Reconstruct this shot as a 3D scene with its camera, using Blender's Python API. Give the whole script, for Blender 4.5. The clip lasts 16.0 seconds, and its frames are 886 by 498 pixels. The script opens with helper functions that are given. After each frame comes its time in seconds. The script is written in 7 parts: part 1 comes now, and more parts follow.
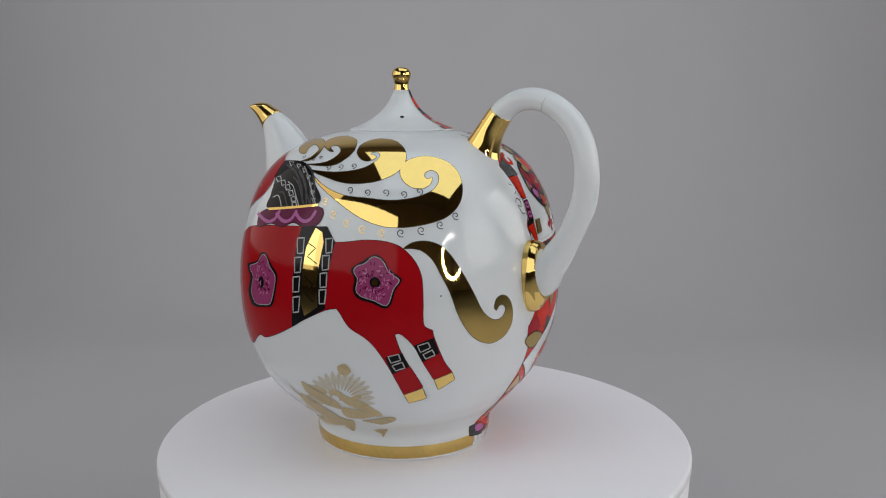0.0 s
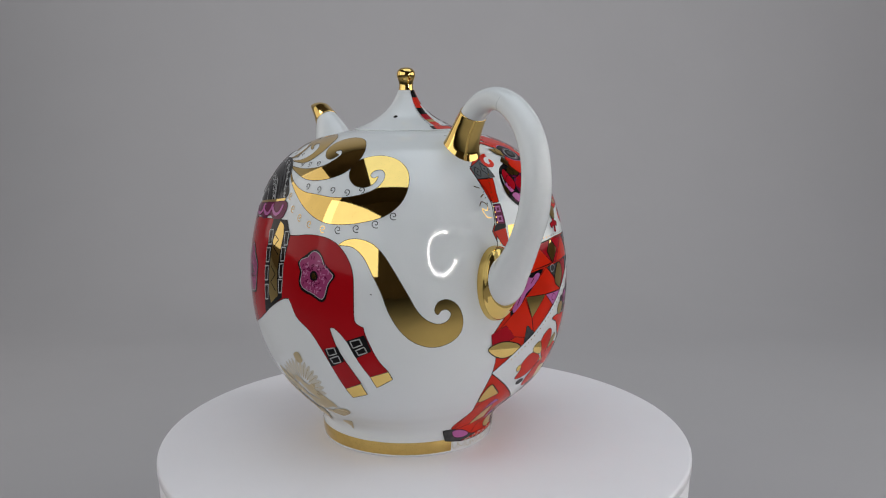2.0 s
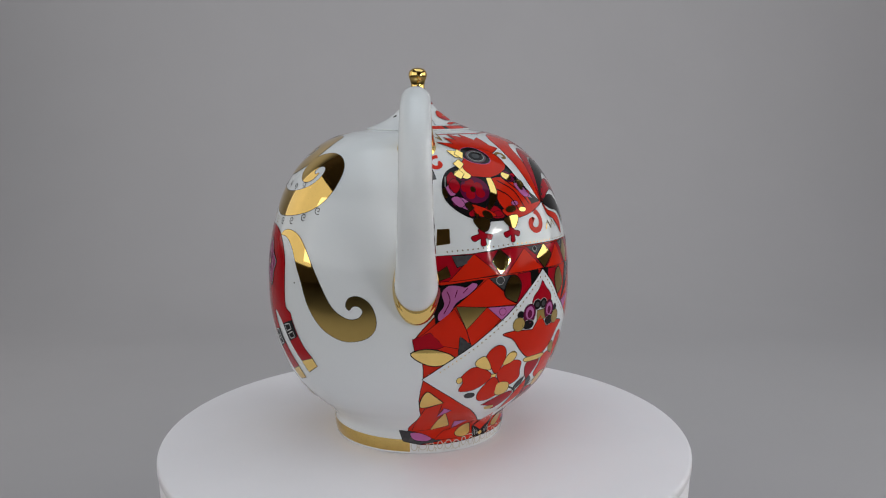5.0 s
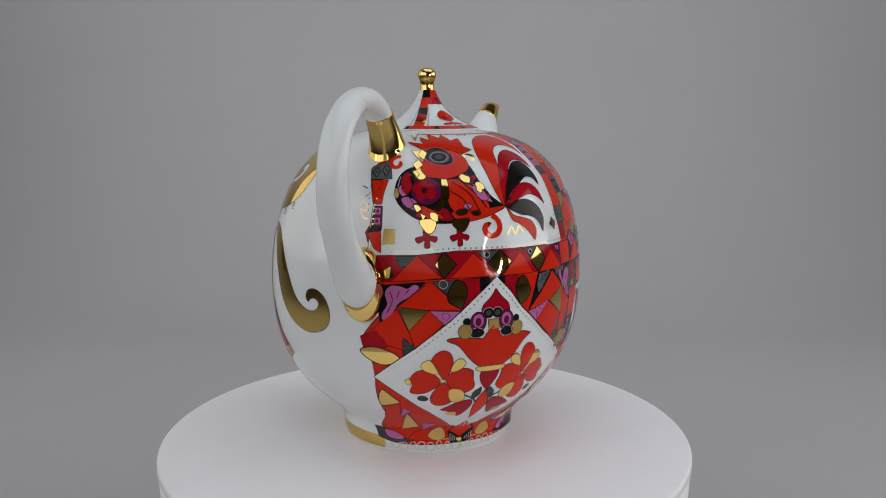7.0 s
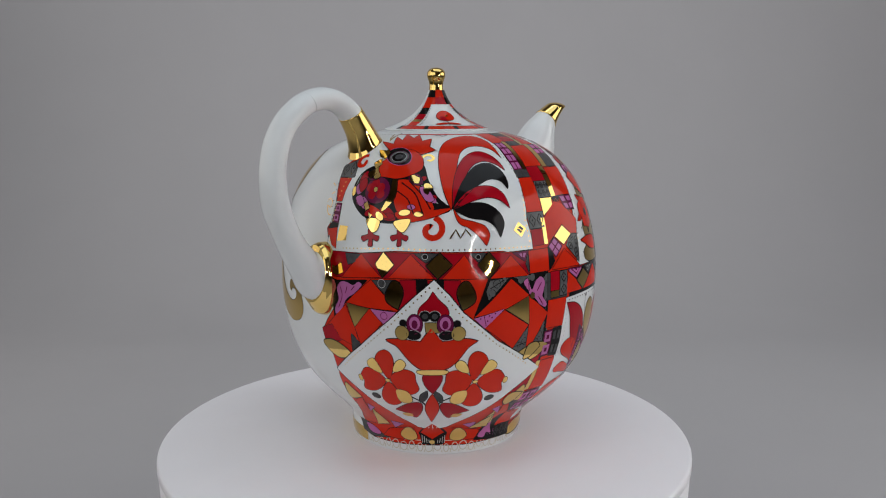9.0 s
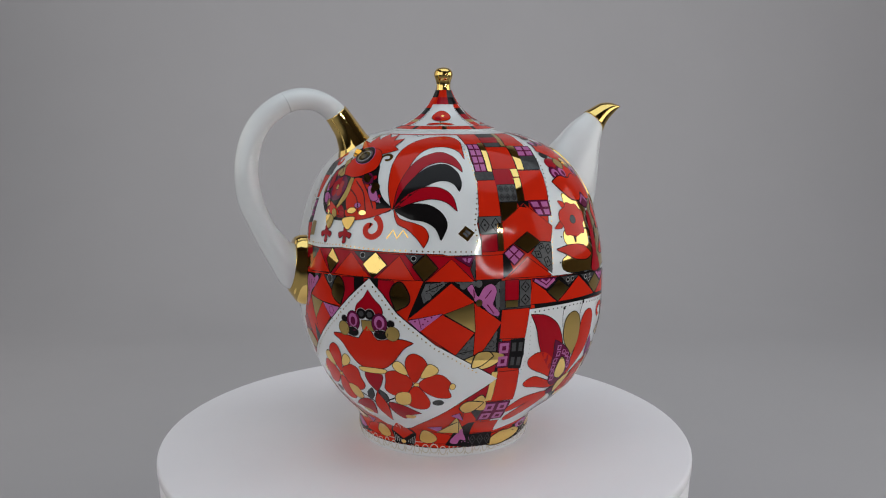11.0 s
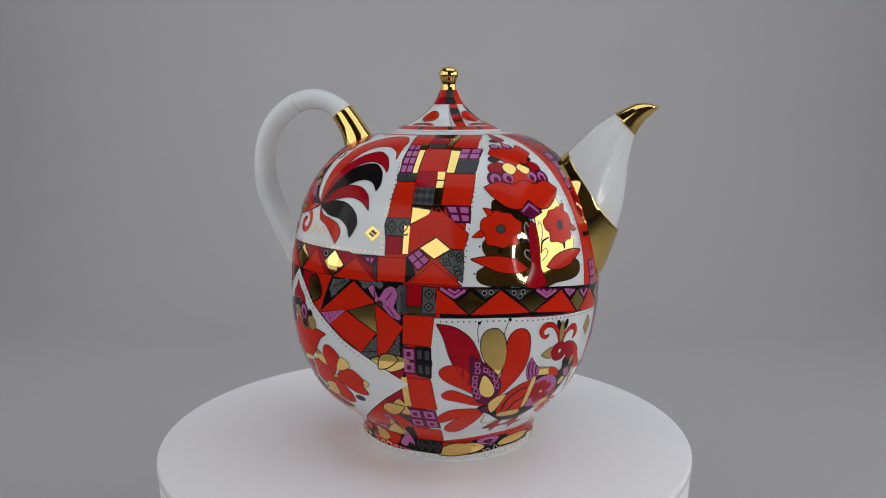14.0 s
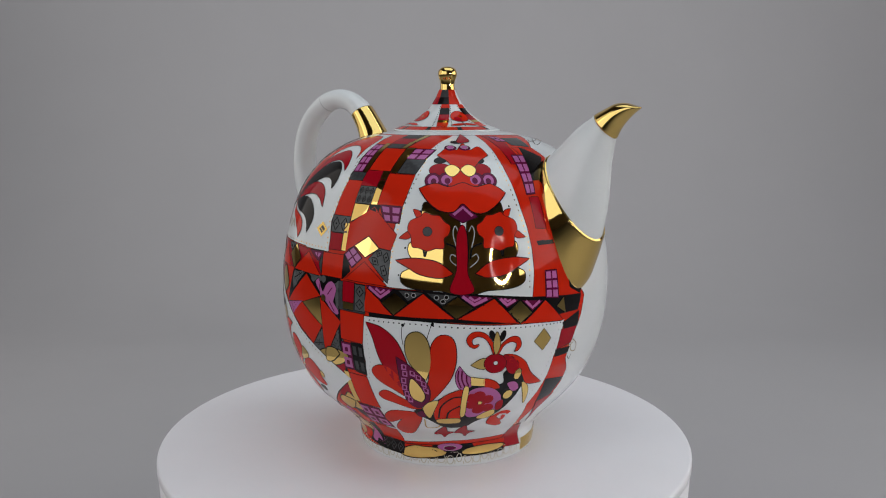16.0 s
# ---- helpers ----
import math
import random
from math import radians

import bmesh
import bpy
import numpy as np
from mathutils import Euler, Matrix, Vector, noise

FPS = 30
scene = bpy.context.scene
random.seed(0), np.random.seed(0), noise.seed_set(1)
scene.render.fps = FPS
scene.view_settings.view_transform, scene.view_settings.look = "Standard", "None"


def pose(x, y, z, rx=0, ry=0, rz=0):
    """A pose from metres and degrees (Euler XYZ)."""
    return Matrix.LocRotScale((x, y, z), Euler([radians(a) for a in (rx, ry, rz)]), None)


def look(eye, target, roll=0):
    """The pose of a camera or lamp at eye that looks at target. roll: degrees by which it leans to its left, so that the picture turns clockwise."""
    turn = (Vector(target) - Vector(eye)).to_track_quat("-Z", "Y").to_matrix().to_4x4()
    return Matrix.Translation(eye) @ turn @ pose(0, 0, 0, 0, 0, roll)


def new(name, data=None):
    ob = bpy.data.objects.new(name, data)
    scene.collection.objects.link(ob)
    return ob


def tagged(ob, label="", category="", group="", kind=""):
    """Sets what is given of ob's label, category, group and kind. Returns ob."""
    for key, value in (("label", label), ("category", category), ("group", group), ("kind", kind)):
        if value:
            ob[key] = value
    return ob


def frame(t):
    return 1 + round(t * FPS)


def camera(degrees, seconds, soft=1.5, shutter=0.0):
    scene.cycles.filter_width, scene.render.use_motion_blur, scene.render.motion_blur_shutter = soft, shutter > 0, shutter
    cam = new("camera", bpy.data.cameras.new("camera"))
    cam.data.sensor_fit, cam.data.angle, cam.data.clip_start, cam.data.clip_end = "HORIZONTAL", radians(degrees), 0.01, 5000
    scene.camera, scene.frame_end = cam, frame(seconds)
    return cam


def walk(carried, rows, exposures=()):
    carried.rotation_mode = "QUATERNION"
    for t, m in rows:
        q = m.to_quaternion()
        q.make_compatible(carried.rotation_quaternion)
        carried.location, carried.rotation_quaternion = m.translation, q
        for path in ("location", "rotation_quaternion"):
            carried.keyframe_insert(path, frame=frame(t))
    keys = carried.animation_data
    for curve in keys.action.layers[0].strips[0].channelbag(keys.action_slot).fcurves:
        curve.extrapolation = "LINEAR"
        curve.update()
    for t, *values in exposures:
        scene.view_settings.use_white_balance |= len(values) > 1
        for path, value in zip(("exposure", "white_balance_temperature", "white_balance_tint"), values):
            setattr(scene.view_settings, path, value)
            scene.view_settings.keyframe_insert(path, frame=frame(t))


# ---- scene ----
from mathutils.geometry import tessellate_polygon

# ---------------------------------------------------------------- camera, still on its tripod
cam = camera(53.08, 16.0, 1.1)
EYE = pose(0.00836, -0.41137, 0.15790, 90 - 9.485, 0, 0)
walk(cam, [(0.0, EYE), (16.0, EYE)])

# ---------------------------------------------------------------- light
scene.view_settings.exposure = 0.06
world = bpy.data.worlds.new("studio")
scene.world = world
world.use_nodes = True
world.node_tree.nodes["Background"].inputs[0].default_value = (0.9, 0.95, 1.0, 1)
world.node_tree.nodes["Background"].inputs[1].default_value = 0.04


def softbox(name, eye, target, w, h, power, color=(1, 1, 1)):
    lamp = bpy.data.lights.new(name, "AREA")
    lamp.shape, lamp.size, lamp.size_y, lamp.energy, lamp.color = "RECTANGLE", w, h, power, color
    ob = new(name, lamp)
    ob.matrix_world = look(eye, target)
    return ob


# an open-fronted tent of lit panels: one overhead, two at the left, one at the right
softbox("softbox_top", (0.27, -0.11, 1.05), (0.27, -0.109, 0.0), 1.26, 0.92, 4.7, (0.80, 0.91, 1.0))
softbox("softbox_left", (-0.43, -0.46, 0.34), (0.0, 0.0, 0.34), 0.80, 0.46, 1.5, (0.955, 0.98, 1.0))
softbox("softbox_side", (-0.72, 0.08, 0.42), (0, 0.08, 0.42), 0.80, 0.66, 1.25, (1.0, 0.95, 0.89))
softbox("softbox_right", (0.70, -0.05, 0.285), (0, -0.05, 0.285), 0.70, 0.35, 1.4, (1.0, 0.985, 0.97))
# two added fill strips without a known source, to brighten the paper behind
softbox("backdrop_fill", (-1.05, 0.30, 1.00), (-0.95, 1.25, 0.75), 1.7, 0.30, 7.3, (0.965, 0.985, 1.0))
softbox("backdrop_fill", (1.05, 0.30, 1.00), (0.95, 1.25, 0.75), 1.7, 0.30, 7.3, (0.985, 0.985, 0.99))


# ---------------------------------------------------------------- materials
def material(name, color, rough=0.3, metal=0.0, coat=0.0, vary=0.06, scale=200.0, bump=0.0, bump_scale=400.0, spec=0.5):
    m = bpy.data.materials.new(name)
    m.use_nodes = True
    nt = m.node_tree
    b = nt.nodes["Principled BSDF"]
    b.inputs["Roughness"].default_value = rough
    b.inputs["Metallic"].default_value = metal
    b.inputs["Coat Weight"].default_value = coat
    b.inputs["Coat Roughness"].default_value = 0.03
    b.inputs["Specular IOR Level"].default_value = spec
    tc = nt.nodes.new("ShaderNodeTexCoord")
    small = nt.nodes.new("ShaderNodeTexNoise")
    small.inputs["Scale"].default_value = scale
    small.inputs["Detail"].default_value = 4
    large = nt.nodes.new("ShaderNodeTexNoise")
    large.inputs["Scale"].default_value = scale / 9
    nt.links.new(tc.outputs["Object"], small.inputs["Vector"])
    nt.links.new(tc.outputs["Object"], large.inputs["Vector"])
    add = nt.nodes.new("ShaderNodeMath")
    add.operation = "ADD"
    nt.links.new(small.outputs["Fac"], add.inputs[0])
    nt.links.new(large.outputs["Fac"], add.inputs[1])
    mp = nt.nodes.new("ShaderNodeMapRange")
    mp.inputs["From Min"].default_value, mp.inputs["From Max"].default_value = 0.6, 1.4
    mp.inputs["To Min"].default_value, mp.inputs["To Max"].default_value = 1 - vary, 1 + vary
    nt.links.new(add.outputs[0], mp.inputs["Value"])
    mul = nt.nodes.new("ShaderNodeVectorMath")
    mul.operation = "SCALE"
    mul.inputs[0].default_value = color
    nt.links.new(mp.outputs["Result"], mul.inputs["Scale"])
    nt.links.new(mul.outputs[0], b.inputs["Base Color"])
    rr = nt.nodes.new("ShaderNodeMapRange")
    rr.inputs["From Min"].default_value, rr.inputs["From Max"].default_value = 0.3, 0.7
    rr.inputs["To Min"].default_value, rr.inputs["To Max"].default_value = rough * 0.85, rough * 1.2
    nt.links.new(large.outputs["Fac"], rr.inputs["Value"])
    nt.links.new(rr.outputs["Result"], b.inputs["Roughness"])
    if bump:
        bn = nt.nodes.new("ShaderNodeTexNoise")
        bn.inputs["Scale"].default_value = bump_scale
        nt.links.new(tc.outputs["Object"], bn.inputs["Vector"])
        bp = nt.nodes.new("ShaderNodeBump")
        bp.inputs["Strength"].default_value = bump
        bp.inputs["Distance"].default_value = 0.0005
        nt.links.new(bn.outputs["Fac"], bp.inputs["Height"])
        nt.links.new(bp.outputs["Normal"], b.inputs["Normal"])
    return m


def glow(name, color, strength):
    m = bpy.data.materials.new(name)
    m.use_nodes = True
    nt = m.node_tree
    nt.nodes.clear()
    out = nt.nodes.new("ShaderNodeOutputMaterial")
    em = nt.nodes.new("ShaderNodeEmission")
    em.inputs[0].default_value, em.inputs[1].default_value = (*color, 1), strength
    nt.links.new(em.outputs[0], out.inputs[0])
    return m


PORCELAIN = material("white_porcelain", (0.745, 0.765, 0.775), 0.06, vary=0.012, scale=60, bump=0.02, bump_scale=90, spec=0.42)
GOLD = material("burnished_gold", (0.80, 0.56, 0.18), 0.045, metal=1.0, vary=0.05, scale=150, bump=0.012, bump_scale=160)
DULL_GOLD = material("brushed_gold", (0.66, 0.46, 0.15), 0.16, metal=1.0, vary=0.10, scale=500, bump=0.12, bump_scale=700)
SEAM = material("joint_glaze", (0.55, 0.57, 0.58), 0.12, vary=0.03)
DISC = material("white_acrylic", (0.87, 0.85, 0.88), 0.38, vary=0.015, scale=40, bump=0.03, bump_scale=300)
PAPER = material("grey_paper", (0.40, 0.388, 0.398), 0.85, vary=0.02, scale=12, bump=0.05, bump_scale=900, spec=0.2)
STUDIO = material("dark_studio_paint", (0.26, 0.20, 0.15), 0.8, vary=0.1, scale=6)
PAINT = {
    "red": material("vermilion_glaze", (0.60, 0.021, 0.006), 0.10, vary=0.07, scale=120, spec=0.15, bump=0.035, bump_scale=520),
    "deep": material("crimson_glaze", (0.36, 0.004, 0.013), 0.10, vary=0.08, scale=120, spec=0.15, bump=0.035, bump_scale=520),
    "horse": material("scarlet_glaze", (0.37, 0.005, 0.009), 0.10, vary=0.06, scale=120, spec=0.15, bump=0.035, bump_scale=520),
    "wine": material("wine_glaze", (0.12, 0.007, 0.045), 0.10, vary=0.08, scale=150, spec=0.15, bump=0.035, bump_scale=520),
    "pink": material("lilac_glaze", (0.46, 0.13, 0.34), 0.10, vary=0.08, scale=300, spec=0.15, bump=0.035, bump_scale=520),
    "magenta": material("magenta_glaze", (0.30, 0.045, 0.14), 0.10, vary=0.1, scale=400, spec=0.15, bump=0.035, bump_scale=520),
    "rose": material("rose_glaze", (0.50, 0.17, 0.33), 0.10, vary=0.08, scale=300, spec=0.15, bump=0.035, bump_scale=520),
    "black": material("black_glaze", (0.008, 0.007, 0.0075), 0.10, vary=0.2, scale=200, spec=0.15, bump=0.035, bump_scale=520),
    "grey": material("grey_glaze", (0.055, 0.055, 0.058), 0.10, vary=0.35, scale=700, spec=0.15, bump=0.035, bump_scale=520),
    "slate": material("slate_glaze", (0.10, 0.102, 0.105), 0.10, vary=0.3, scale=700, spec=0.15, bump=0.035, bump_scale=520),
    "light": material("pale_grey_glaze", (0.42, 0.42, 0.42), 0.10, vary=0.1, scale=300, spec=0.15, bump=0.035, bump_scale=520),
    "pale": material("pale_gilt", (0.58, 0.54, 0.45), 0.25, vary=0.12, scale=500),
    "gilt": material("matt_gilt", (0.52, 0.41, 0.22), 0.28, metal=0.25, vary=0.14, scale=500),
    "white": PORCELAIN,
    "gold": GOLD,
    "ochre": DULL_GOLD,
}


# ---------------------------------------------------------------- mesh helpers
def link(name, verts, faces, mat, parent=None, normals=None, label="", smooth=True, slots=None, indices=None):
    me = bpy.data.meshes.new(name)
    me.from_pydata([tuple(v) for v in verts], [], [tuple(f) for f in faces])
    for m in slots or [mat]:
        me.materials.append(m)
    if indices is not None:
        me.polygons.foreach_set("material_index", indices)
    if smooth:
        me.polygons.foreach_set("use_smooth", [True] * len(me.polygons))
    me.update()
    if normals is not None:
        me.normals_split_custom_set_from_vertices([tuple(n) for n in normals])
    ob = new(name, me)
    ob.parent = parent
    if label:
        ob["label"] = label
    return ob


def catmull(points, n=12, closed=False):
    p = np.array(points, float)
    q = np.vstack([p[-1:], p, p[:2]]) if closed else np.vstack([2 * p[0] - p[1], p, 2 * p[-1] - p[-2]])
    out = []
    for i in range(1, len(q) - 2):
        a, b, c, d = q[i - 1:i + 3]
        if np.allclose(b, c):
            continue
        for k in range(n):
            u = k / n
            out.append(0.5 * (2 * b + (c - a) * u + (2 * a - 5 * b + 4 * c - d) * u * u + (3 * b - a - 3 * c + d) * u ** 3))
    if not closed:
        out.append(q[-2])
    return np.array(out)


def lathe(profile, n=192):
    """Vertices and faces of a turned form: (radius, height) from outside bottom to top, in metres."""
    verts, faces = [], []
    for r, h in profile:
        for k in range(n):
            a = 2 * math.pi * k / n
            verts.append((r * math.cos(a), r * math.sin(a), h))
    for i in range(len(profile) - 1):
        for k in range(n):
            j = (k + 1) % n
            faces.append((i * n + k, i * n + j, (i + 1) * n + j, (i + 1) * n + k))
    return verts, faces


def capped(verts, faces, n, top=True, bottom=True):
    if bottom:
        faces.append(tuple(range(n))[::-1])
    if top:
        faces.append(tuple(range(len(verts) - n, len(verts))))
    return verts, faces


def loft(rings, n=40):
    """Tube through rings of (centre, along, across, half_along, half_across)."""
    verts, faces = [], []
    for c, u, v, a, b in rings:
        for k in range(n):
            w = 2 * math.pi * k / n
            verts.append(Vector(c) + Vector(u) * (a * math.cos(w)) + Vector(v) * (b * math.sin(w)))
    for i in range(len(rings) - 1):
        for k in range(n):
            j = (k + 1) % n
            faces.append((i * n + k, i * n + j, (i + 1) * n + j, (i + 1) * n + k))
    return verts, faces


# ---------------------------------------------------------------- studio
def studio():
    # seamless paper: floor, curve and upright, with thickness
    prof = [(-1.2, -0.10), (0.55, -0.10)]
    for k in range(1, 13):
        a = math.radians(90 * k / 12)
        prof.append((0.55 + 0.45 * math.sin(a), 0.35 - 0.45 * math.cos(a)))
    prof.append((1.0, 1.6))
    verts, faces = [], []
    for y, z in prof:
        verts += [(-1.5, y, z), (1.5, y, z)]
    for i in range(len(prof) - 1):
        faces.append((2 * i, 2 * i + 1, 2 * i + 3, 2 * i + 2))
    ob = link("backdrop", verts, faces, PAPER)
    sol = ob.modifiers.new("thickness", "SOLIDIFY")
    sol.thickness, sol.offset = 0.002, -1
    tagged(ob, "plain mid-grey seamless paper sweep behind the turntable", "backdrop", kind="structure")
    # dark room round the set
    def slab(name, x0, x1, y0, y1, z0, z1, label):
        v = [(x, y, z) for x in (x0, x1) for y in (y0, y1) for z in (z0, z1)]
        f = [(0, 1, 3, 2), (4, 6, 7, 5), (0, 4, 5, 1), (2, 3, 7, 6), (0, 2, 6, 4), (1, 5, 7, 3)]
        tagged(link(name, v, f, STUDIO, smooth=False), label, name.split("_")[0], kind="structure")
    slab("wall_north", -2.1, 2.1, 1.7, 1.8, -0.9, 2.2, "dark painted studio wall behind the paper")
    slab("wall_south", -2.1, 2.1, -2.2, -2.1, -0.9, 2.2, "dark painted studio wall behind the camera")
    slab("wall_west", -2.2, -2.1, -2.2, 1.8, -0.9, 2.2, "dark painted studio side wall")
    slab("wall_east", 2.1, 2.2, -2.2, 1.8, -0.9, 2.2, "dark painted studio side wall")
    slab("ceiling", -2.2, 2.2, -2.2, 1.8, 2.2, 2.3, "dark painted studio ceiling")
    slab("floor", -2.2, 2.2, -2.2, 1.8, -1.0, -0.9, "dark studio floor")


def turntable():
    skirt = [(0.1215, -0.0995), (0.1228, -0.05), (0.1245, -0.0045)]
    prof = [(0.1215, -0.0045), (0.1247, -0.0044), (0.1250, -0.0040)]
    for k in range(7):
        a = math.radians(90 * k / 6)
        prof.append((0.1235 + 0.0015 * math.cos(a), -0.0015 + 0.0015 * math.sin(a)))
    prof += [(0.10, 0.0), (0.05, 0.0), (0.002, 0.0)]
    root = tagged(new("turntable"), "round matt white display turntable under the teapot", "turntable")
    v, f = capped(*lathe(prof, 160), 160, bottom=False)
    link("top_plate", v, f, DISC, root, label="matt white round plate")
    v, f = capped(*lathe(skirt, 160), 160)
    link("side_skirt", v, f, DISC, root, label="white side wall")
    return root


def ring_light():
    """Ring lamp beside the camera, open over a part of its turn."""
    n, m, R, r = 64, 10, 0.088, 0.0065
    verts, faces = [], []
    for i in range(n + 1):
        a = math.radians(58 + 280 * i / n)
        for k in range(m):
            b = 2 * math.pi * k / m
            q = R + r * math.cos(b)
            verts.append((q * math.cos(a), q * math.sin(a), r * 0.4 * math.sin(b)))
    for i in range(n):
        for k in range(m):
            j = (k + 1) % m
            faces.append((i * m + k, i * m + j, (i + 1) * m + j, (i + 1) * m + k))
    root = tagged(new("ring_lamp"), "glowing ring lamp beside the camera", "lamp")
    ob = link("tube", verts, faces, glow("ring_glow", (1, 0.98, 0.96), 30.0), root)
    root.matrix_world = look((0.352, -0.385, 0.176), (0.03, -0.07, 0.09))
    return root


# ---------------------------------------------------------------- teapot
PROFILE = [(40.6, 0.0), (41.2, 4.0), (41.4, 8.0), (43.0, 12.0), (47.6, 17.0), (54.2, 23.0), (60.6, 30.0), (66.0, 39.0),
           (70.2, 50.0), (72.6, 62.0), (73.4, 75.0), (72.8, 88.0), (70.6, 101.0), (67.0, 113.0), (62.0, 123.0),
           (55.5, 131.0), (47.5, 137.2), (39.0, 141.0), (31.0, 143.2), (25.5, 144.2), (22.0, 144.7)]
CURVE = catmull(PROFILE)
LENGTH = np.concatenate([[0], np.cumsum(np.hypot(*np.diff(CURVE, axis=0).T))])
SPOUT, GRIP = 148.0, -31.2


# the belly is drawn out into four soft lobes, one for each painted side: order, cosine and sine shares of the radius
LOBES = ((0, -0.0133, 0.0), (1, -0.0056, 0.0120), (2, -0.0017, 0.0082), (3, 0.0022, 0.0027), (4, 0.0241, 0.0290))


def ease(x):
    x = min(max(x, 0.0), 1.0)
    return x * x * (3 - 2 * x)


def bulge(a, h):
    """Factor on the turned radius at angle a (radians) and height h (mm): the foot and the lid's seat stay round."""
    w = ease((h - 4) / 29) * ease((147 - h) / 17)
    return 1 + w * sum(c * math.cos(k * a) + s * math.sin(k * a) for k, c, s in LOBES)


def belly(a, s):
    r, h = float(np.interp(s, LENGTH, CURVE[:, 0])), float(np.interp(s, LENGTH, CURVE[:, 1]))
    r *= bulge(a, h)
    return Vector((r * math.cos(a), r * math.sin(a), h))


def on_body(phi, s, lift=0.0):
    """Place and normal on the body at phi degrees round the axis and s mm up its curve; lift in mm."""
    a, top = math.radians(phi), LENGTH[-1]
    p = belly(a, s)
    n = (belly(a + 0.01, s) - belly(a - 0.01, s)).cross(belly(a, min(s + 0.6, top)) - belly(a, max(s - 0.6, 0.0))).normalized()
    return tuple((p + n * lift) / 1000), tuple(n)


def radial(phi, rho, h):
    a = math.radians(phi)
    return Vector((rho * math.cos(a), rho * math.sin(a), h)) / 1000


def tube(phi, stations, n=40):
    """Tube in the upright plane at phi: stations of rho, h, half thickness in the plane, half width across it (mm)."""
    st = catmull(stations, 8)
    across = Vector((-math.sin(math.radians(phi)), math.cos(math.radians(phi)), 0))
    out = Vector((math.cos(math.radians(phi)), math.sin(math.radians(phi)), 0))
    rings = []
    for i, (rho, h, a, b) in enumerate(st):
        p, q = st[max(0, i - 1)], st[min(len(st) - 1, i + 1)]
        d = Vector((q[0] - p[0], q[1] - p[1]))
        d.normalize()
        side = out * d.y + Vector((0, 0, -d.x))
        rings.append((radial(phi, rho, h), side, across, a / 1000, b / 1000))
    return loft(rings, n)


def ribs(phi, pairs, n=40):
    """Tube in the upright plane at phi through pairs of edge points (rho, h, rho, h) and a half width, in mm."""
    across = Vector((-math.sin(math.radians(phi)), math.cos(math.radians(phi)), 0))
    rings = []
    for r0, h0, r1, h1, b in catmull(pairs, 8):
        p, q = radial(phi, r0, h0), radial(phi, r1, h1)
        rings.append(((p + q) / 2, (q - p).normalized(), across, (q - p).length / 2, b / 1000))
    return loft(rings, n)


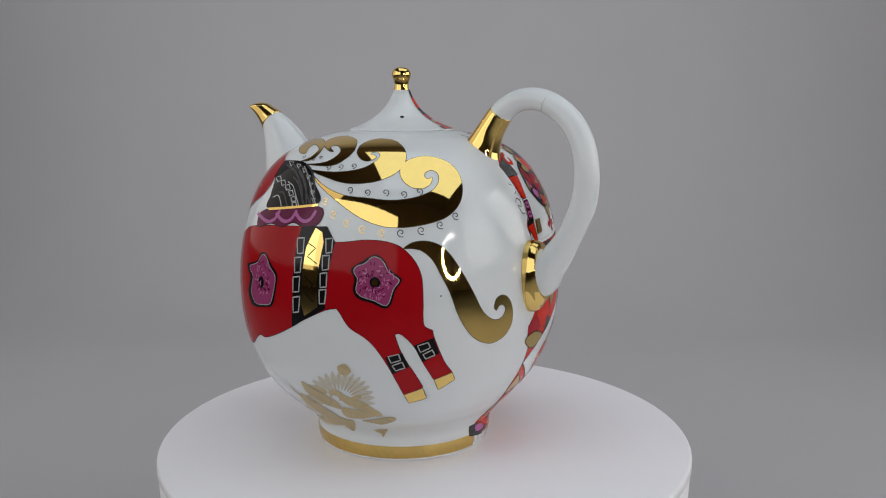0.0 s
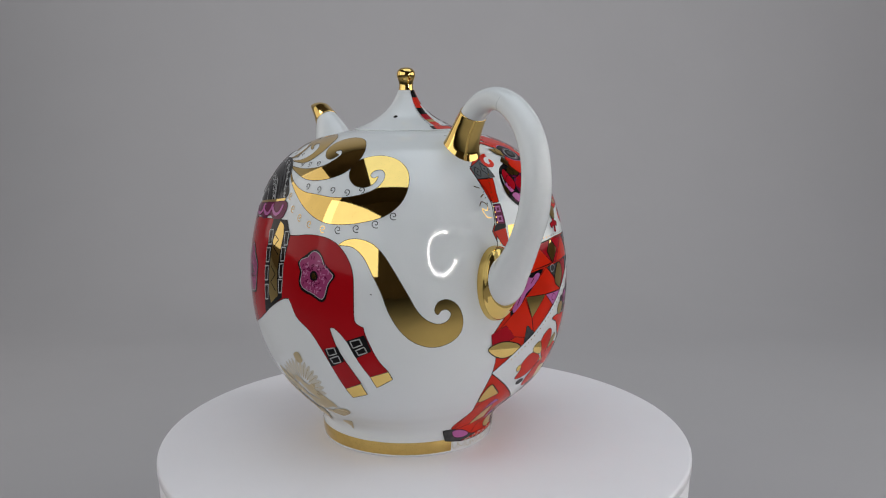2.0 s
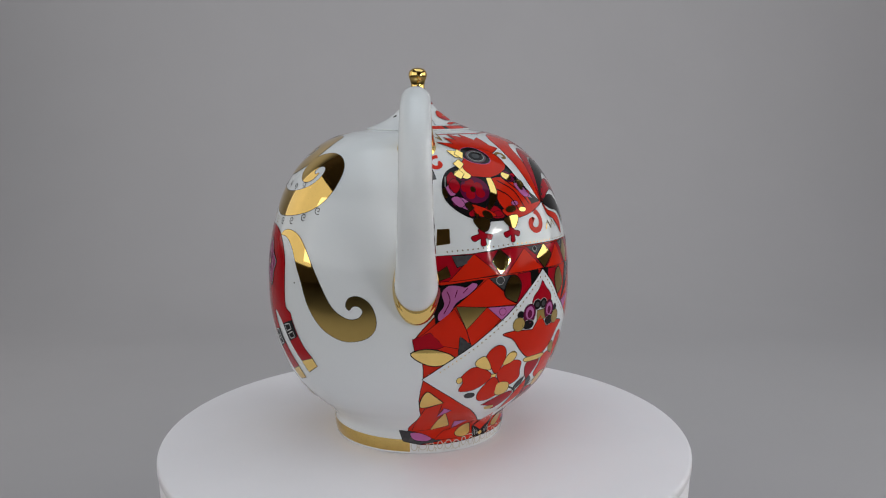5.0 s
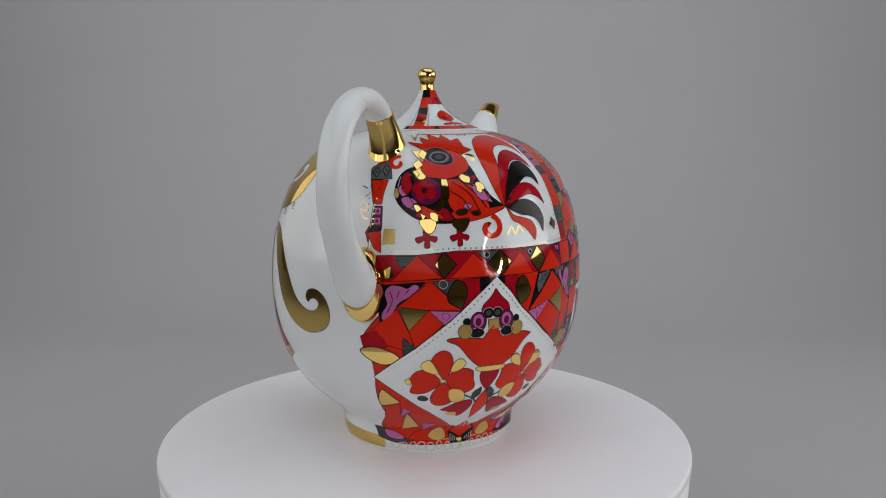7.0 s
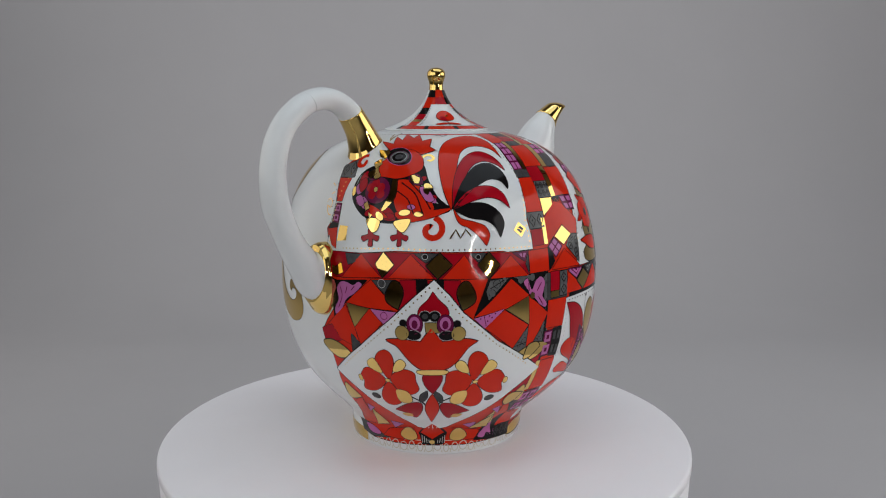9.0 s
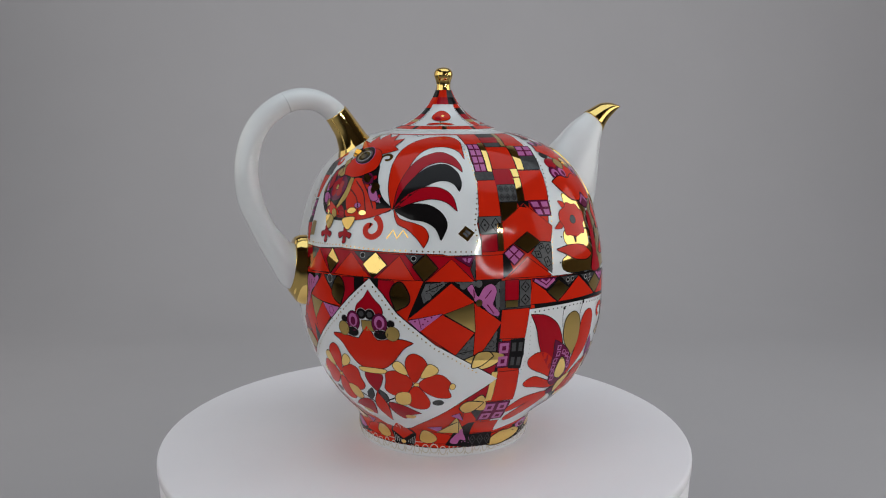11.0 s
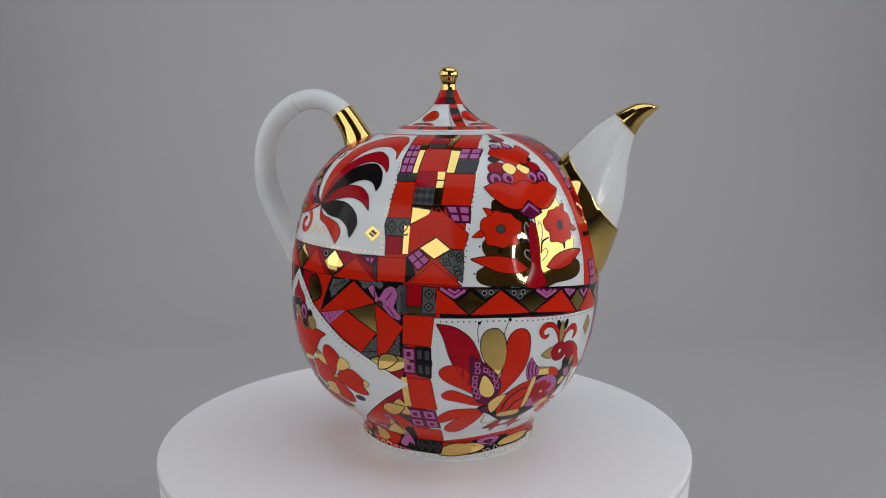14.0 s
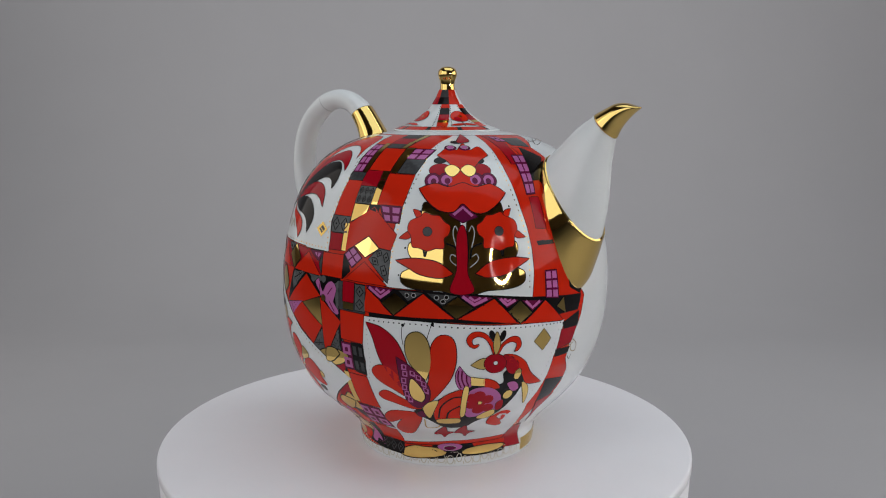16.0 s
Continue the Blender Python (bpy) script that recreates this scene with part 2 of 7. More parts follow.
def teapot():
    root = tagged(new("teapot"), "round white porcelain teapot painted with red and gold folk motifs", "teapot")
    prof = [(0.034, 0.0022), (0.036, 0.0006), (0.0395, 0.0)] + [(r / 1000, h / 1000) for r, h in CURVE]
    v, f = lathe(prof, 240)
    v = [(x * k, y * k, z) for x, y, z in v for k in (bulge(math.atan2(y, x), z * 1000),)]
    body = link("body", *capped(v, f, 240), PORCELAIN, root, label="glossy white porcelain body")
    # lid
    lid_prof = catmull([(24.0, 144.4), (24.3, 144.8), (24.0, 145.15), (22.6, 145.7), (18.5, 147.3), (14.0, 149.7), (10.0, 152.8), (7.0, 156.2), (4.9, 159.8), (3.7, 162.6)], 8) / 1000
    lid = link("lid", *capped(*lathe(lid_prof, 120), 120), PORCELAIN, root, label="pointed white lid with painted panels")
    knob_prof = catmull([(3.75, 161.8), (3.5, 162.4), (3.3, 163.4), (3.2, 165.0), (3.5, 166.7), (4.1, 168.4), (4.3, 169.7), (4.0, 171.1), (3.1, 172.2),
                         (1.7, 172.8), (0.2, 173.0)], 6) / 1000
    link("knob", *capped(*lathe(knob_prof, 64), 64), GOLD, root, label="polished gold knob")
    # handle
    grip = [(49.0, 148.5, 5.3, 6.2), (53.4, 154.0, 4.9, 5.9), (59.5, 157.6, 4.7, 5.8), (66.4, 158.6, 4.8, 5.9), (73.0, 157.3, 4.8, 6.0), (79.0, 154.0, 4.9, 6.1),
            (85.0, 148.4, 4.9, 6.2), (89.2, 141.0, 5.0, 6.3), (91.3, 132.5, 5.1, 6.4), (91.6, 123.0, 5.3, 6.6), (90.0, 113.5, 5.5, 6.9)]
    pairs = []
    for i, (rho, h, a, w) in enumerate(grip):
        p, q = grip[max(0, i - 1)], grip[min(len(grip) - 1, i + 1)]
        d = Vector((q[0] - p[0], q[1] - p[1])).normalized()
        pairs.append((rho + d.y * a, h - d.x * a, rho - d.y * a, h + d.x * a, w))
    pairs += [(81.4, 106.2, 91.9, 104.2, 7.2), (78.2, 101.0, 87.3, 94.2, 7.7), (75.2, 97.5, 82.3, 84.6, 8.3), (72.0, 94.8, 76.2, 75.0, 8.8), (60.0, 94.0, 62.0, 72.0, 9.0)]
    link("handle", *capped(*ribs(GRIP, pairs), 40), PORCELAIN, root, label="curved white porcelain handle")
    seam = [(73.75, 157.0, 4.80, 6.0), (74.0, 156.87, 4.86, 6.06), (74.25, 156.75, 4.80, 6.0)]
    link("handle_seam", *tube(GRIP, seam), SEAM, root, label="hairline joint in the handle's glaze")
    link("upper_ferrule", *capped(*tube(GRIP, [(40.6, 133.0, 10.4, 10.4), (41.8, 135.4, 9.9, 10.1), (42.3, 136.4, 8.9, 9.3), (43.6, 139.2, 7.3, 8.0), (46.2, 144.4, 6.0, 7.0), (49.4, 149.4, 5.5, 6.4), (51.6, 152.4, 5.25, 6.2)]), 40),
         GOLD, root, label="polished gold collar of the handle")
    link("lower_ferrule", *capped(*ribs(GRIP, [(71.4, 97.4, 75.0, 73.4, 8.9), (70.2, 98.0, 73.2, 70.8, 9.3), (67.8, 98.4, 70.0, 67.2, 9.9), (58.0, 98.0, 60.0, 65.0, 10.4)]), 40),
         GOLD, root, label="polished gold foot of the handle")
    # spout
    neck = [(46.0, 125.0, 60.0, 68.0, 17.2), (52.0, 131.5, 70.8, 83.5, 16.8), (54.8, 134.6, 75.6, 94.5, 15.6), (58.5, 138.2, 79.2, 107.5, 13.4), (62.5, 142.0, 80.9, 119.0, 11.2),
            (67.5, 146.8, 81.9, 132.0, 8.9), (75.5, 152.3, 84.2, 144.4, 5.7)]
    link("spout", *capped(*ribs(SPOUT, neck), 40), PORCELAIN, root, label="plain white porcelain spout")
    link("spout_tip", *capped(*ribs(SPOUT, [(75.2, 152.4, 84.3, 142.8, 6.1), (80.0, 154.8, 86.2, 146.6, 5.5), (84.0, 156.6, 88.6, 149.6, 4.9), (88.5, 156.9, 91.4, 152.4, 4.0), (92.0, 156.0, 93.4, 154.0, 2.9),
                                            (94.2, 155.4, 94.6, 154.8, 1.2)]), 40), GOLD, root, label="polished gold spout tip")
    link("spout_collar", *capped(*ribs(SPOUT, [(45.0, 126.0, 60.0, 70.0, 18.2), (50.5, 131.6, 70.6, 80.5, 17.8), (52.5, 133.6, 74.4, 88.5, 17.3), (54.6, 135.2, 78.0, 99.5, 15.9), (55.2, 135.4, 78.2, 101.0, 15.2)]), 40),
         GOLD, root, label="polished gold collar round the spout")
    return root, body, lid


# ---------------------------------------------------------------- painted decoration
LID_CURVE = catmull([(24.0, 145.15), (22.6, 145.7), (18.5, 147.3), (14.0, 149.7), (10.0, 152.8), (7.0, 156.2), (4.9, 159.8), (3.7, 162.6)], 8)
LID_LENGTH = np.concatenate([[0], np.cumsum(np.hypot(*np.diff(LID_CURVE, axis=0).T))])
LID_SLOPE = np.gradient(LID_CURVE, axis=0)


def on_lid(phi, s, lift=0.0):
    r, h = np.interp(s, LID_LENGTH, LID_CURVE[:, 0]), np.interp(s, LID_LENGTH, LID_CURVE[:, 1])
    dr, dh = np.interp(s, LID_LENGTH, LID_SLOPE[:, 0]), np.interp(s, LID_LENGTH, LID_SLOPE[:, 1])
    k = math.hypot(dr, dh)
    nr, nh = dh / k, -dr / k
    a = math.radians(phi)
    q = (r + nr * lift) / 1000
    return (q * math.cos(a), q * math.sin(a), (h + nh * lift) / 1000), (nr * math.cos(a), nr * math.sin(a), nh)


CUTS = list(np.arange(1.2, 26, 1.2)) + list(np.arange(27, 138, 2.5)) + list(np.arange(138.5, 179, 1.1))


class Motif:
    """Enamel and gold laid on a glazed surface: shapes in degrees round the axis and mm up the curve, each a hair above the one below."""

    def __init__(self, name, parent, surface=on_body, radius=(LENGTH, CURVE), label="", split=False):
        self.name, self.parent, self.surface, self.radius, self.label = name, parent, surface, radius, label
        self.split, self.depth, self.count = split, 0, 0
        self.clear()

    def clear(self):
        self.verts, self.faces, self.normals, self.index, self.mats = [], [], [], [], []

    def whole(self, name="painted_patch"):
        """Where the painting is split, what was drawn so far becomes one patch."""
        if self.split and self.depth == 0 and self.faces:
            self.name, self.label = name, ""
            self.build()
            self.clear()

    def scale(self, s):
        return math.radians(1) * float(np.interp(s, self.radius[0], self.radius[1][:, 0]))

    def add(self, mat, layer, points):
        self.count += 1
        layer += min(1.0, 0.012 * self.count)
        pts = [points[0]]
        for p in points[1:]:
            if math.hypot((p[0] - pts[-1][0]) * 1.2, p[1] - pts[-1][1]) > 0.02:
                pts.append(p)
        if math.hypot((pts[0][0] - pts[-1][0]) * 1.2, pts[0][1] - pts[-1][1]) < 0.02:
            pts.pop()
        if len(pts) < 3:
            return
        bm = bmesh.new()
        corners = [bm.verts.new((p[0], p[1], 0)) for p in pts]
        for tri in tessellate_polygon([[Vector((p[0], p[1], 0)) for p in pts]]):
            try:
                bm.faces.new([corners[i] for i in tri])
            except ValueError:
                pass
        for axis in (0, 1):
            lo, hi = min(p[axis] for p in pts), max(p[axis] for p in pts)
            if axis == 0:
                cuts = np.arange(lo, hi, 2.2 if hi < 400 and self.surface is on_body else 6.0)[1:]
            else:
                cuts = [c for c in CUTS if lo < c < hi] if self.surface is on_body else np.arange(lo, hi, 1.2)[1:]
            for cut in cuts:
                co, no = [0, 0, 0], [0, 0, 0]
                co[axis], no[axis] = cut, 1
                bmesh.ops.bisect_plane(bm, geom=bm.verts[:] + bm.edges[:] + bm.faces[:], dist=1e-6, plane_co=co, plane_no=no)
        if mat not in self.mats:
            self.mats.append(mat)
        base = len(self.verts)
        bm.verts.index_update()
        for v in bm.verts:
            place, normal = self.surface(v.co.x, v.co.y, 0.05 + 0.05 * layer)
            self.verts.append(place)
            self.normals.append(normal)
        for q in bm.faces:
            ids = [base + v.index for v in q.verts]
            ring = [Vector(self.verts[i]) for i in ids]
            turn = sum(((ring[i] - ring[0]).cross(ring[i + 1] - ring[0]) for i in range(1, len(ring) - 1)), Vector())
            if turn.length < 1e-12:
                continue
            if turn.dot(Vector(self.normals[ids[0]])) < 0:
                ids.reverse()
            self.faces.append(ids)
            self.index.append(self.mats.index(mat))
        bm.free()

    def fill(self, mat, layer, points, smooth=False, edge=None, rim=0.27, flip=None):
        """A shape; smooth rounds it (a point given twice stays sharp), edge lays a rim of another colour under it, flip mirrors it at that angle too."""
        if flip is not None:
            self.fill(mat, layer, [(2 * flip - p[0], p[1]) for p in points], smooth, edge, rim)
        if smooth:
            points = [tuple(p) for p in catmull(points, 5, True)]
        if edge:
            self.line(edge, layer - 0.4, points, rim * 2, closed=True, part=True)
        self.add(mat, layer, points)
        self.whole()

    def line(self, mat, layer, points, width=0.5, smooth=False, closed=False, flip=None, part=False):
        if flip is not None:
            self.line(mat, layer, [(2 * flip - p[0], p[1]) for p in points], width, smooth, closed)
        p = np.array(catmull(points, 6, closed) if smooth else points, float)
        if closed:
            p = np.vstack([p, p[:1]])
        gap = np.hypot(np.diff(p[:, 0]) * self.scale(p[:, 1].mean()), np.diff(p[:, 1]))
        fine = [p[i] + (p[i + 1] - p[i]) * u / max(1, math.ceil(g / 1.6)) for i, g in enumerate(gap) for u in range(max(1, math.ceil(g / 1.6)))]
        p = np.array(fine if closed else fine + [p[-1]])
        k = self.scale(p[:, 1].mean())
        p[:, 0] *= k
        n = len(p)
        ends = range(n) if closed else range(n - 1)
        side = []
        for i in range(n):
            a, b = (p[i - 1], p[(i + 1) % n]) if closed else (p[max(0, i - 1)], p[min(n - 1, i + 1)])
            d = (b - a) / (np.hypot(*(b - a)) + 1e-9)
            side.append(np.array((-d[1], d[0])) * width / 2)
        for i in ends:
            j = (i + 1) % n
            self.quad(mat, layer, [((q[0]) / k, q[1]) for q in (p[i] + side[i], p[i] - side[i], p[j] - side[j], p[j] + side[j])])
        if not part:
            self.whole("painted_line")

    def quad(self, mat, layer, points):
        layer += min(1.0, 0.012 * self.count)
        if mat not in self.mats:
            self.mats.append(mat)
        base = len(self.verts)
        for x, y in points:
            place, normal = self.surface(x, y, 0.05 + 0.05 * layer)
            self.verts.append(place)
            self.normals.append(normal)
        ids = [base + i for i in range(len(points))]
        a, b, c = (Vector(self.verts[i]) for i in ids[:3])
        if (b - a).cross(c - a).dot(Vector(self.normals[base])) < 0:
            ids.reverse()
        self.faces.append(ids)
        self.index.append(self.mats.index(mat))

    def oval(self, mat, layer, phi, s, a, b, turn=0.0, edge=None, rim=0.22, flip=None):
        """An ellipse of half axes a and b mm, turned by degrees."""
        k, w = self.scale(s), math.radians(turn)
        n = 10 if max(a, b) < 0.8 else 20
        pts = []
        for i in range(n):
            t = 2 * math.pi * i / n
            x, y = a * math.cos(t), b * math.sin(t)
            pts.append((phi + (x * math.cos(w) - y * math.sin(w)) / k, s + x * math.sin(w) + y * math.cos(w)))
        self.fill(mat, layer, pts, False, edge, rim, flip)

    def dots(self, mat, layer, points, step=2.2, size=0.33):
        p = np.array(points, float)
        k = self.scale(p[:, 1].mean())
        seg = np.hypot(np.diff(p[:, 0]) * k, np.diff(p[:, 1]))
        total = np.concatenate([[0], np.cumsum(seg)])
        for d in np.arange(step / 2, total[-1], step):
            x, y = np.interp(d, total, p[:, 0]), np.interp(d, total, p[:, 1])
            self.quad(mat, layer, [(x + size * math.cos(a) / k, y + size * math.sin(a)) for a in np.arange(8) * math.pi / 4])
        self.whole("dotted_line")

    def curl(self, mat, layer, phi, s, size, width=0.5, start=0.0, sweep=480.0, flip=None):
        """A spiral line that winds in to its centre."""
        k = self.scale(s)
        pts = []
        for i in range(19):
            u = i / 18
            a, r = math.radians(start + sweep * u), size * (1 - 0.82 * u)
            pts.append((phi + r * math.cos(a) / k, s + r * math.sin(a)))
        self.line(mat, layer, pts, width, flip=flip)

    def grid(self, back, cell, layer, corners, nx, ny, gap=0.2, inner=None, flip=None):
        """Cells on a ground, between four corners."""
        if flip is not None:
            self.grid(back, cell, layer, [(2 * flip - c[0], c[1]) for c in corners], nx, ny, gap, inner)
        a, b, c, d = (np.array(q, float) for q in corners)
        at = lambda u, v: tuple((a * (1 - u) + b * u) * (1 - v) + (d * (1 - u) + c * u) * v)
        self.depth += 1
        self.fill(back, layer, [tuple(a), tuple(b), tuple(c), tuple(d)], edge="black", rim=0.3)
        for i in range(nx):
            for j in range(ny):
                for mat, g, up in ((cell, gap, 1), (inner, 0.34, 2)):
                    if mat:
                        u0, u1, v0, v1 = (i + g) / nx, (i + 1 - g) / nx, (j + g) / ny, (j + 1 - g) / ny
                        self.fill(mat, layer + up, [at(u0, v0), at(u1, v0), at(u1, v1), at(u0, v1)])
        self.depth -= 1
        self.whole()

    def lattice(self, layer, corners, nx, ny, back="slate", wire="black"):
        """Dark patch with crossing dark lines and dots."""
        a, b, c, d = (np.array(q, float) for q in corners)
        at = lambda u, v: tuple((a * (1 - u) + b * u) * (1 - v) + (d * (1 - u) + c * u) * v)
        self.depth += 1
        self.fill(back, layer, [tuple(a), tuple(b), tuple(c), tuple(d)], edge="black", rim=0.3)
        for i in range(nx):
            for j in range(ny):
                u0, u1, v0, v1 = i / nx, (i + 1) / nx, j / ny, (j + 1) / ny
                m = [at(u0 + 0.1 / nx, (v0 + v1) / 2), at((u0 + u1) / 2, v0 + 0.1 / ny), at(u1 - 0.1 / nx, (v0 + v1) / 2), at((u0 + u1) / 2, v1 - 0.1 / ny)]
                self.line(wire, layer + 1, m, 0.42, closed=True)
                self.oval(wire, layer + 1, *at((u0 + u1) / 2, (v0 + v1) / 2), 0.45, 0.45)
        self.depth -= 1
        self.whole()

    def build(self):
        if not self.faces:
            return
        link(self.name, self.verts, self.faces, None, self.parent, self.normals, self.label, slots=[PAINT[m] for m in self.mats], indices=self.index)


def patchwork_ground():
    m = Motif("patchwork_ground", BODY, label="vermilion enamel ground with black outline")
    m.fill("red", 0, [(-28.5, 170), (-26.6, 152.1), (-34.1, 143.3), (-31.6, 134.8), (-29, 126), (-28.9, 118.8), (-31.1, 114.6), (-28.8, 108.3), (-25.8, 105.7), (-25.5, 96.9), (-24.8, 87.6), (-24.9, 80.4), (-29, 75), (-31.3, 71.5), (-31.7, 66.3), (-29.2, 61.3), (-28.8, 56.6), (-28.8, 50.5), (-29.8, 44.8), (-30.5, 38), (-30.2, 30.7), (-29.4, 24.2), (-37, 13.4), (-37.3, 5.9), (-29, 4.7), (-14.3, 4.5), (13.8, 4.9), (35.4, 4.5), (50.9, 4.8), (75.6, 4.1), (79, 3.7), (98.1, 4.7), (119.5, 5.1), (132.1, 5.6), (139.2, 7.7), (140.7, 12.1), (132.5, 25.6), (134.8, 35.6), (142.7, 40.2), (145.8, 47), (146.2, 54), (142.7, 60.3), (143.3, 68), (146.3, 73.4), (149, 79), (150.7, 87.1), (138.8, 101.6), (133.9, 118.7), (137.1, 141.1), (150.8, 149.4), (147.1, 157.6), (166.1, 171.5), (127.4, 173.5), (80.8, 173.5), (58.7, 173.5), (28.1, 173.5), (-9.7, 173.5)], edge="black", rim=0.4)
    return m


def rooster_panel():
    m = Motif("rooster_panel", BODY, label="white panel with a red rooster in enamel and gold")
    m.fill("white", 1.25, [(-34.4, 171), (-21.8, 157.7), (-25.9, 143.6), (-29, 129.7), (-29.4, 117.6), (-29.6, 105.4), (-11.9, 106.6), (1.5, 108.7), (14.3, 108.8), (25, 108.5), (37.1, 107.9), (38.8, 107.3), (50.2, 107.1), (50.1, 112.8), (49.1, 119.6), (50.5, 126.5), (51.7, 133.8), (51.3, 141.8), (49.9, 149.5), (50.2, 158.5), (47.5, 172), (27.5, 172), (9.9, 172), (-8.5, 172)], edge="black", rim=0.3)
    m.dots("gold", 2, [(-23.2, 146.9), (-27.6, 134.9), (-28.5, 124.9), (-28.4, 108.3)], 2.2, 0.33)
    m.dots("gold", 2, [(-21.4, 107.3), (1.5, 109.6), (25.1, 109.3), (49.3, 108.3)], 2.2, 0.33)
    m.dots("gold", 2, [(49.3, 109.4), (48.3, 119.6), (49.6, 127.7), (50.6, 135), (49.9, 144.7), (48.2, 155), (47.3, 168)], 2.2, 0.33)
    m.fill("red", 3, [(19.8, 125.4), (19.8, 125.4), (17.5, 133.1), (16.2, 140.9), (15.7, 148.5), (16.7, 156.2), (20.8, 163.5), (30, 168.8), (41.3, 169.3), (46.7, 163.9), (47, 156.3), (47, 149.6), (47, 149.6), (44.9, 154.7), (39.2, 158.1), (31.8, 157.8), (26.3, 153.7), (23.3, 145.9), (21, 134.7)], smooth=True, edge="black")
    m.fill("deep", 4, [(20.2, 125.8), (20.2, 125.8), (20.9, 136), (23.7, 145.2), (28.5, 151.4), (35.7, 154.2), (41.6, 151.3), (44.6, 146.3), (45.3, 142.5), (45.3, 142.5), (41.6, 146.1), (36.4, 147.9), (30.9, 146.2), (26.7, 141.3), (23, 132.9)], smooth=True, edge="black")
    m.fill("black", 5, [(20.4, 125.8), (23.7, 136), (30.5, 144.7), (38, 146.6), (42.9, 142.6), (44.3, 137.1), (43.4, 133.5), (43.4, 133.5), (40.9, 137.3), (35.9, 138.4), (29.6, 135.2), (24.2, 130)], smooth=True, edge="black")
    m.fill("deep", 5, [(20.6, 126.1), (24.8, 132.2), (30.3, 135.2), (36.3, 134.9), (40.6, 131.3), (42.2, 125), (42.2, 125), (38.6, 128.7), (33.4, 130.3), (27.2, 128.9)], smooth=True, edge="black")
    m.fill("black", 5, [(20.6, 126.1), (26.1, 128), (32.1, 127.7), (36.7, 124.3), (38.6, 119.3), (36.6, 113.4), (36.6, 113.4), (34.9, 118), (31.3, 120.9), (25.7, 122.3)], smooth=True, edge="black")
    m.fill("red", 5, [(20.6, 125.6), (22.8, 122), (27.6, 120.2), (31.1, 118.3), (32.5, 114.6), (31.1, 110.5), (31.1, 110.5), (28.7, 114.4), (25.5, 117.9), (22.1, 120.2)], smooth=True, edge="black")
    m.fill("black", 4, [(-16.6, 143.3), (-20.3, 137.7), (-20.4, 130.5), (-17.2, 125.5), (-12.1, 121.6), (-6.1, 119.8), (0.9, 119.9), (8.6, 121.6), (14.7, 123.5), (19.4, 125.8), (15.3, 130.6), (11.7, 138.2), (8.9, 146.8), (1.5, 148.9), (-6.4, 147.1)], smooth=True, edge="black")
    m.fill("deep", 5, [(-18.6, 138.5), (-16, 141.9), (-14.5, 136.2), (-17.4, 132)], smooth=True, edge="black")
    m.fill("pink", 5, [(-19.3, 134.5), (-14.8, 137), (-14.8, 132.8), (-17.6, 130.7)], smooth=True, edge="black")
    m.fill("deep", 5, [(-5.9, 125), (-1.8, 125.8), (0.8, 121.3), (-3.5, 121)], smooth=True, edge="black")
    m.fill("pink", 5, [(-13.9, 129.8), (-10.4, 126.4), (-11.8, 124.5), (-15.2, 126.6)], smooth=True)
    m.oval("wine", 5, -8.4, 133.3, 6.2, 6, 0, edge="black")
    m.oval("deep", 6, -11.7, 134.1, 2, 2, 0)
    m.oval("deep", 6, -6.9, 134.6, 2, 2, 0)
    m.oval("deep", 6, -9.8, 136.5, 2, 2, 0)
    m.oval("deep", 6, -10.3, 131.1, 2, 2, 0)
    m.oval("deep", 6, -6.5, 131.6, 2, 2, 0)
    m.oval("gold", 7, -9, 133.4, 0.9, 1.1, 0, edge="black")
    m.fill("red", 5, [(-0.5, 137.8), (5.6, 138.1), (10.2, 133.6), (13.9, 125.9), (8.6, 123.9), (1.8, 124.1), (-0.8, 130.6)], smooth=True, edge="black")
    m.line("black", 6, [(1.6, 137.2), (7.2, 132.2), (10.1, 124.4)], 0.5, smooth=True)
    m.line("black", 6, [(0.4, 133.2), (4.7, 129.7), (7, 123.9)], 0.5, smooth=True)
    m.line("black", 6, [(4.5, 138.1), (9.8, 131.6), (12.8, 125.8)], 0.5, smooth=True)
    m.fill("gold", 6, [(-2.4, 138.9), (-0.6, 138.9), (-0.2, 130.7), (-3.5, 125.2), (-4.9, 125.1), (-2.6, 131.8)], smooth=True, edge="black")
    m.fill("red", 5, [(0.6, 124.1), (8.6, 124.4), (16.2, 125.9), (19.4, 125.8), (12.4, 122.1), (3.9, 120.4)], smooth=True, edge="black")
    m.oval("gold", 7, -19.9, 131.9, 1, 2.2, 10, edge="black")
    m.oval("gold", 7, -11.6, 126, 1.2, 1.8, 40, edge="black")
    m.oval("gold", 7, -5.4, 122.2, 1.4, 2.2, 50, edge="black")
    m.oval("gold", 7, 3.9, 124.2, 2.4, 1.2, 10, edge="black")
    m.oval("gold", 7, 8.8, 123.7, 1.8, 1, 0, edge="black")
    m.oval("gold", 7, 6.1, 139.2, 1.4, 1.8, 30, edge="black")
    m.oval("gold", 7, 11.8, 135.4, 1.4, 2, 50, edge="black")
    m.oval("pink", 6, 4.5, 143.4, 2, 1.6, 30, edge="black")
    m.oval("pink", 6, 6.1, 126.6, 1.6, 1, 0, edge="black")
    m.oval("pink", 6, 13.3, 129.9, 2, 1, -40, edge="black")
    m.oval("wine", 5, -16.1, 128.1, 1.6, 2, 0, edge="black")
    m.oval("deep", 5.4, -10.5, 123.2, 1.8, 1.2, 30, edge="black")
    m.oval("deep", 5.4, -1.5, 122.5, 2.2, 1.2, 0, edge="black")
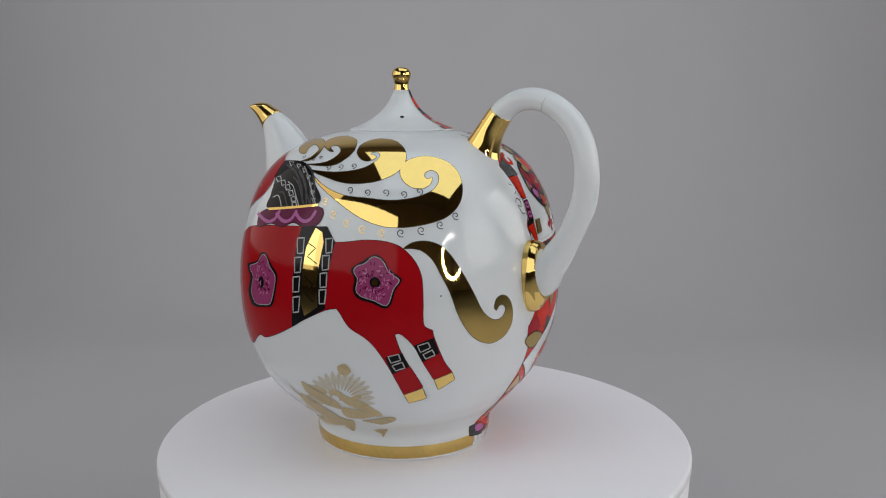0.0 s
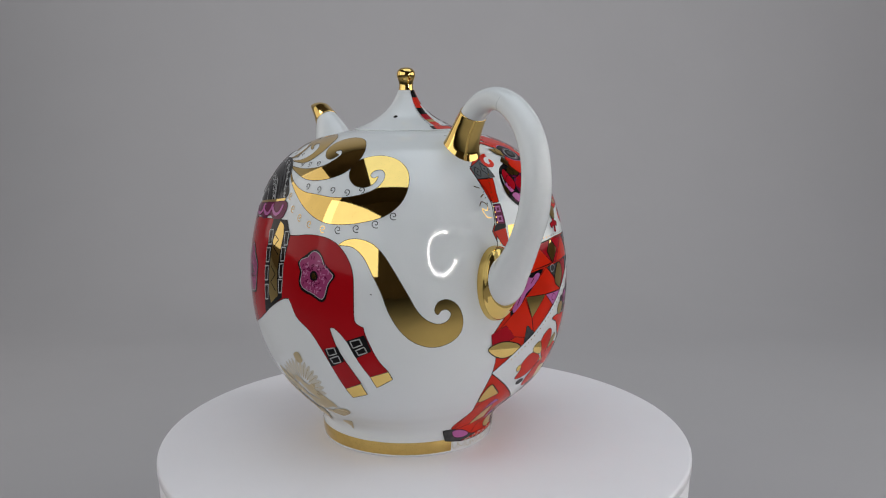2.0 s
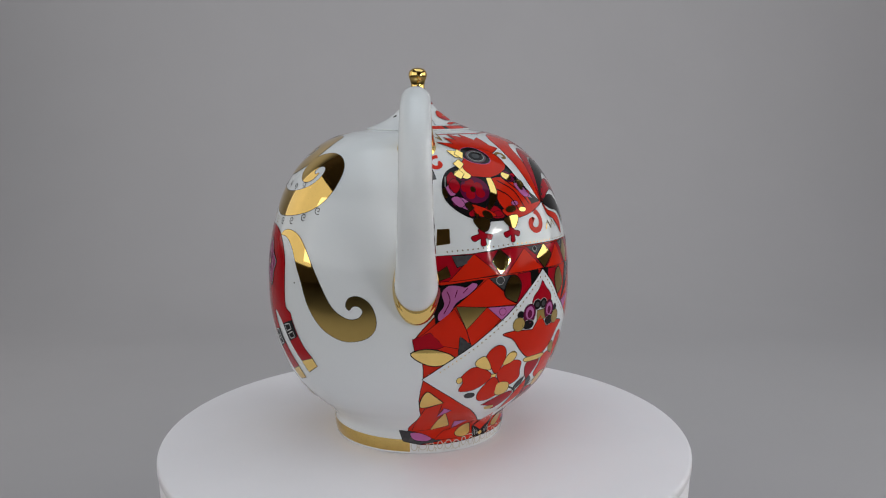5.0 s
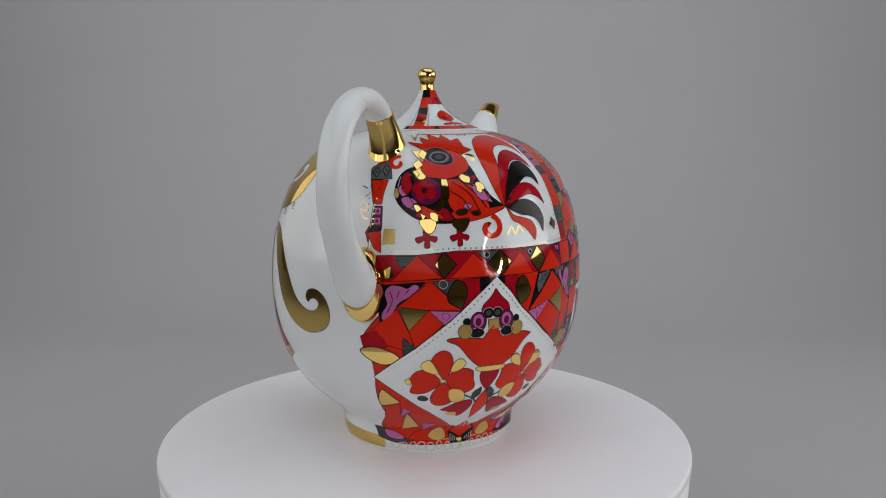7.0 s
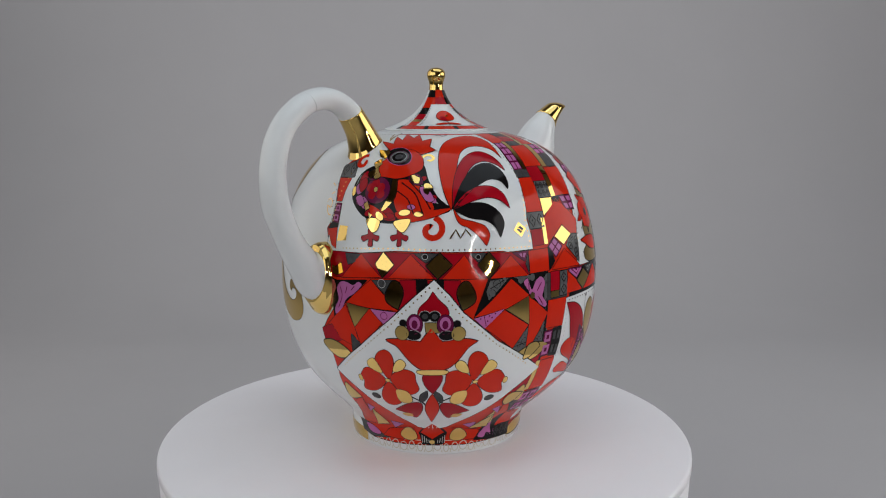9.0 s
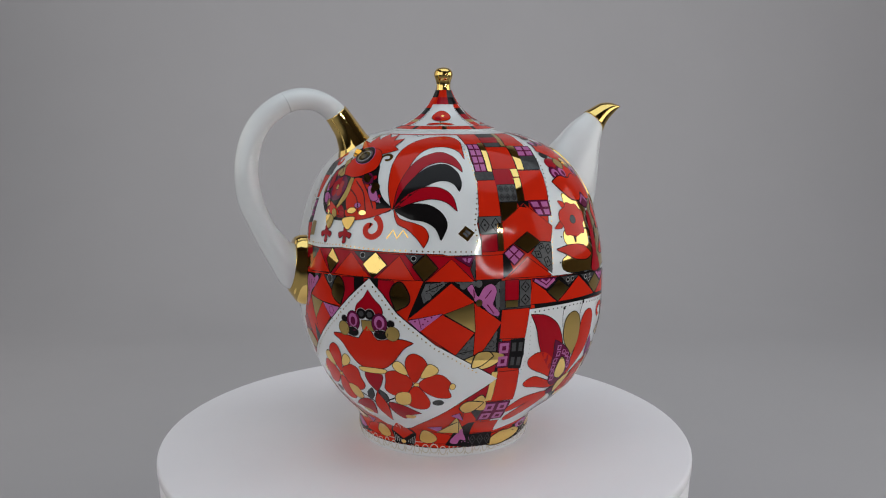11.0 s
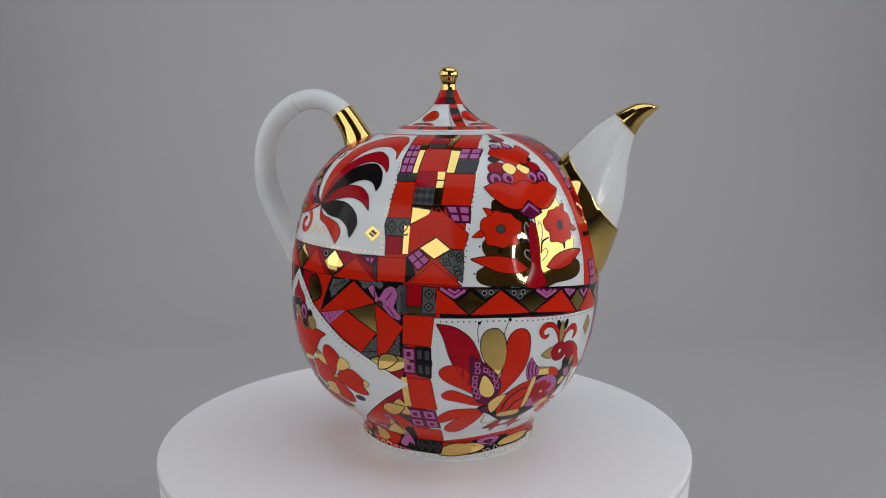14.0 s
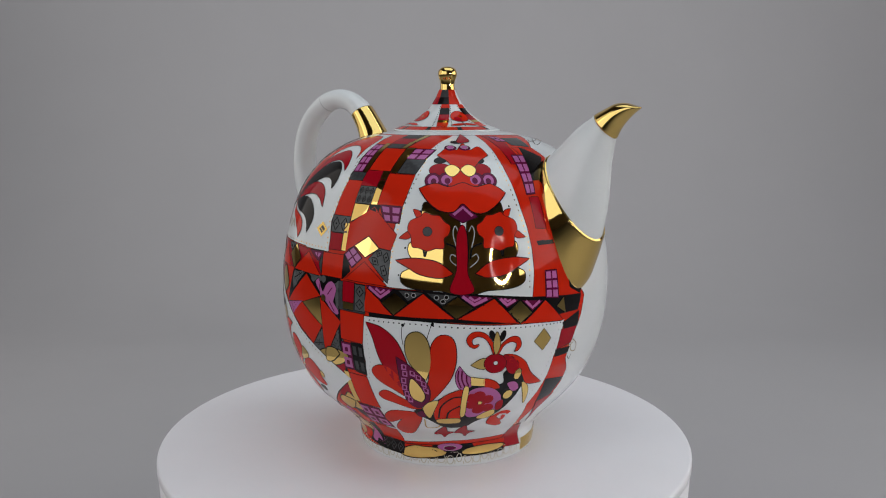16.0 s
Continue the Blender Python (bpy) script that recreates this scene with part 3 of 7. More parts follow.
    m.oval("pink", 5.6, -8.3, 124.8, 1.4, 0.9, 30, edge="black")
    m.oval("deep", 5.6, 7.7, 144.3, 1.3, 1, 40, edge="black")
    m.oval("deep", 5.6, 9.9, 139.2, 1.3, 1, 40, edge="black")
    m.oval("deep", 5.6, 11.6, 133.6, 1.3, 1, 40, edge="black")
    m.oval("deep", 5.6, 13.8, 130.6, 1.3, 1, 40, edge="black")
    m.line("light", 5.8, [(7.5, 141.4), (10.6, 133.6), (15.2, 128.2)], 0.3, smooth=True)
    m.line("light", 5.8, [(-19.1, 139.6), (-19.7, 134.5)], 0.3, smooth=True)
    m.fill("wine", 6.2, [(-14.8, 140.5), (-10.7, 142.6), (-8.6, 139.1), (-12.7, 137.4)], smooth=True, edge="black")
    m.fill("deep", 6.2, [(-18.1, 135.8), (-15.5, 138.6), (-13.8, 134.9), (-16, 131.8)], smooth=True, edge="black")
    m.fill("pink", 6.3, [(-17.8, 129.2), (-15.1, 130.2), (-13.1, 126.9), (-15.1, 125.8)], smooth=True, edge="black")
    m.fill("red", 6.1, [(-10.6, 126.6), (-5.5, 124.7), (-2.3, 121.7), (-8.2, 121.8)], smooth=True, edge="black")
    m.fill("pink", 6.3, [(8.7, 134.7), (11.3, 135.1), (13.9, 129.8), (11.2, 129.4)], smooth=True, edge="black")
    m.fill("wine", 6.2, [(4, 139.6), (7.5, 141.5), (9.9, 137.2), (6.9, 136.3)], smooth=True, edge="black")
    m.fill("gold", 6.8, [(5.7, 140), (8.3, 139.7), (8, 137), (5.4, 137.9)], smooth=True, edge="black")
    m.fill("gold", 6.8, [(11, 136.4), (12.3, 134.8), (11.6, 132.2), (10.3, 133.8)], smooth=True, edge="black")
    m.fill("red", 7, [(-10, 140.2), (-12.1, 144.8), (-8.8, 148.9), (-6, 154.2), (2.7, 155.3), (8.2, 150.8), (9.1, 144.4), (4.8, 140.8), (-0.6, 138.9), (-5.1, 139.3)], smooth=True, edge="black")
    m.fill("red", 6, [(-19.6, 162.1), (-10.1, 160.1), (-13.1, 167.6), (-6.3, 163.8), (-8.1, 172.2), (0, 166.6), (2.1, 171.5), (6.2, 163.4), (11.8, 166), (11.1, 158), (14.4, 155.4), (7.5, 152.2), (-1.2, 153.6), (-8.6, 154.2)], edge="black")
    m.fill("black", 8.4, [(-9.2, 151), (-8.7, 154.5), (-5.8, 156.2), (-1.8, 156.3), (1.7, 153.8), (3.5, 150.3), (2.8, 147.1), (-0.2, 145.8), (-4, 146.3), (-7.2, 148)], smooth=True, edge="pink")
    m.oval("slate", 9, -2.6, 150.4, 4.2, 3.8, 0, edge="wine")
    m.oval("black", 9.6, -2.6, 150.4, 3.2, 2.8, 0, edge="light")
    m.oval("grey", 10.2, -2.6, 150.4, 1.7, 1.5, 0, edge="black")
    m.fill("gold", 8, [(-15.7, 154.6), (-11.2, 154.1), (-9.7, 149.5), (-12.6, 150.2)], edge="black")
    m.fill("gold", 8, [(-11.1, 148.5), (-13.8, 146), (-11.6, 143.6), (-14.8, 141.6), (-11, 138.4), (-8.5, 139.7), (-10.7, 143.1)], smooth=True, edge="black")
    m.curl("red", 3, -21.7, 146.6, 4.2, 2, 80, 330)
    m.fill("gold", 9, [(-12.4, 152), (-10.5, 155.2), (-8.1, 152.9), (-9.5, 148.8)], edge="black")
    m.fill("gold", 9, [(-14.4, 146.2), (-11.8, 148.5), (-9.9, 145.9), (-12.2, 143.1)], edge="black")
    m.fill("gold", 9, [(-15.4, 140.4), (-13, 142.7), (-11.1, 140.8), (-12.9, 138.2)], edge="black")
    m.fill("gold", 9, [(-12.9, 126.6), (-11.5, 127.9), (-10.1, 125.2), (-11.6, 124)], edge="black")
    m.fill("gold", 9, [(-10.3, 123.4), (-8.5, 122.4), (-9.4, 120.8)])
    m.curl("gold", 3, 11.6, 149.8, 3.2, 1.3, 200, -330)
    m.curl("red", 3, 13, 117.5, 5.2, 2.4, 75, -360)
    m.line("ochre", 2, [(-20.5, 172.2), (-16.2, 164.5), (-15.5, 174.2), (-15.3, 163.3), (-16.8, 168.8)], 0.5)
    m.fill("gold", 6, [(-10.6, 120.4), (-5.3, 120.8), (-5.7, 116.6), (-8, 115.6)], smooth=True, edge="black")
    m.fill("gold", 6, [(0.4, 120.3), (6, 121.5), (4.3, 116.6), (2.3, 116.9)], smooth=True, edge="black")
    m.fill("deep", 5, [(-9.3, 116.3), (-7.6, 116.4), (-7.1, 114.5), (-4.8, 113.9), (-5.4, 112), (-7.2, 112.7), (-7.2, 109.9), (-8.8, 109.8), (-8.8, 112.6), (-11, 111.4), (-11.9, 113.2), (-9.3, 114.4)], smooth=True, edge="black")
    m.fill("deep", 5, [(1.9, 117.1), (3.3, 117.2), (3.5, 115.4), (5.5, 114.6), (5, 112.8), (3.4, 113.5), (3.3, 110.9), (2, 110.7), (2.1, 113.5), (0.4, 112.5), (-0.4, 114.3), (1.8, 115.3)], smooth=True, edge="black")
    m.line("gold", 3, [(19, 113.9), (21, 117.5), (22.4, 114), (24.3, 117.5), (26, 114.5)], 0.5)
    m.line("grey", 3, [(13.5, 170), (16.9, 171.5), (19.1, 169.5), (22.9, 171.5)], 0.4)
    m.fill("gold", 3, [(-23.8, 116.6), (-19.4, 116.8), (-19.4, 110.7), (-24.2, 109.9)])
    m.fill("gold", 3, [(44.9, 119), (48.1, 116), (45.5, 112.6), (42.3, 115.8)])
    m.fill("slate", 4, [(45.3, 117.4), (46.8, 116), (45.4, 114.2), (43.8, 115.8)])
    m.line("gold", 5, [(44.1, 116.7), (46.2, 114.9)], 0.3)
    return m


def handle_strip():
    m = Motif("handle_strip", BODY, label="narrow strip of black, red and pink patches", split=True)
    m.lattice(2, [(-33.7, 143.9), (-25.6, 148.5), (-23, 138.5), (-32.5, 138)], 2, 1, "slate", "black")
    m.fill("red", 2, [(-32.3, 137.5), (-24.5, 137.8), (-25.6, 131.1), (-25.7, 126.9), (-28.7, 126.8), (-29.8, 132.2)], edge="black")
    m.grid("wine", "pink", 2, [(-28.6, 125.8), (-25.3, 126), (-24.8, 117.4), (-28.9, 117.6)], 1, 2, 0.18, inner="wine")
    m.fill("black", 2, [(-28.9, 117.2), (-24.8, 117.4), (-24.9, 116), (-30.7, 114.6)], edge="black")
    m.fill("red", 2.5, [(-30.5, 114.4), (-25.1, 115.5), (-24.5, 106.7), (-27.2, 108.3)], edge="black")
    m.dots("black", 1, [(-33.8, 145.9), (-32, 134.8), (-30.9, 122.2)], 2.6, 0.28)
    m.line("gold", 1, [(-35.1, 125.7), (-33.9, 127.5), (-31.6, 126.1), (-32.1, 123.6), (-34.3, 124.4), (-32.7, 120.9), (-30.6, 120.3)], 0.35, smooth=True)
    m.line("gold", 1, [(-35.5, 134.6), (-33.1, 133.6)], 0.4)
    m.line("gold", 1, [(-32.1, 130.8), (-33.8, 129.5)], 0.4)
    return m


def zigzag_band():
    m = Motif("zigzag_band", BODY, label="band of triangles and diamonds in enamel and gold", split=True)
    m.fill("deep", 1, [(-29.6, 105.2), (-11.5, 106.4), (1.5, 107.8), (14.2, 107.9), (25, 107.6), (37.1, 107), (38.8, 106.5), (47.9, 106.7), (48, 97), (39.2, 96.7), (28.5, 97.8), (17.8, 97.9), (1.9, 97.8), (-16.1, 95.9), (-25.5, 94.9), (-29, 95.1)], edge="black")
    m.fill("red", 2, [(-20.3, 95.1), (-11.5, 106.2), (-3.4, 97.6)], edge="black")
    m.fill("red", 2, [(-0.5, 97.6), (6.6, 107.4), (14, 98.1)], edge="black")
    m.fill("red", 2, [(16.4, 97.9), (23.5, 107.2), (28.5, 97.5)], edge="black")
    m.fill("red", 2, [(32, 97.1), (40, 105.7), (47.3, 96.5)], edge="black")
    m.fill("grey", 2, [(-19, 105.5), (-11.9, 105.9), (-14, 102.4), (-17.3, 101)], edge="black")
    m.fill("gold", 3, [(-2.7, 107.7), (1.1, 103), (-2.7, 97.6), (-5.4, 102.8)], edge="black", rim=0.5)
    m.fill("gold", 3, [(15.7, 108.1), (19.5, 103.3), (15.1, 98.1), (11.6, 103.1)], edge="black", rim=0.5)
    m.fill("gold", 3, [(31.7, 107.7), (35.5, 102.3), (31.4, 97.3), (27.9, 103)], edge="black", rim=0.5)
    m.fill("grey", 2.4, [(7.7, 107.9), (15.2, 108.1), (11.5, 104.2)], edge="black")
    m.oval("black", 3, 11.1, 106.7, 1, 1, 0, edge="light")
    m.fill("grey", 2.4, [(25.4, 107.7), (30.8, 107.6), (28.1, 103.9)], edge="black")
    m.oval("black", 3, 28, 106.2, 0.9, 0.9, 0, edge="light")
    m.fill("wine", 2.4, [(40.9, 106.5), (47.9, 106.7), (46, 102.5)], edge="black")
    m.grid("wine", "pink", 2.6, [(43.1, 106.2), (47.2, 106.3), (45.8, 103.6), (44.3, 104.5)], 2, 1, 0.15)
    m.fill("grey", 2.4, [(46.3, 101.4), (47.6, 105.6), (47.7, 97)], edge="black")
    m.fill("gold", 3, [(-24.7, 98.1), (-20.8, 101.4), (-19.6, 97.3), (-23.1, 95.8)], edge="black")
    return m


def patchwork_strip():
    m = Motif("patchwork_strip", BODY, label="upright strip of red, pink, black and gold patches", split=True)
    m.fill("red", 1, [(48.5, 173), (64.1, 173), (60.6, 158.5), (50.2, 159.5)], edge="black")
    m.fill("deep", 1.6, [(62.1, 167.9), (76.5, 168), (72.2, 160.4), (60.6, 160.6)], edge="black")
    m.fill("black", 2, [(63.2, 173), (78.8, 173), (75.2, 168), (62.1, 167.9)], edge="black")
    m.fill("grey", 2, [(61.4, 161.7), (72.3, 161.5), (71.2, 157.9), (60.8, 158.1)], edge="black")
    m.fill("gold", 2, [(78.8, 173), (82.2, 173), (74.3, 161.4), (72.5, 162.7)], edge="black")
    m.fill("red", 1, [(82.9, 173), (102.2, 172.5), (89.9, 157.8), (73.5, 158.3)], edge="black")
    m.grid("wine", "pink", 2, [(50.4, 160.6), (57, 160.6), (56.2, 142.4), (51, 142.3)], 2, 4, 0.12)
    m.fill("grey", 2, [(50.5, 142.3), (58.6, 142.4), (58.4, 138.4), (50.9, 138.4)], edge="black")
    m.fill("gold", 3, [(57.4, 161.7), (60.4, 161.7), (58.6, 142.4), (56.6, 142.6)], edge="black")
    m.fill("gold", 3, [(72.7, 163.9), (75.6, 163.8), (73.1, 157.8), (70.6, 157.9)], edge="black")
    m.fill("gold", 3, [(73.8, 158.3), (78.4, 158.2), (74.1, 142.9), (71, 143)], edge="black")
    m.fill("gold", 3, [(67.4, 143.4), (70.6, 143.3), (70.1, 139.4), (67.4, 139.5)], edge="black")
    m.fill("red", 1.5, [(60.5, 157.6), (73.2, 157.4), (70.6, 143.6), (59.3, 143.8)], edge="black")
    m.fill("deep", 1.5, [(58.9, 143.5), (67.7, 143.4), (66.8, 135.7), (58.5, 135.8)], edge="black")
    m.grid("wine", "pink", 2, [(78.4, 157.7), (89.5, 157.3), (85.2, 150.4), (75.6, 150.6)], 2, 2, 0.12)
    m.fill("grey", 2, [(75.9, 150.6), (85.5, 150.3), (82.4, 142.7), (74.4, 142.9)], edge="black")
    m.fill("red", 1.5, [(70.8, 142.4), (82.4, 142.1), (79.4, 127.9), (69.2, 128.3)], edge="black")
    m.lattice(2, [(59, 135.8), (66.6, 135.7), (66.1, 128.3), (58.7, 128.4)], 3, 2, "slate", "black")
    m.fill("gold", 2, [(67.3, 138.8), (70, 138.9), (69, 128.3), (66.3, 128.2)], edge="black")
    m.fill("gold", 2, [(58.9, 127.9), (65.8, 127.8), (65, 124.5), (58.7, 120.4)], edge="black")
    m.fill("red", 1.2, [(51.1, 138.1), (58.8, 138.1), (58.3, 122.2), (50, 122.3), (50.4, 128.9)], edge="black")
    m.lattice(2, [(49.6, 122.3), (58.3, 122.2), (57.8, 115.5), (50.2, 115.5)], 2, 1, "slate", "black")
    m.fill("deep", 2, [(50.6, 115), (56.1, 115), (56, 108.3), (50.3, 108.2)], edge="black")
    m.fill("gold", 2, [(56.5, 119.5), (58.5, 119.5), (58.3, 108.3), (56.4, 108.3)], edge="black")
    m.grid("wine", "pink", 2, [(70.5, 128.2), (79.4, 127.9), (79, 121.3), (73.2, 121.6)], 2, 2, 0.16)
    m.fill("black", 2, [(66, 128), (70.4, 128), (70.1, 125), (66.6, 125.9)], edge="black")
    m.fill("red", 2, [(58.6, 119.5), (68.3, 127.3), (70.5, 124.9), (78.4, 116.8), (76.7, 110.5), (72.2, 111.1), (67.8, 115.3), (62.9, 111.7), (58.4, 108.3)], edge="black")
    m.fill("gold", 3, [(67.8, 115), (72.2, 110.7), (67.1, 106.9), (62.5, 110.9)], edge="black", rim=0.5)
    m.grid("wine", "pink", 3, [(58.1, 107.1), (61.9, 110.4), (65.9, 106.3), (61.8, 101.9)], 2, 2, 0.1)
    m.lattice(2, [(72.2, 110.7), (76.7, 110), (76.1, 97.5), (68.6, 106.2)], 2, 2, "slate", "black")
    m.fill("red", 2.4, [(59.1, 97), (66.9, 104.9), (76.1, 96.4)], edge="black")
    m.fill("red", 2, [(48, 106.5), (57.7, 106.5), (57.6, 97), (48.1, 97.1)], edge="black")
    m.fill("black", 1.6, [(57.7, 106.9), (59.6, 105.9), (61, 100.4), (58, 97)], edge="black")
    m.fill("grey", 1.5, [(56.2, 95.9), (67.6, 95.6), (67.6, 84), (56.2, 84.2)], edge="black")
    m.fill("deep", 2, [(58.3, 96.1), (63.2, 96), (63, 87.7), (58.2, 87.9)], edge="black")
    m.fill("gold", 2.2, [(58.4, 87.6), (62.8, 87.5), (62.8, 84.8), (58.4, 84.9)], edge="black")
    m.lattice(2, [(63.6, 95.5), (67.6, 95.4), (67.6, 84.9), (63.5, 85)], 1, 2, "slate", "black")
    m.fill("red", 2, [(57.1, 84), (67.2, 83.7), (66, 71.1), (56.6, 71.8)], edge="black")
    m.fill("black", 1.6, [(55.9, 83.3), (57.1, 84), (56.8, 56.1), (54.8, 39.4), (53.5, 39.4), (55.3, 58.4)], edge="black")
    m.grid("wine", "pink", 2.4, [(56.3, 70.4), (60.8, 70.3), (60.7, 58.3), (56, 58.4)], 1, 2, 0.12, inner="wine")
    m.grid("black", "grey", 2.4, [(60.9, 70.8), (66, 70.6), (65.9, 56.9), (61.1, 57.8)], 2, 2, 0.2)
    m.fill("gold", 3, [(55, 56.5), (57.1, 56.4), (57.1, 40.2), (54.4, 40.2)], edge="black")
    m.fill("red", 2, [(57.3, 56.1), (65.6, 55.9), (67.3, 38.8), (57.3, 39.4)], edge="black")
    m.grid("wine", "pink", 2.4, [(54.9, 38.7), (66.4, 38.2), (68.1, 22.4), (53.8, 23.6)], 2, 2, 0.14, inner="wine")
    m.fill("red", 2, [(53.7, 21.6), (67.9, 20.5), (68.8, 10.5), (53.3, 11.9)], edge="black")
    m.lattice(2.4, [(53.3, 10.8), (68.2, 10.3), (67.8, 4.3), (52.9, 5.1)], 3, 1, "black", "grey")
    return m


def diamond_surround():
    m = Motif("diamond_surround", BODY, label="patchwork of red, gold, pink and grey pieces", split=True)
    m.fill("black", 1, [(-24.9, 93.1), (-8.5, 95.7), (-18.3, 84.8), (-24.7, 77.6)], edge="black")
    m.fill("pink", 2, [(-22.6, 90.3), (-20.5, 93.3), (-17, 93.4), (-14.6, 92.7), (-12.3, 94.4), (-10.8, 93.3), (-13.9, 89.5), (-17.7, 86.4), (-20.1, 82), (-23.4, 78.9), (-23.8, 81.5), (-21.8, 85.6)], smooth=True, edge="black")
    m.line("wine", 3, [(-20.8, 91.1), (-19.9, 87.2), (-21.9, 81.9)], 0.4, smooth=True)
    m.line("wine", 3, [(-17.4, 91.7), (-18.2, 88.7)], 0.4, smooth=True)
    m.line("wine", 3, [(-13.9, 92.5), (-15.5, 90.4)], 0.4, smooth=True)
    m.fill("black", 1.2, [(31.2, 96.7), (56.9, 96.5), (57.1, 61.1), (48.3, 59.5), (38.7, 68), (26.5, 81.7)], edge="black")
    m.oval("slate", 1.9, 43.8, 95, 1.5, 1.5, 0, edge="black")
    m.oval("slate", 1.9, 47.2, 95.5, 1.2, 1.2, 0, edge="black")
    m.oval("slate", 1.9, 49, 95.4, 1.5, 1.5, 0, edge="black")
    m.oval("slate", 1.9, 56.4, 94.3, 1.5, 1.5, 0, edge="black")
    m.oval("slate", 1.9, 56.6, 89.7, 1.7, 1.7, 0, edge="black")
    m.oval("slate", 1.9, 56.1, 86.7, 1.3, 1.3, 0, edge="black")
    m.oval("slate", 1.9, 56.4, 81.8, 1.4, 1.4, 0, edge="black")
    m.oval("slate", 1.9, 34.3, 94.7, 1.6, 1.6, 0, edge="black")
    m.oval("slate", 1.9, 37.1, 96, 1, 1, 0, edge="black")
    m.oval("slate", 1.9, 32.6, 91, 1.4, 1.4, 0, edge="black")
    m.oval("slate", 1.9, 45.4, 72.1, 1.1, 1.1, 0, edge="black")
    m.oval("slate", 1.9, 46.4, 68.1, 1.5, 1.5, 0, edge="black")
    m.oval("slate", 1.9, 44, 67.1, 1, 1, 0, edge="black")
    m.oval("slate", 1.9, 55.2, 73.8, 1.4, 1.4, 0, edge="black")
    m.oval("slate", 1.9, 56.4, 70.9, 1.3, 1.3, 0, edge="black")
    m.oval("slate", 1.9, 53.7, 69.9, 1.2, 1.2, 0, edge="black")
    m.oval("slate", 1.9, 55.7, 66.8, 1.5, 1.5, 0, edge="black")
    m.oval("slate", 1.9, 52.3, 66.9, 1.1, 1.1, 0, edge="black")
    m.fill("slate", 1.5, [(31.9, 96.2), (38.7, 96.6), (31.3, 88.2), (30.5, 91.8)], edge="black")
    m.fill("slate", 1.5, [(40.9, 96.6), (48, 96.1), (45.1, 94.1)], edge="black")
    m.fill("slate", 1.5, [(41.2, 65.5), (47.8, 74.5), (47.3, 61.3)], edge="black")
    m.fill("slate", 1.5, [(47.6, 61.4), (56.9, 77.1), (56.9, 63.7), (53.3, 65.9), (49.4, 65.4)], edge="black")
    m.fill("slate", 1.5, [(54.4, 94.3), (56.9, 95.6), (57, 80), (55.1, 83.3)], edge="black")
    m.line("black", 1.8, [(31.9, 93), (37.1, 96)], 0.35, smooth=True)
    m.line("black", 1.8, [(42.1, 66.5), (47.6, 67.6)], 0.35, smooth=True)
    m.fill("pink", 2.2, [(45.1, 93.6), (46.5, 95.3), (47, 94.5), (48.7, 90.2), (50.7, 93.7), (53.3, 95), (55.1, 92.5), (54.4, 88.8), (53.9, 86.5), (56.1, 83.2), (55.4, 81.6), (52.6, 83.3), (50.4, 86.1), (47.7, 88.4), (47.2, 90)], smooth=True, edge="black")
    m.line("wine", 3, [(47.2, 93.2), (47.4, 89.7)], 0.45, smooth=True)
    m.line("wine", 3, [(53.3, 92.5), (51.1, 89.3)], 0.45, smooth=True)
    m.line("wine", 3, [(51.8, 86.8), (54.2, 82.8)], 0.45, smooth=True)
    m.oval("gold", 3, 49, 87.6, 1.3, 1.3, 0, edge="black")
    m.fill("red", 2.3, [(47.4, 87.7), (57, 78.8), (47.4, 61.1), (47.8, 75.5)], edge="black")
    m.fill("red", 2.1, [(26.5, 81.7), (39.8, 96.1), (47.4, 88.1), (37.6, 83.8)], edge="black")
    m.fill("gold", 3, [(37.8, 83.6), (47.2, 87.7), (47.8, 75.5)], edge="black")
    m.fill("red", 2.2, [(37.1, 83.4), (47.5, 75.2), (41.3, 66), (29.7, 77.2)], edge="black")
    m.fill("pink", 2.4, [(26.5, 81.2), (37.1, 83.9), (30, 76.7)], edge="black")
    m.line("wine", 3, [(29.7, 82.2), (30.5, 77.7)], 0.3, smooth=True)
    m.oval("wine", 3, 28.6, 80.9, 0.35, 0.35, 0)
    m.oval("wine", 3, 31.6, 81.8, 0.35, 0.35, 0)
    m.oval("wine", 3, 33.7, 82.5, 0.35, 0.35, 0)
    m.oval("wine", 3, 31, 79.7, 0.35, 0.35, 0)
    m.oval("wine", 3, 32.5, 81, 0.35, 0.35, 0)
    m.fill("red", 2, [(-17.9, 84.9), (-7, 96.1), (-3.5, 92), (3, 84.5), (-7.8, 84.3)], edge="black")
    m.fill("gold", 3, [(-17.7, 84.7), (-7.8, 84), (-14.2, 75.1)], edge="black")
    m.fill("red", 2, [(-14.2, 75.1), (-7.8, 83.8), (0.2, 83.1), (-6.7, 73.3), (-12.1, 67.2)], edge="black")
    m.fill("red", 1.8, [(-31.4, 70.4), (-18.3, 83.8), (-14.4, 74.8), (-12.5, 67.1), (-17, 66.6)], edge="black")
    m.fill("pink", 2.4, [(-7.2, 83.9), (2.2, 83.8), (-2.2, 78)], edge="black")
    m.oval("pink", 3, -2.2, 81.8, 1.4, 1.4, 0, edge="wine")
    m.fill("grey", 1.4, [(-6.7, 95.9), (1.9, 96.9), (-1.2, 90.3)], edge="black")
    m.oval("grey", 2, -3, 95, 1.6, 1.6, 0, edge="light")
    m.fill("deep", 1, [(3.4, 97), (11.2, 97.4), (12.9, 96.8), (3, 84.8)], edge="black", flip=12.7)
    m.fill("black", 1.6, [(8.5, 97.6), (11.7, 97.7), (12.1, 94.1), (8.7, 92.1)], edge="black", flip=12.7)
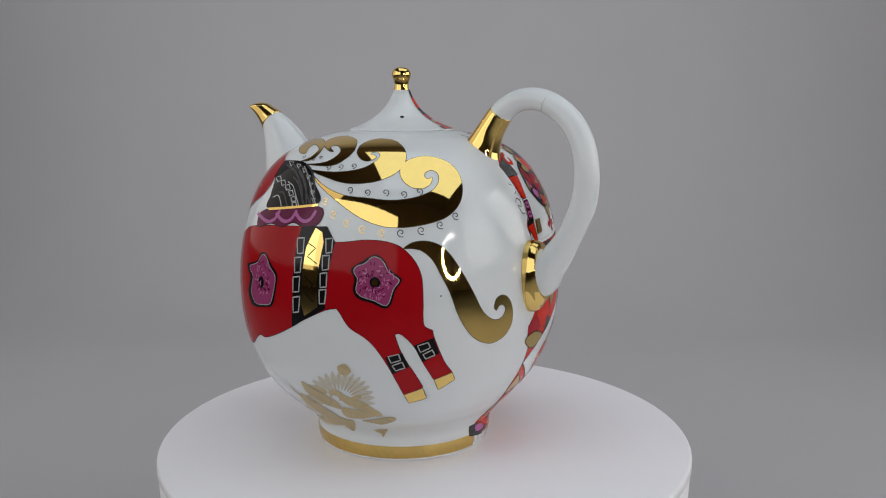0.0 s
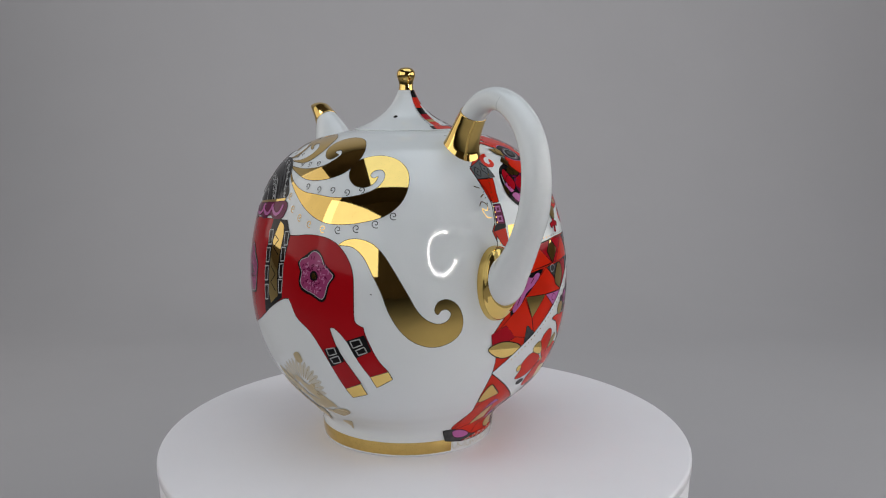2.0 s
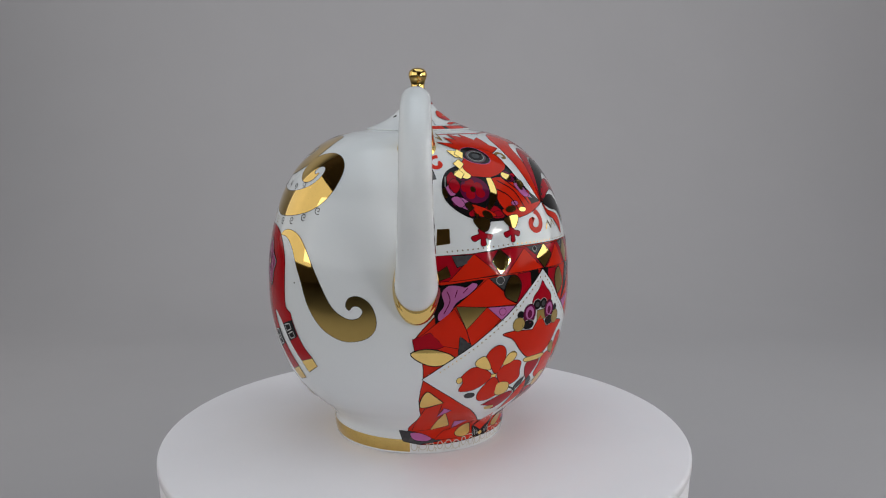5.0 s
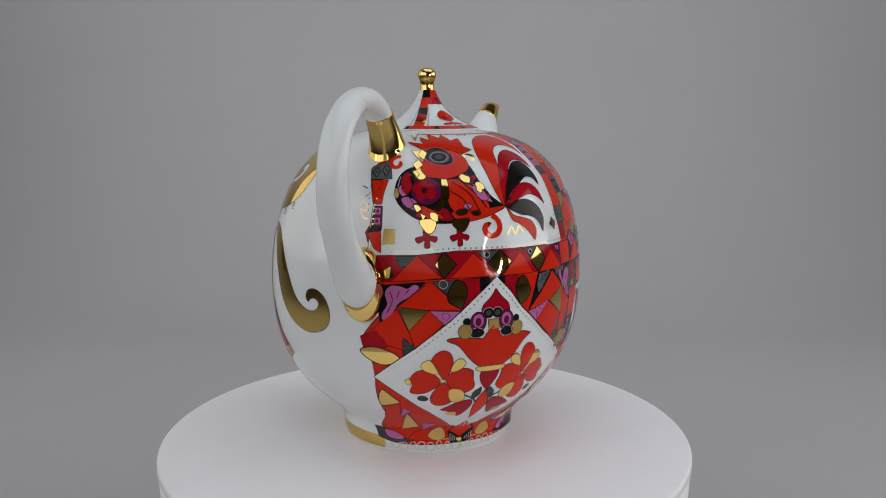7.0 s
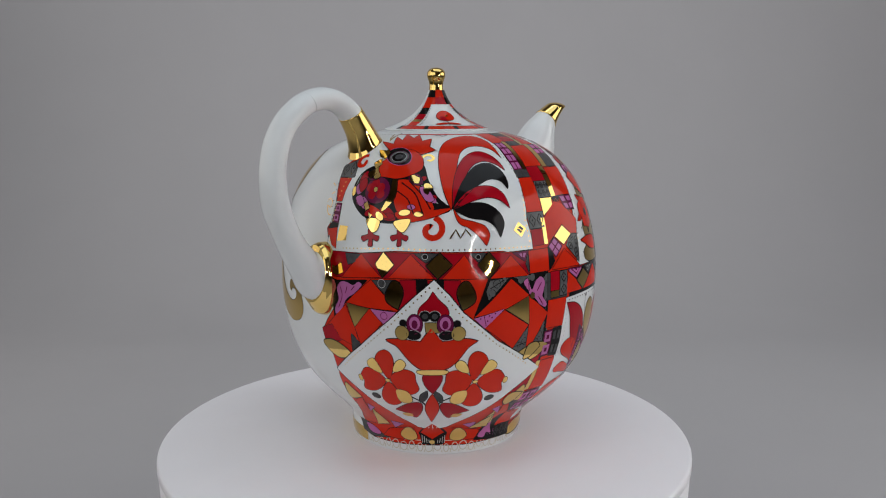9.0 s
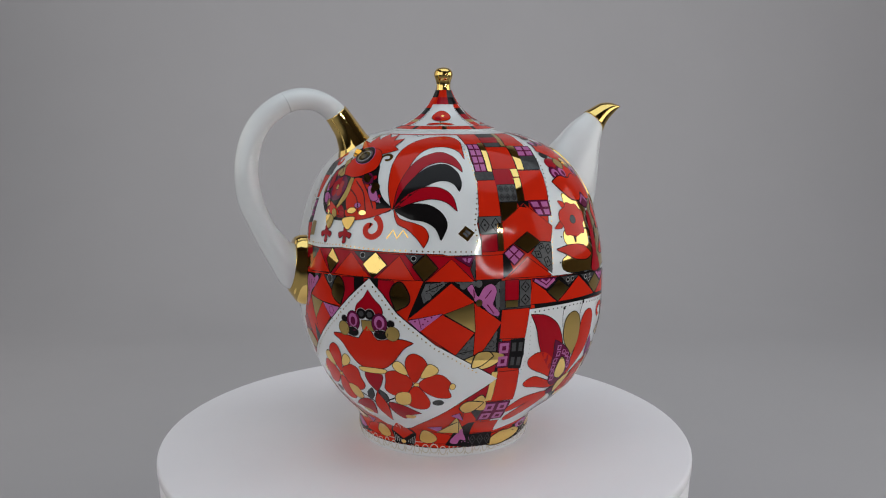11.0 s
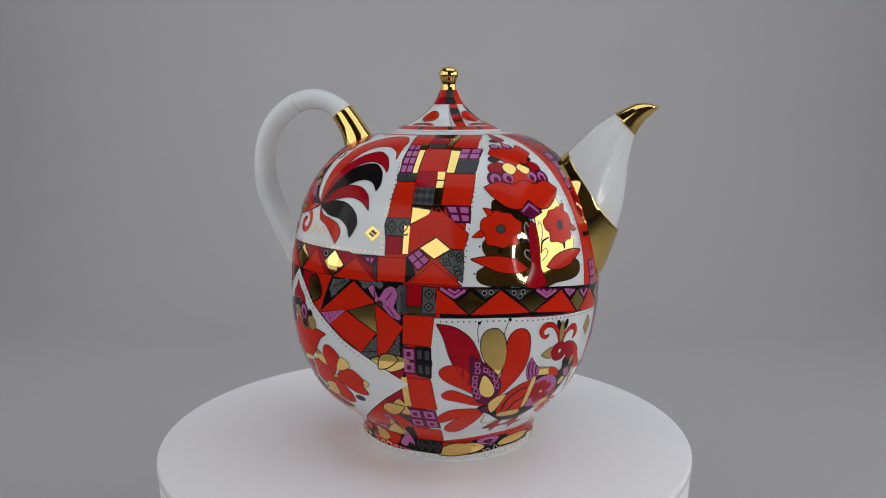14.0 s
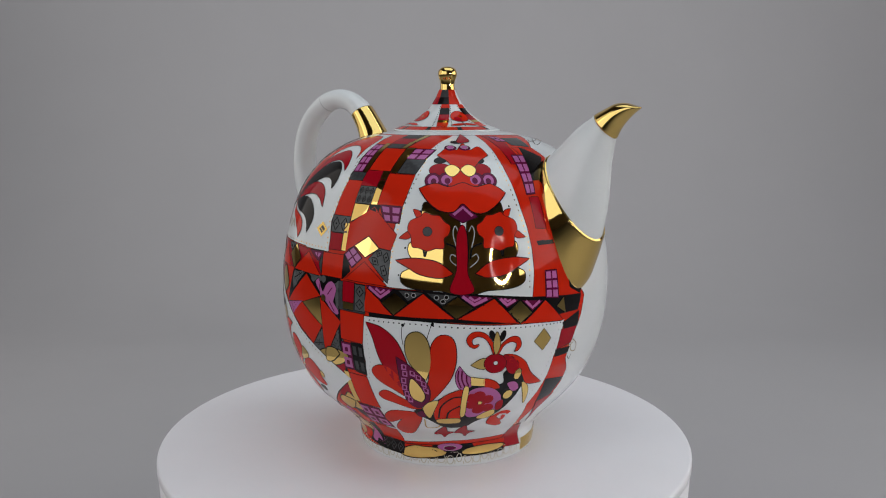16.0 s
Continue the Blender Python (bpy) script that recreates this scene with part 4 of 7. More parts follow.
    m.fill("gold", 3, [(1.4, 96.6), (3.4, 95.2), (4.3, 91.4), (2.6, 85.2), (2.6, 85.2), (-0.8, 87.7), (-1.4, 90.8), (-0.1, 94.7)], smooth=True, edge="black", rim=0.5, flip=12.7)
    m.fill("grey", 2, [(-16.3, 71.9), (-11.5, 67.2), (-16.6, 63.5)], edge="black")
    m.fill("deep", 2, [(-32.8, 70.6), (-26.5, 73.6), (-21.7, 67.5), (-31.6, 63.6)], edge="black")
    m.fill("gold", 3, [(-33.3, 64.2), (-27.2, 66.2), (-20.3, 64.2), (-17, 61.2), (-17, 61.2), (-24, 58.5), (-29.5, 60.1)], smooth=True, edge="black", rim=0.5, flip=12.7)
    m.fill("gold", 3, [(-27.3, 44), (-24.1, 41.3), (-20.2, 37), (-20.2, 37), (-29.3, 33.3), (-29.7, 38.5)], smooth=True, edge="black", rim=0.5, flip=12.7)
    m.fill("pink", 2, [(-19, 32.3), (-15.5, 30.3), (-21.6, 24.7)], edge="black", flip=12.7)
    m.fill("red", 1.5, [(-27.6, 32.2), (-20.4, 36.6), (-21.6, 24.7), (-14, 14.2), (-35, 11.4)], edge="black", flip=12.7)
    m.fill("gold", 3, [(-18, 28.2), (-13.5, 15.5), (-23.7, 12.6)], edge="black", flip=12.7)
    m.fill("pink", 2.2, [(-11, 18.9), (-3.4, 18.1), (-10.8, 12.7)], edge="black", flip=12.7)
    m.fill("grey", 1.6, [(-42.9, 11.8), (-35, 11.4), (-24.7, 7.5), (-16.5, 6.1), (-31.1, 4.9), (-40.7, 6.2)], edge="black", flip=12.7)
    m.fill("pink", 2.4, [(-35.9, 10.3), (-30, 10.3), (-23.2, 7.5), (-26.8, 6.3), (-33.9, 7.1)], smooth=True, edge="black", flip=12.7)
    m.fill("red", 2.2, [(-15.4, 11.3), (2.6, 15.7), (-6.3, 6.5), (-21, 6.7)], edge="black", flip=12.7)
    m.fill("gold", 3.2, [(-8, 9.2), (-2, 14.9), (1.2, 12.4), (2.3, 7.8), (-3.6, 6.7)], smooth=True, edge="black", flip=12.7)
    m.fill("black", 2.6, [(4.2, 11.1), (12.6, 21.8), (20.6, 11.3), (18.7, 5.3), (5.9, 5.2)], edge="black")
    m.fill("red", 3.4, [(12.4, 20.4), (19.2, 11.8), (12, 7.6), (4.9, 11.5)], edge="black")
    m.oval("gold", 4, 11.9, 6.2, 1.2, 0.9, 0, edge="black")
    m.line("light", 3.6, [(5.7, 9.8), (5.9, 5.8)], 0.3, flip=12.7)
    m.line("light", 3.6, [(7.1, 9), (7.3, 5.8)], 0.3, flip=12.7)
    m.line("light", 3.6, [(8.4, 8.1), (8.8, 5.9)], 0.3, flip=12.7)
    m.line("light", 3.6, [(9.9, 7.3), (10.2, 5.9)], 0.3, flip=12.7)
    m.fill("deep", 2, [(47.7, 62.2), (56.8, 63.7), (55.6, 56.1), (54.3, 52.7)], edge="black")
    m.fill("gold", 4, [(47.3, 61.3), (48.8, 65.9), (52.8, 66.4), (54.6, 64.3), (54.6, 64.3), (50.8, 60.6), (47.6, 59.6)], smooth=True, edge="black", rim=0.5)
    m.fill("deep", 2, [(47, 46.4), (54.8, 51.5), (54.4, 40.1), (46.6, 38)], edge="black")
    m.fill("gold", 4, [(44.2, 36.9), (47.2, 40.8), (54, 39.4), (54, 39.4), (50.3, 34), (46.8, 32.7)], smooth=True, edge="black", rim=0.5)
    m.fill("grey", 2.2, [(49.7, 32.9), (54.8, 38.6), (54, 24.8)], edge="black")
    m.fill("gold", 4, [(34.1, 13.6), (44.8, 23.8), (46.1, 12.7)], edge="black", rim=0.4)
    m.fill("black", 2.2, [(38.6, 5.9), (50.6, 21.5), (53.8, 21.6), (52.6, 4.8)], edge="black")
    m.fill("pink", 3, [(41.3, 7.4), (45, 11.8), (47.8, 16.1), (49.2, 12.2), (51, 7.9), (47.5, 8.4), (45.6, 6.3)], smooth=True, edge="black", rim=0.3)
    return m


def flower_diamond():
    m = Motif("flower_diamond", BODY, label="white diamond panel with red tulip and two flowers")
    m.fill("white", 4.2, [(14, 97.5), (7.4, 89.8), (-0.2, 80.2), (-11.9, 67.4), (-29.2, 51.4), (-18.2, 41.8), (-6.8, 30.8), (4.4, 16.6), (12.2, 14.3), (20.1, 17), (34.5, 30.8), (46.2, 43.1), (57.4, 52.9), (34.9, 70.6), (23, 83.9), (18.6, 91.3)], edge="black", rim=0.45)
    m.dots("gold", 5, [(13.2, 95.1), (7.4, 87.7), (0.2, 78.5), (-11.4, 66), (-23.7, 54.3)], 2.2, 0.33)
    m.dots("gold", 5, [(14.7, 95.1), (18.3, 89.3), (22.6, 82.3), (34.6, 69.2), (49.3, 56.8)], 2.2, 0.33)
    m.fill("red", 6, [(-1.6, 71.7), (2.6, 72.7), (2.6, 72.7), (9.8, 72), (9.8, 72), (13, 77.9), (13, 77.9), (16.5, 72.1), (16.5, 72.1), (23.5, 73.1), (27.8, 71.7), (27.8, 71.7), (24.7, 69.1), (21.2, 63.2), (17.6, 59.7), (13.7, 59.1), (9.6, 59.5), (5.8, 63.5), (2.2, 69.2)], smooth=True, edge="black", rim=0.4)
    m.fill("deep", 5.2, [(13.6, 92.8), (13.6, 92.8), (15.4, 89.6), (17.9, 86.3), (18.1, 83), (13.6, 82.1), (9.4, 82.9), (9.6, 86.2), (12.1, 89.5)], smooth=True, edge="black")
    m.oval("black", 6, 11.2, 82.8, 2.2, 2.2, 0, edge="light", flip=12.7)
    m.oval("grey", 7, 11.2, 82.8, 1.2, 1.2, 0, edge="black", flip=12.7)
    m.oval("wine", 6.4, 8, 79.3, 3.2, 4.2, 0, edge="black", flip=12.7)
    m.oval("pink", 7, 8, 79.8, 2.2, 2.8, 0, flip=12.7)
    m.oval("wine", 7.5, 8, 79.3, 1.2, 1.8, 0, flip=12.7)
    m.oval("black", 6.6, 7.6, 74.7, 3, 2, 0, edge="light", flip=12.7)
    m.oval("black", 6, 4.4, 79.5, 1.6, 1.6, 0, edge="light", flip=12.7)
    m.oval("gold", 6.8, 3.9, 75.4, 2.8, 3, 0, edge="black", flip=12.7)
    m.fill("gold", 5.8, [(11.2, 80.1), (16.3, 80.2), (16, 76), (11.5, 76)], edge="black")
    m.fill("gold", 7, [(8.8, 58.9), (17.8, 59.1), (17.2, 57.1), (9.7, 57)], smooth=True, edge="black")
    m.fill("deep", 6, [(10.5, 56.5), (16.3, 56.6), (15.9, 52.1), (13.4, 46.7), (13.4, 46.7), (10.7, 51.4)], smooth=True, edge="black")
    m.fill("red", 6, [(13.2, 46.7), (13.2, 46.7), (15.7, 37.2), (12.3, 23.3), (12.3, 23.3), (10.3, 37.1)], smooth=True, edge="black")
    m.fill("red", 6, [(-1.9, 53.3), (-4.6, 57.2), (-6.7, 60.9), (-5.5, 64.9), (-2.7, 67), (-0.4, 65.5), (0.3, 60.9)], smooth=True, edge="black", flip=12.7)
    m.fill("red", 6, [(-1.4, 54.1), (3.2, 58.6), (7.1, 57.6), (7.7, 53.3), (8.5, 48.8), (5.5, 45.8), (0.9, 47.7)], smooth=True, edge="black", flip=12.7)
    m.fill("red", 6, [(-2.6, 51.4), (0.8, 46.3), (1.3, 40.7), (-2.1, 37.5), (-5.9, 38.1), (-6.7, 43.5)], smooth=True, edge="black", flip=12.7)
    m.fill("red", 6, [(-3.5, 51.8), (-8.7, 45.4), (-14.6, 44.6), (-13.7, 49.5), (-14.8, 51.9), (-11.6, 56.7), (-7.5, 56.6)], smooth=True, edge="black", flip=12.7)
    m.oval("gold", 7, -2.7, 52.3, 1.1, 0.8, 0, edge="black", flip=12.7)
    m.fill("gold", 6.4, [(-4.5, 55.7), (-9.3, 57.5), (-10.1, 60.1), (-7.7, 62.3), (-6, 60.5)], smooth=True, edge="black", flip=12.7)
    m.fill("gold", 6.4, [(0, 57.3), (1.1, 61.8), (3.1, 63.4), (4.6, 61.5), (3.2, 58.6)], smooth=True, edge="black", flip=12.7)
    m.oval("gold", 6.4, -15.2, 50.7, 1.2, 1.6, 0, edge="black", flip=12.7)
    m.fill("gold", 6.2, [(0, 47.5), (4.4, 47), (5.7, 42.2), (3.6, 39.9), (0.5, 41.3)], smooth=True, edge="black", flip=12.7)
    m.oval("grey", 5.4, -10, 41.5, 2.2, 1.6, 0, edge="black", flip=12.7)
    m.line("black", 5.2, [(5.4, 44.4), (9.4, 41.2), (11.8, 36.3)], 0.7, smooth=True, flip=12.7)
    m.fill("grey", 5.6, [(8.8, 41.1), (8.8, 45.4), (11.4, 48.4), (11.4, 48.4), (11.3, 44.2)], smooth=True, edge="black", flip=12.7)
    m.fill("deep", 6, [(-2.9, 33.6), (-2.9, 33.6), (3.6, 39.5), (8.7, 40.6), (8.8, 35), (5.5, 27.9), (1.7, 31.7)], smooth=True, edge="black", flip=12.7)
    m.fill("gold", 6.4, [(-0.2, 31.2), (3.7, 31.6), (4.3, 28.8), (1.1, 28.7)], smooth=True, flip=12.7)
    return m


def tree_panel():
    m = Motif("tree_panel", BODY, label="white panel with a flowering tree in red and gold")
    m.fill("white", 1.3, [(99.4, 173), (90.5, 163.9), (85.3, 155), (83.2, 147.1), (82.1, 139.8), (80, 133.4), (78.2, 126.9), (77.7, 120.5), (76.6, 113.7), (75.1, 108.7), (74.9, 102.4), (74.7, 96.2), (86.3, 96), (98.1, 95.2), (109.9, 93.8), (122.2, 91.7), (123.1, 101.9), (122.9, 110.9), (122.1, 118.9), (120.7, 127), (119.8, 135.6), (118.8, 142.9), (118.2, 150), (117.7, 161.2), (116.7, 173)], edge="black", rim=0.3)
    m.dots("gold", 2, [(94.4, 169.3), (86.9, 155.1), (84.2, 144.1), (80.6, 131.7), (79.2, 122.8), (77.6, 111.5), (76.2, 98.2)], 2.2, 0.3)
    m.dots("gold", 2, [(118.1, 168.9), (116.7, 147.7), (118.3, 135.7), (119.8, 125.3), (121.8, 113.3), (121.1, 93.6)], 2.2, 0.3)
    m.oval("black", 2, 86.2, 126.6, 0.4, 0.4, 0)
    m.oval("black", 2, 81.7, 111.9, 0.4, 0.4, 0)
    m.oval("black", 2, 79.9, 101.2, 0.4, 0.4, 0)
    m.oval("black", 2, 116.2, 128.2, 0.4, 0.4, 0)
    m.fill("deep", 5.8, [(105.3, 174.4), (105.3, 174.4), (107.1, 170), (107.7, 164.4), (100.4, 163.9)], smooth=True, edge="black")
    m.oval("black", 5.5, 99.7, 163.9, 2, 1.3, 0, edge="grey", flip=100.1)
    m.oval("wine", 5.3, 96.5, 158.5, 2.2, 2.2, 0, edge="black", flip=100.1)
    m.oval("pink", 5.7, 96.5, 159, 1.3, 1.3, 0, edge="light", flip=100.1)
    m.fill("red", 5, [(90.4, 153.2), (90.4, 153.2), (96.1, 159.5), (99.6, 156.7), (103.5, 162.7), (105.7, 156.7), (111.2, 159.3), (113.7, 153), (113.7, 153), (108.9, 149.9), (105.7, 146.3), (101.2, 144), (97.6, 146.3), (94.6, 150.1)], smooth=True, edge="black")
    m.oval("black", 3.6, 92.2, 150.4, 2.6, 1.8, 20, edge="black", flip=100.1)
    m.oval("deep", 4, 92.4, 144.8, 4.4, 3.4, 0, edge="black", flip=100.1)
    m.fill("gold", 6, [(94.1, 145.4), (96.3, 147.5), (98.7, 146.6), (99.8, 144.6), (97.4, 141.8), (95.1, 142.6)], smooth=True, edge="black", flip=100.1)
    m.oval("wine", 4.4, 89.6, 139.8, 3, 3.4, 0, edge="black", flip=100.1)
    m.oval("pink", 5, 89.8, 139.8, 2.1, 2.4, 0, flip=100.1)
    m.oval("wine", 5.5, 90, 139.2, 1.1, 1.5, 0, flip=100.1)
    m.oval("wine", 4.6, 94.6, 140.2, 3, 3.2, 0, edge="black", flip=100.1)
    m.oval("pink", 5.2, 94.8, 140.2, 2.1, 2.3, 0, flip=100.1)
    m.oval("wine", 5.7, 95.1, 139.6, 1.1, 1.5, 0, flip=100.1)
    m.fill("red", 4.8, [(97.7, 144), (104.8, 143.9), (105.4, 135.9), (95.9, 136.1)], smooth=True, edge="black")
    m.fill("red", 6, [(85, 135.9), (85, 135.9), (90.5, 138.3), (95.7, 136.8), (100.6, 138.6), (105.1, 136.7), (110.8, 137.8), (115.7, 133.8), (115.7, 133.8), (112, 129.5), (107.2, 126.1), (103.2, 126.6), (100.1, 129.9), (96.9, 126.6), (92.5, 127.1), (88.5, 130.6)], smooth=True, edge="black", rim=0.4)
    m.fill("wine", 5.4, [(100.1, 130.1), (104.7, 124.5), (99.9, 122.2), (95.6, 125.3)], edge="black")
    m.line("pink", 6, [(97, 125.3), (100.1, 128.3), (103.1, 124.8)], 1)
    m.fill("gold", 3, [(87.3, 130.1), (91.9, 126.6), (96.9, 126.2), (98.9, 121.8), (98.6, 112.6), (98.8, 95.9), (93.1, 96.1), (85.4, 96.4), (81.2, 98.3), (80.9, 101.8), (83, 103.6), (85.2, 106), (83.1, 109.8), (83, 113.3), (84.9, 115.4), (86.5, 121)], smooth=True, edge="black", rim=0.4, flip=100.1)
    m.fill("red", 5, [(83, 122.4), (86.3, 124.4), (87.6, 126), (90.3, 125), (92.5, 124.8), (94, 122.6), (95.9, 120.8), (95.4, 117.7), (94, 116), (94, 112.5), (91.3, 112.2), (89, 111.2), (86.3, 112.2), (84.1, 112.7), (83.6, 116.4), (82.3, 119)], smooth=True, edge="black", flip=100.1)
    m.oval("grey", 6, 88.8, 118.6, 1.7, 1.7, 0, edge="black", flip=100.1)
    m.fill("red", 4.4, [(83.6, 127.2), (83.6, 127.2), (86, 126.4), (87, 123.3), (85.4, 123.2)], smooth=True, edge="black", flip=100.1)
    m.fill("red", 4.4, [(79.4, 115.5), (79.4, 115.5), (82.3, 118.3), (84.2, 117.8), (82.5, 115.5)], smooth=True, edge="black", flip=100.1)
    m.line("black", 4, [(87.7, 112.3), (88.2, 109), (88.8, 112.3)], 0.8, smooth=True, flip=100.1)
    m.fill("red", 5, [(78.8, 106.8), (78.8, 106.8), (85.2, 108), (92.2, 106.8), (96.7, 102.6), (96.7, 102.6), (93, 101), (87.1, 102), (82.9, 104.5)], smooth=True, edge="black", rim=0.4, flip=100.1)
    m.line("light", 5, [(97.8, 112.6), (96.8, 118), (97.5, 120.9), (98.5, 118.7)], 0.35, smooth=True, flip=100.1)
    m.line("light", 5, [(98.4, 105), (96, 107.8), (96.4, 110), (97.8, 109.1)], 0.35, smooth=True, flip=100.1)
    m.line("black", 4.6, [(94.7, 114.2), (97.5, 112.6), (98.4, 108.2)], 0.7, smooth=True, flip=100.1)
    m.fill("deep", 6, [(99.7, 121.3), (100.9, 118), (101.1, 110.3), (101, 102.7), (102.7, 95.6), (96, 95.6), (97.8, 103.9), (97.8, 112.6), (98.2, 118)], smooth=True, edge="black")
    return m


def spout_strip():
    m = Motif("spout_strip", BODY, label="strip of red, pink and black patches beside the spout", split=True)
    m.fill("deep", 1.5, [(121.5, 173), (133.9, 171), (129.7, 158.6), (130.4, 147.7), (123.8, 147.4), (123.2, 157.5)], edge="black")
    m.grid("wine", "pink", 2, [(125.5, 171), (132.2, 169), (134.2, 163.9), (127, 164.4)], 2, 2, 0.12)
    m.fill("grey", 2, [(133.8, 167.9), (150.1, 167.1), (146, 157.7), (133.7, 160.4)], edge="black")
    m.fill("red", 1.5, [(131.7, 158.5), (145, 156.3), (143.2, 148.6), (133.3, 149.2)], edge="black")
    m.grid("wine", "pink", 2, [(126.7, 152.8), (134.4, 152.4), (129.4, 132.6), (125.1, 132.5)], 2, 4, 0.12)
    m.fill("black", 2, [(136.8, 158.2), (147.3, 150.1), (134.3, 138.5), (130.3, 138.8)], edge="black")
    m.fill("deep", 1.5, [(125.9, 131.3), (130.6, 131), (130.9, 117.9), (126, 118.5)], edge="black")
    m.fill("black", 2, [(125.6, 113.2), (133.4, 112.7), (133.8, 111.5), (126, 111.8)], edge="black")
    m.grid("wine", "pink", 2.4, [(128, 101.1), (133.6, 100.7), (134.3, 89), (128, 90.2)], 2, 3, 0.12)
    m.fill("black", 2, [(140, 99.6), (148.7, 92.6), (147.9, 88.4), (141, 92.3)], edge="black")
    m.line("ochre", 1.5, [(145.1, 68.8), (148.2, 66.1), (148.4, 62.8), (145.6, 63.2), (144.3, 66.4), (146, 67.4)], 0.35, smooth=True)
    m.line("ochre", 1.5, [(142, 66.7), (144.4, 66.2)], 0.35)
    m.line("grey", 1.5, [(143.3, 61.5), (145.3, 59.5), (146.1, 61.4)], 0.35, smooth=True)
    m.line("grey", 1.5, [(142.9, 70), (144.7, 71.5)], 0.35)
    m.line("grey", 1.5, [(-177.3, 167), (-195.7, 163.3), (-203.7, 159), (-187.4, 161.3), (-174.1, 164.3), (-202.5, 162.4), (-200.1, 164.9)], 0.3, smooth=True)
    return m


def upper_zigzag_band():
    m = Motif("upper_zigzag_band", BODY, label="band of triangles and diamonds above the bird", split=True)
    m.fill("black", 1, [(68.5, 95.4), (86.4, 95.4), (99.6, 94.6), (113.5, 92.7), (139.2, 88.9), (148.4, 87.8), (146.7, 81.6), (139.6, 82.1), (122, 82.5), (109.8, 82.6), (96.4, 83.8), (82.8, 83.9), (69.4, 83.6)], edge="black")
    m.fill("wine", 1.6, [(67.9, 95.8), (78.1, 95.3), (73.7, 90.8)], edge="black")
    m.line("pink", 2, [(69.3, 95.2), (73.7, 91.8), (77, 94.7)], 1.2)
    m.line("pink", 2.1, [(71.8, 95.1), (73.7, 93.6), (75.2, 94.9)], 0.9)
    m.fill("grey", 1.6, [(80.1, 95.2), (87.9, 94.9), (83.1, 91.3)], edge="black")
    m.fill("grey", 1.6, [(89, 94.9), (97.9, 94.1), (93.8, 90)], edge="black")
    m.oval("black", 2, 82.8, 93.6, 0.75, 0.75, 0, edge="light")
    m.oval("black", 2, 84.9, 93.8, 0.75, 0.75, 0, edge="light")
    m.oval("black", 2, 91.9, 93.3, 0.75, 0.75, 0, edge="light")
    m.oval("black", 2, 93.8, 91.9, 0.75, 0.75, 0, edge="light")
    m.oval("black", 2, 94.8, 93.5, 0.75, 0.75, 0, edge="light")
    m.fill("wine", 1.6, [(98.2, 94.8), (108.5, 92.9), (102.9, 89.7)], edge="black")
    m.line("pink", 2, [(99.4, 93.9), (102.9, 90.6), (106.7, 92.8)], 1.2)
    m.line("pink", 2.1, [(101.4, 93.6), (103, 92.1), (104.8, 93.2)], 0.9)
    m.fill("wine", 1.6, [(109.8, 93), (116.9, 91.2), (113, 88.5)], edge="black")
    m.line("pink", 2, [(110.8, 92.4), (113, 89.7), (115.8, 91.3)], 1.2)
    m.line("pink", 2.1, [(112.1, 92.3), (113.2, 91.2), (114.3, 91.7)], 0.8)
    m.fill("wine", 1.6, [(118.3, 90.8), (126.8, 89.4), (122.2, 86.1)], edge="black")
    m.line("pink", 2, [(119.6, 90.4), (122.2, 87.3), (125.3, 89.5)], 1.1)
    m.fill("red", 2.4, [(67.1, 85.2), (68.4, 94.7), (73.5, 90.2), (78.1, 85.1)], edge="black")
    m.fill("red", 2.4, [(78.5, 85), (87.9, 94.5), (97, 85.1), (87.9, 85.1)], edge="black")
    m.fill("red", 2.4, [(98.1, 85), (108.9, 92.5), (116.7, 81.9), (107.2, 83.7)], edge="black")
    m.fill("red", 2.4, [(118.7, 81.5), (127.7, 89.3), (137.4, 79)], edge="black")
    m.fill("gold", 3, [(78.7, 94.1), (83, 90.3), (78.3, 85.4), (74.2, 89.7)], edge="black", rim=0.6)
    m.fill("gold", 3, [(98.1, 93.6), (102.6, 89.2), (97.7, 85.2), (93.6, 89.8)], edge="black", rim=0.6)
    m.fill("gold", 3, [(117.5, 90.8), (122, 85.4), (117.7, 81.9), (113.5, 87)], edge="black", rim=0.6)
    m.fill("gold", 3, [(137.1, 88.7), (138.5, 82), (133.5, 85.7)], edge="black", rim=0.4)
    return m


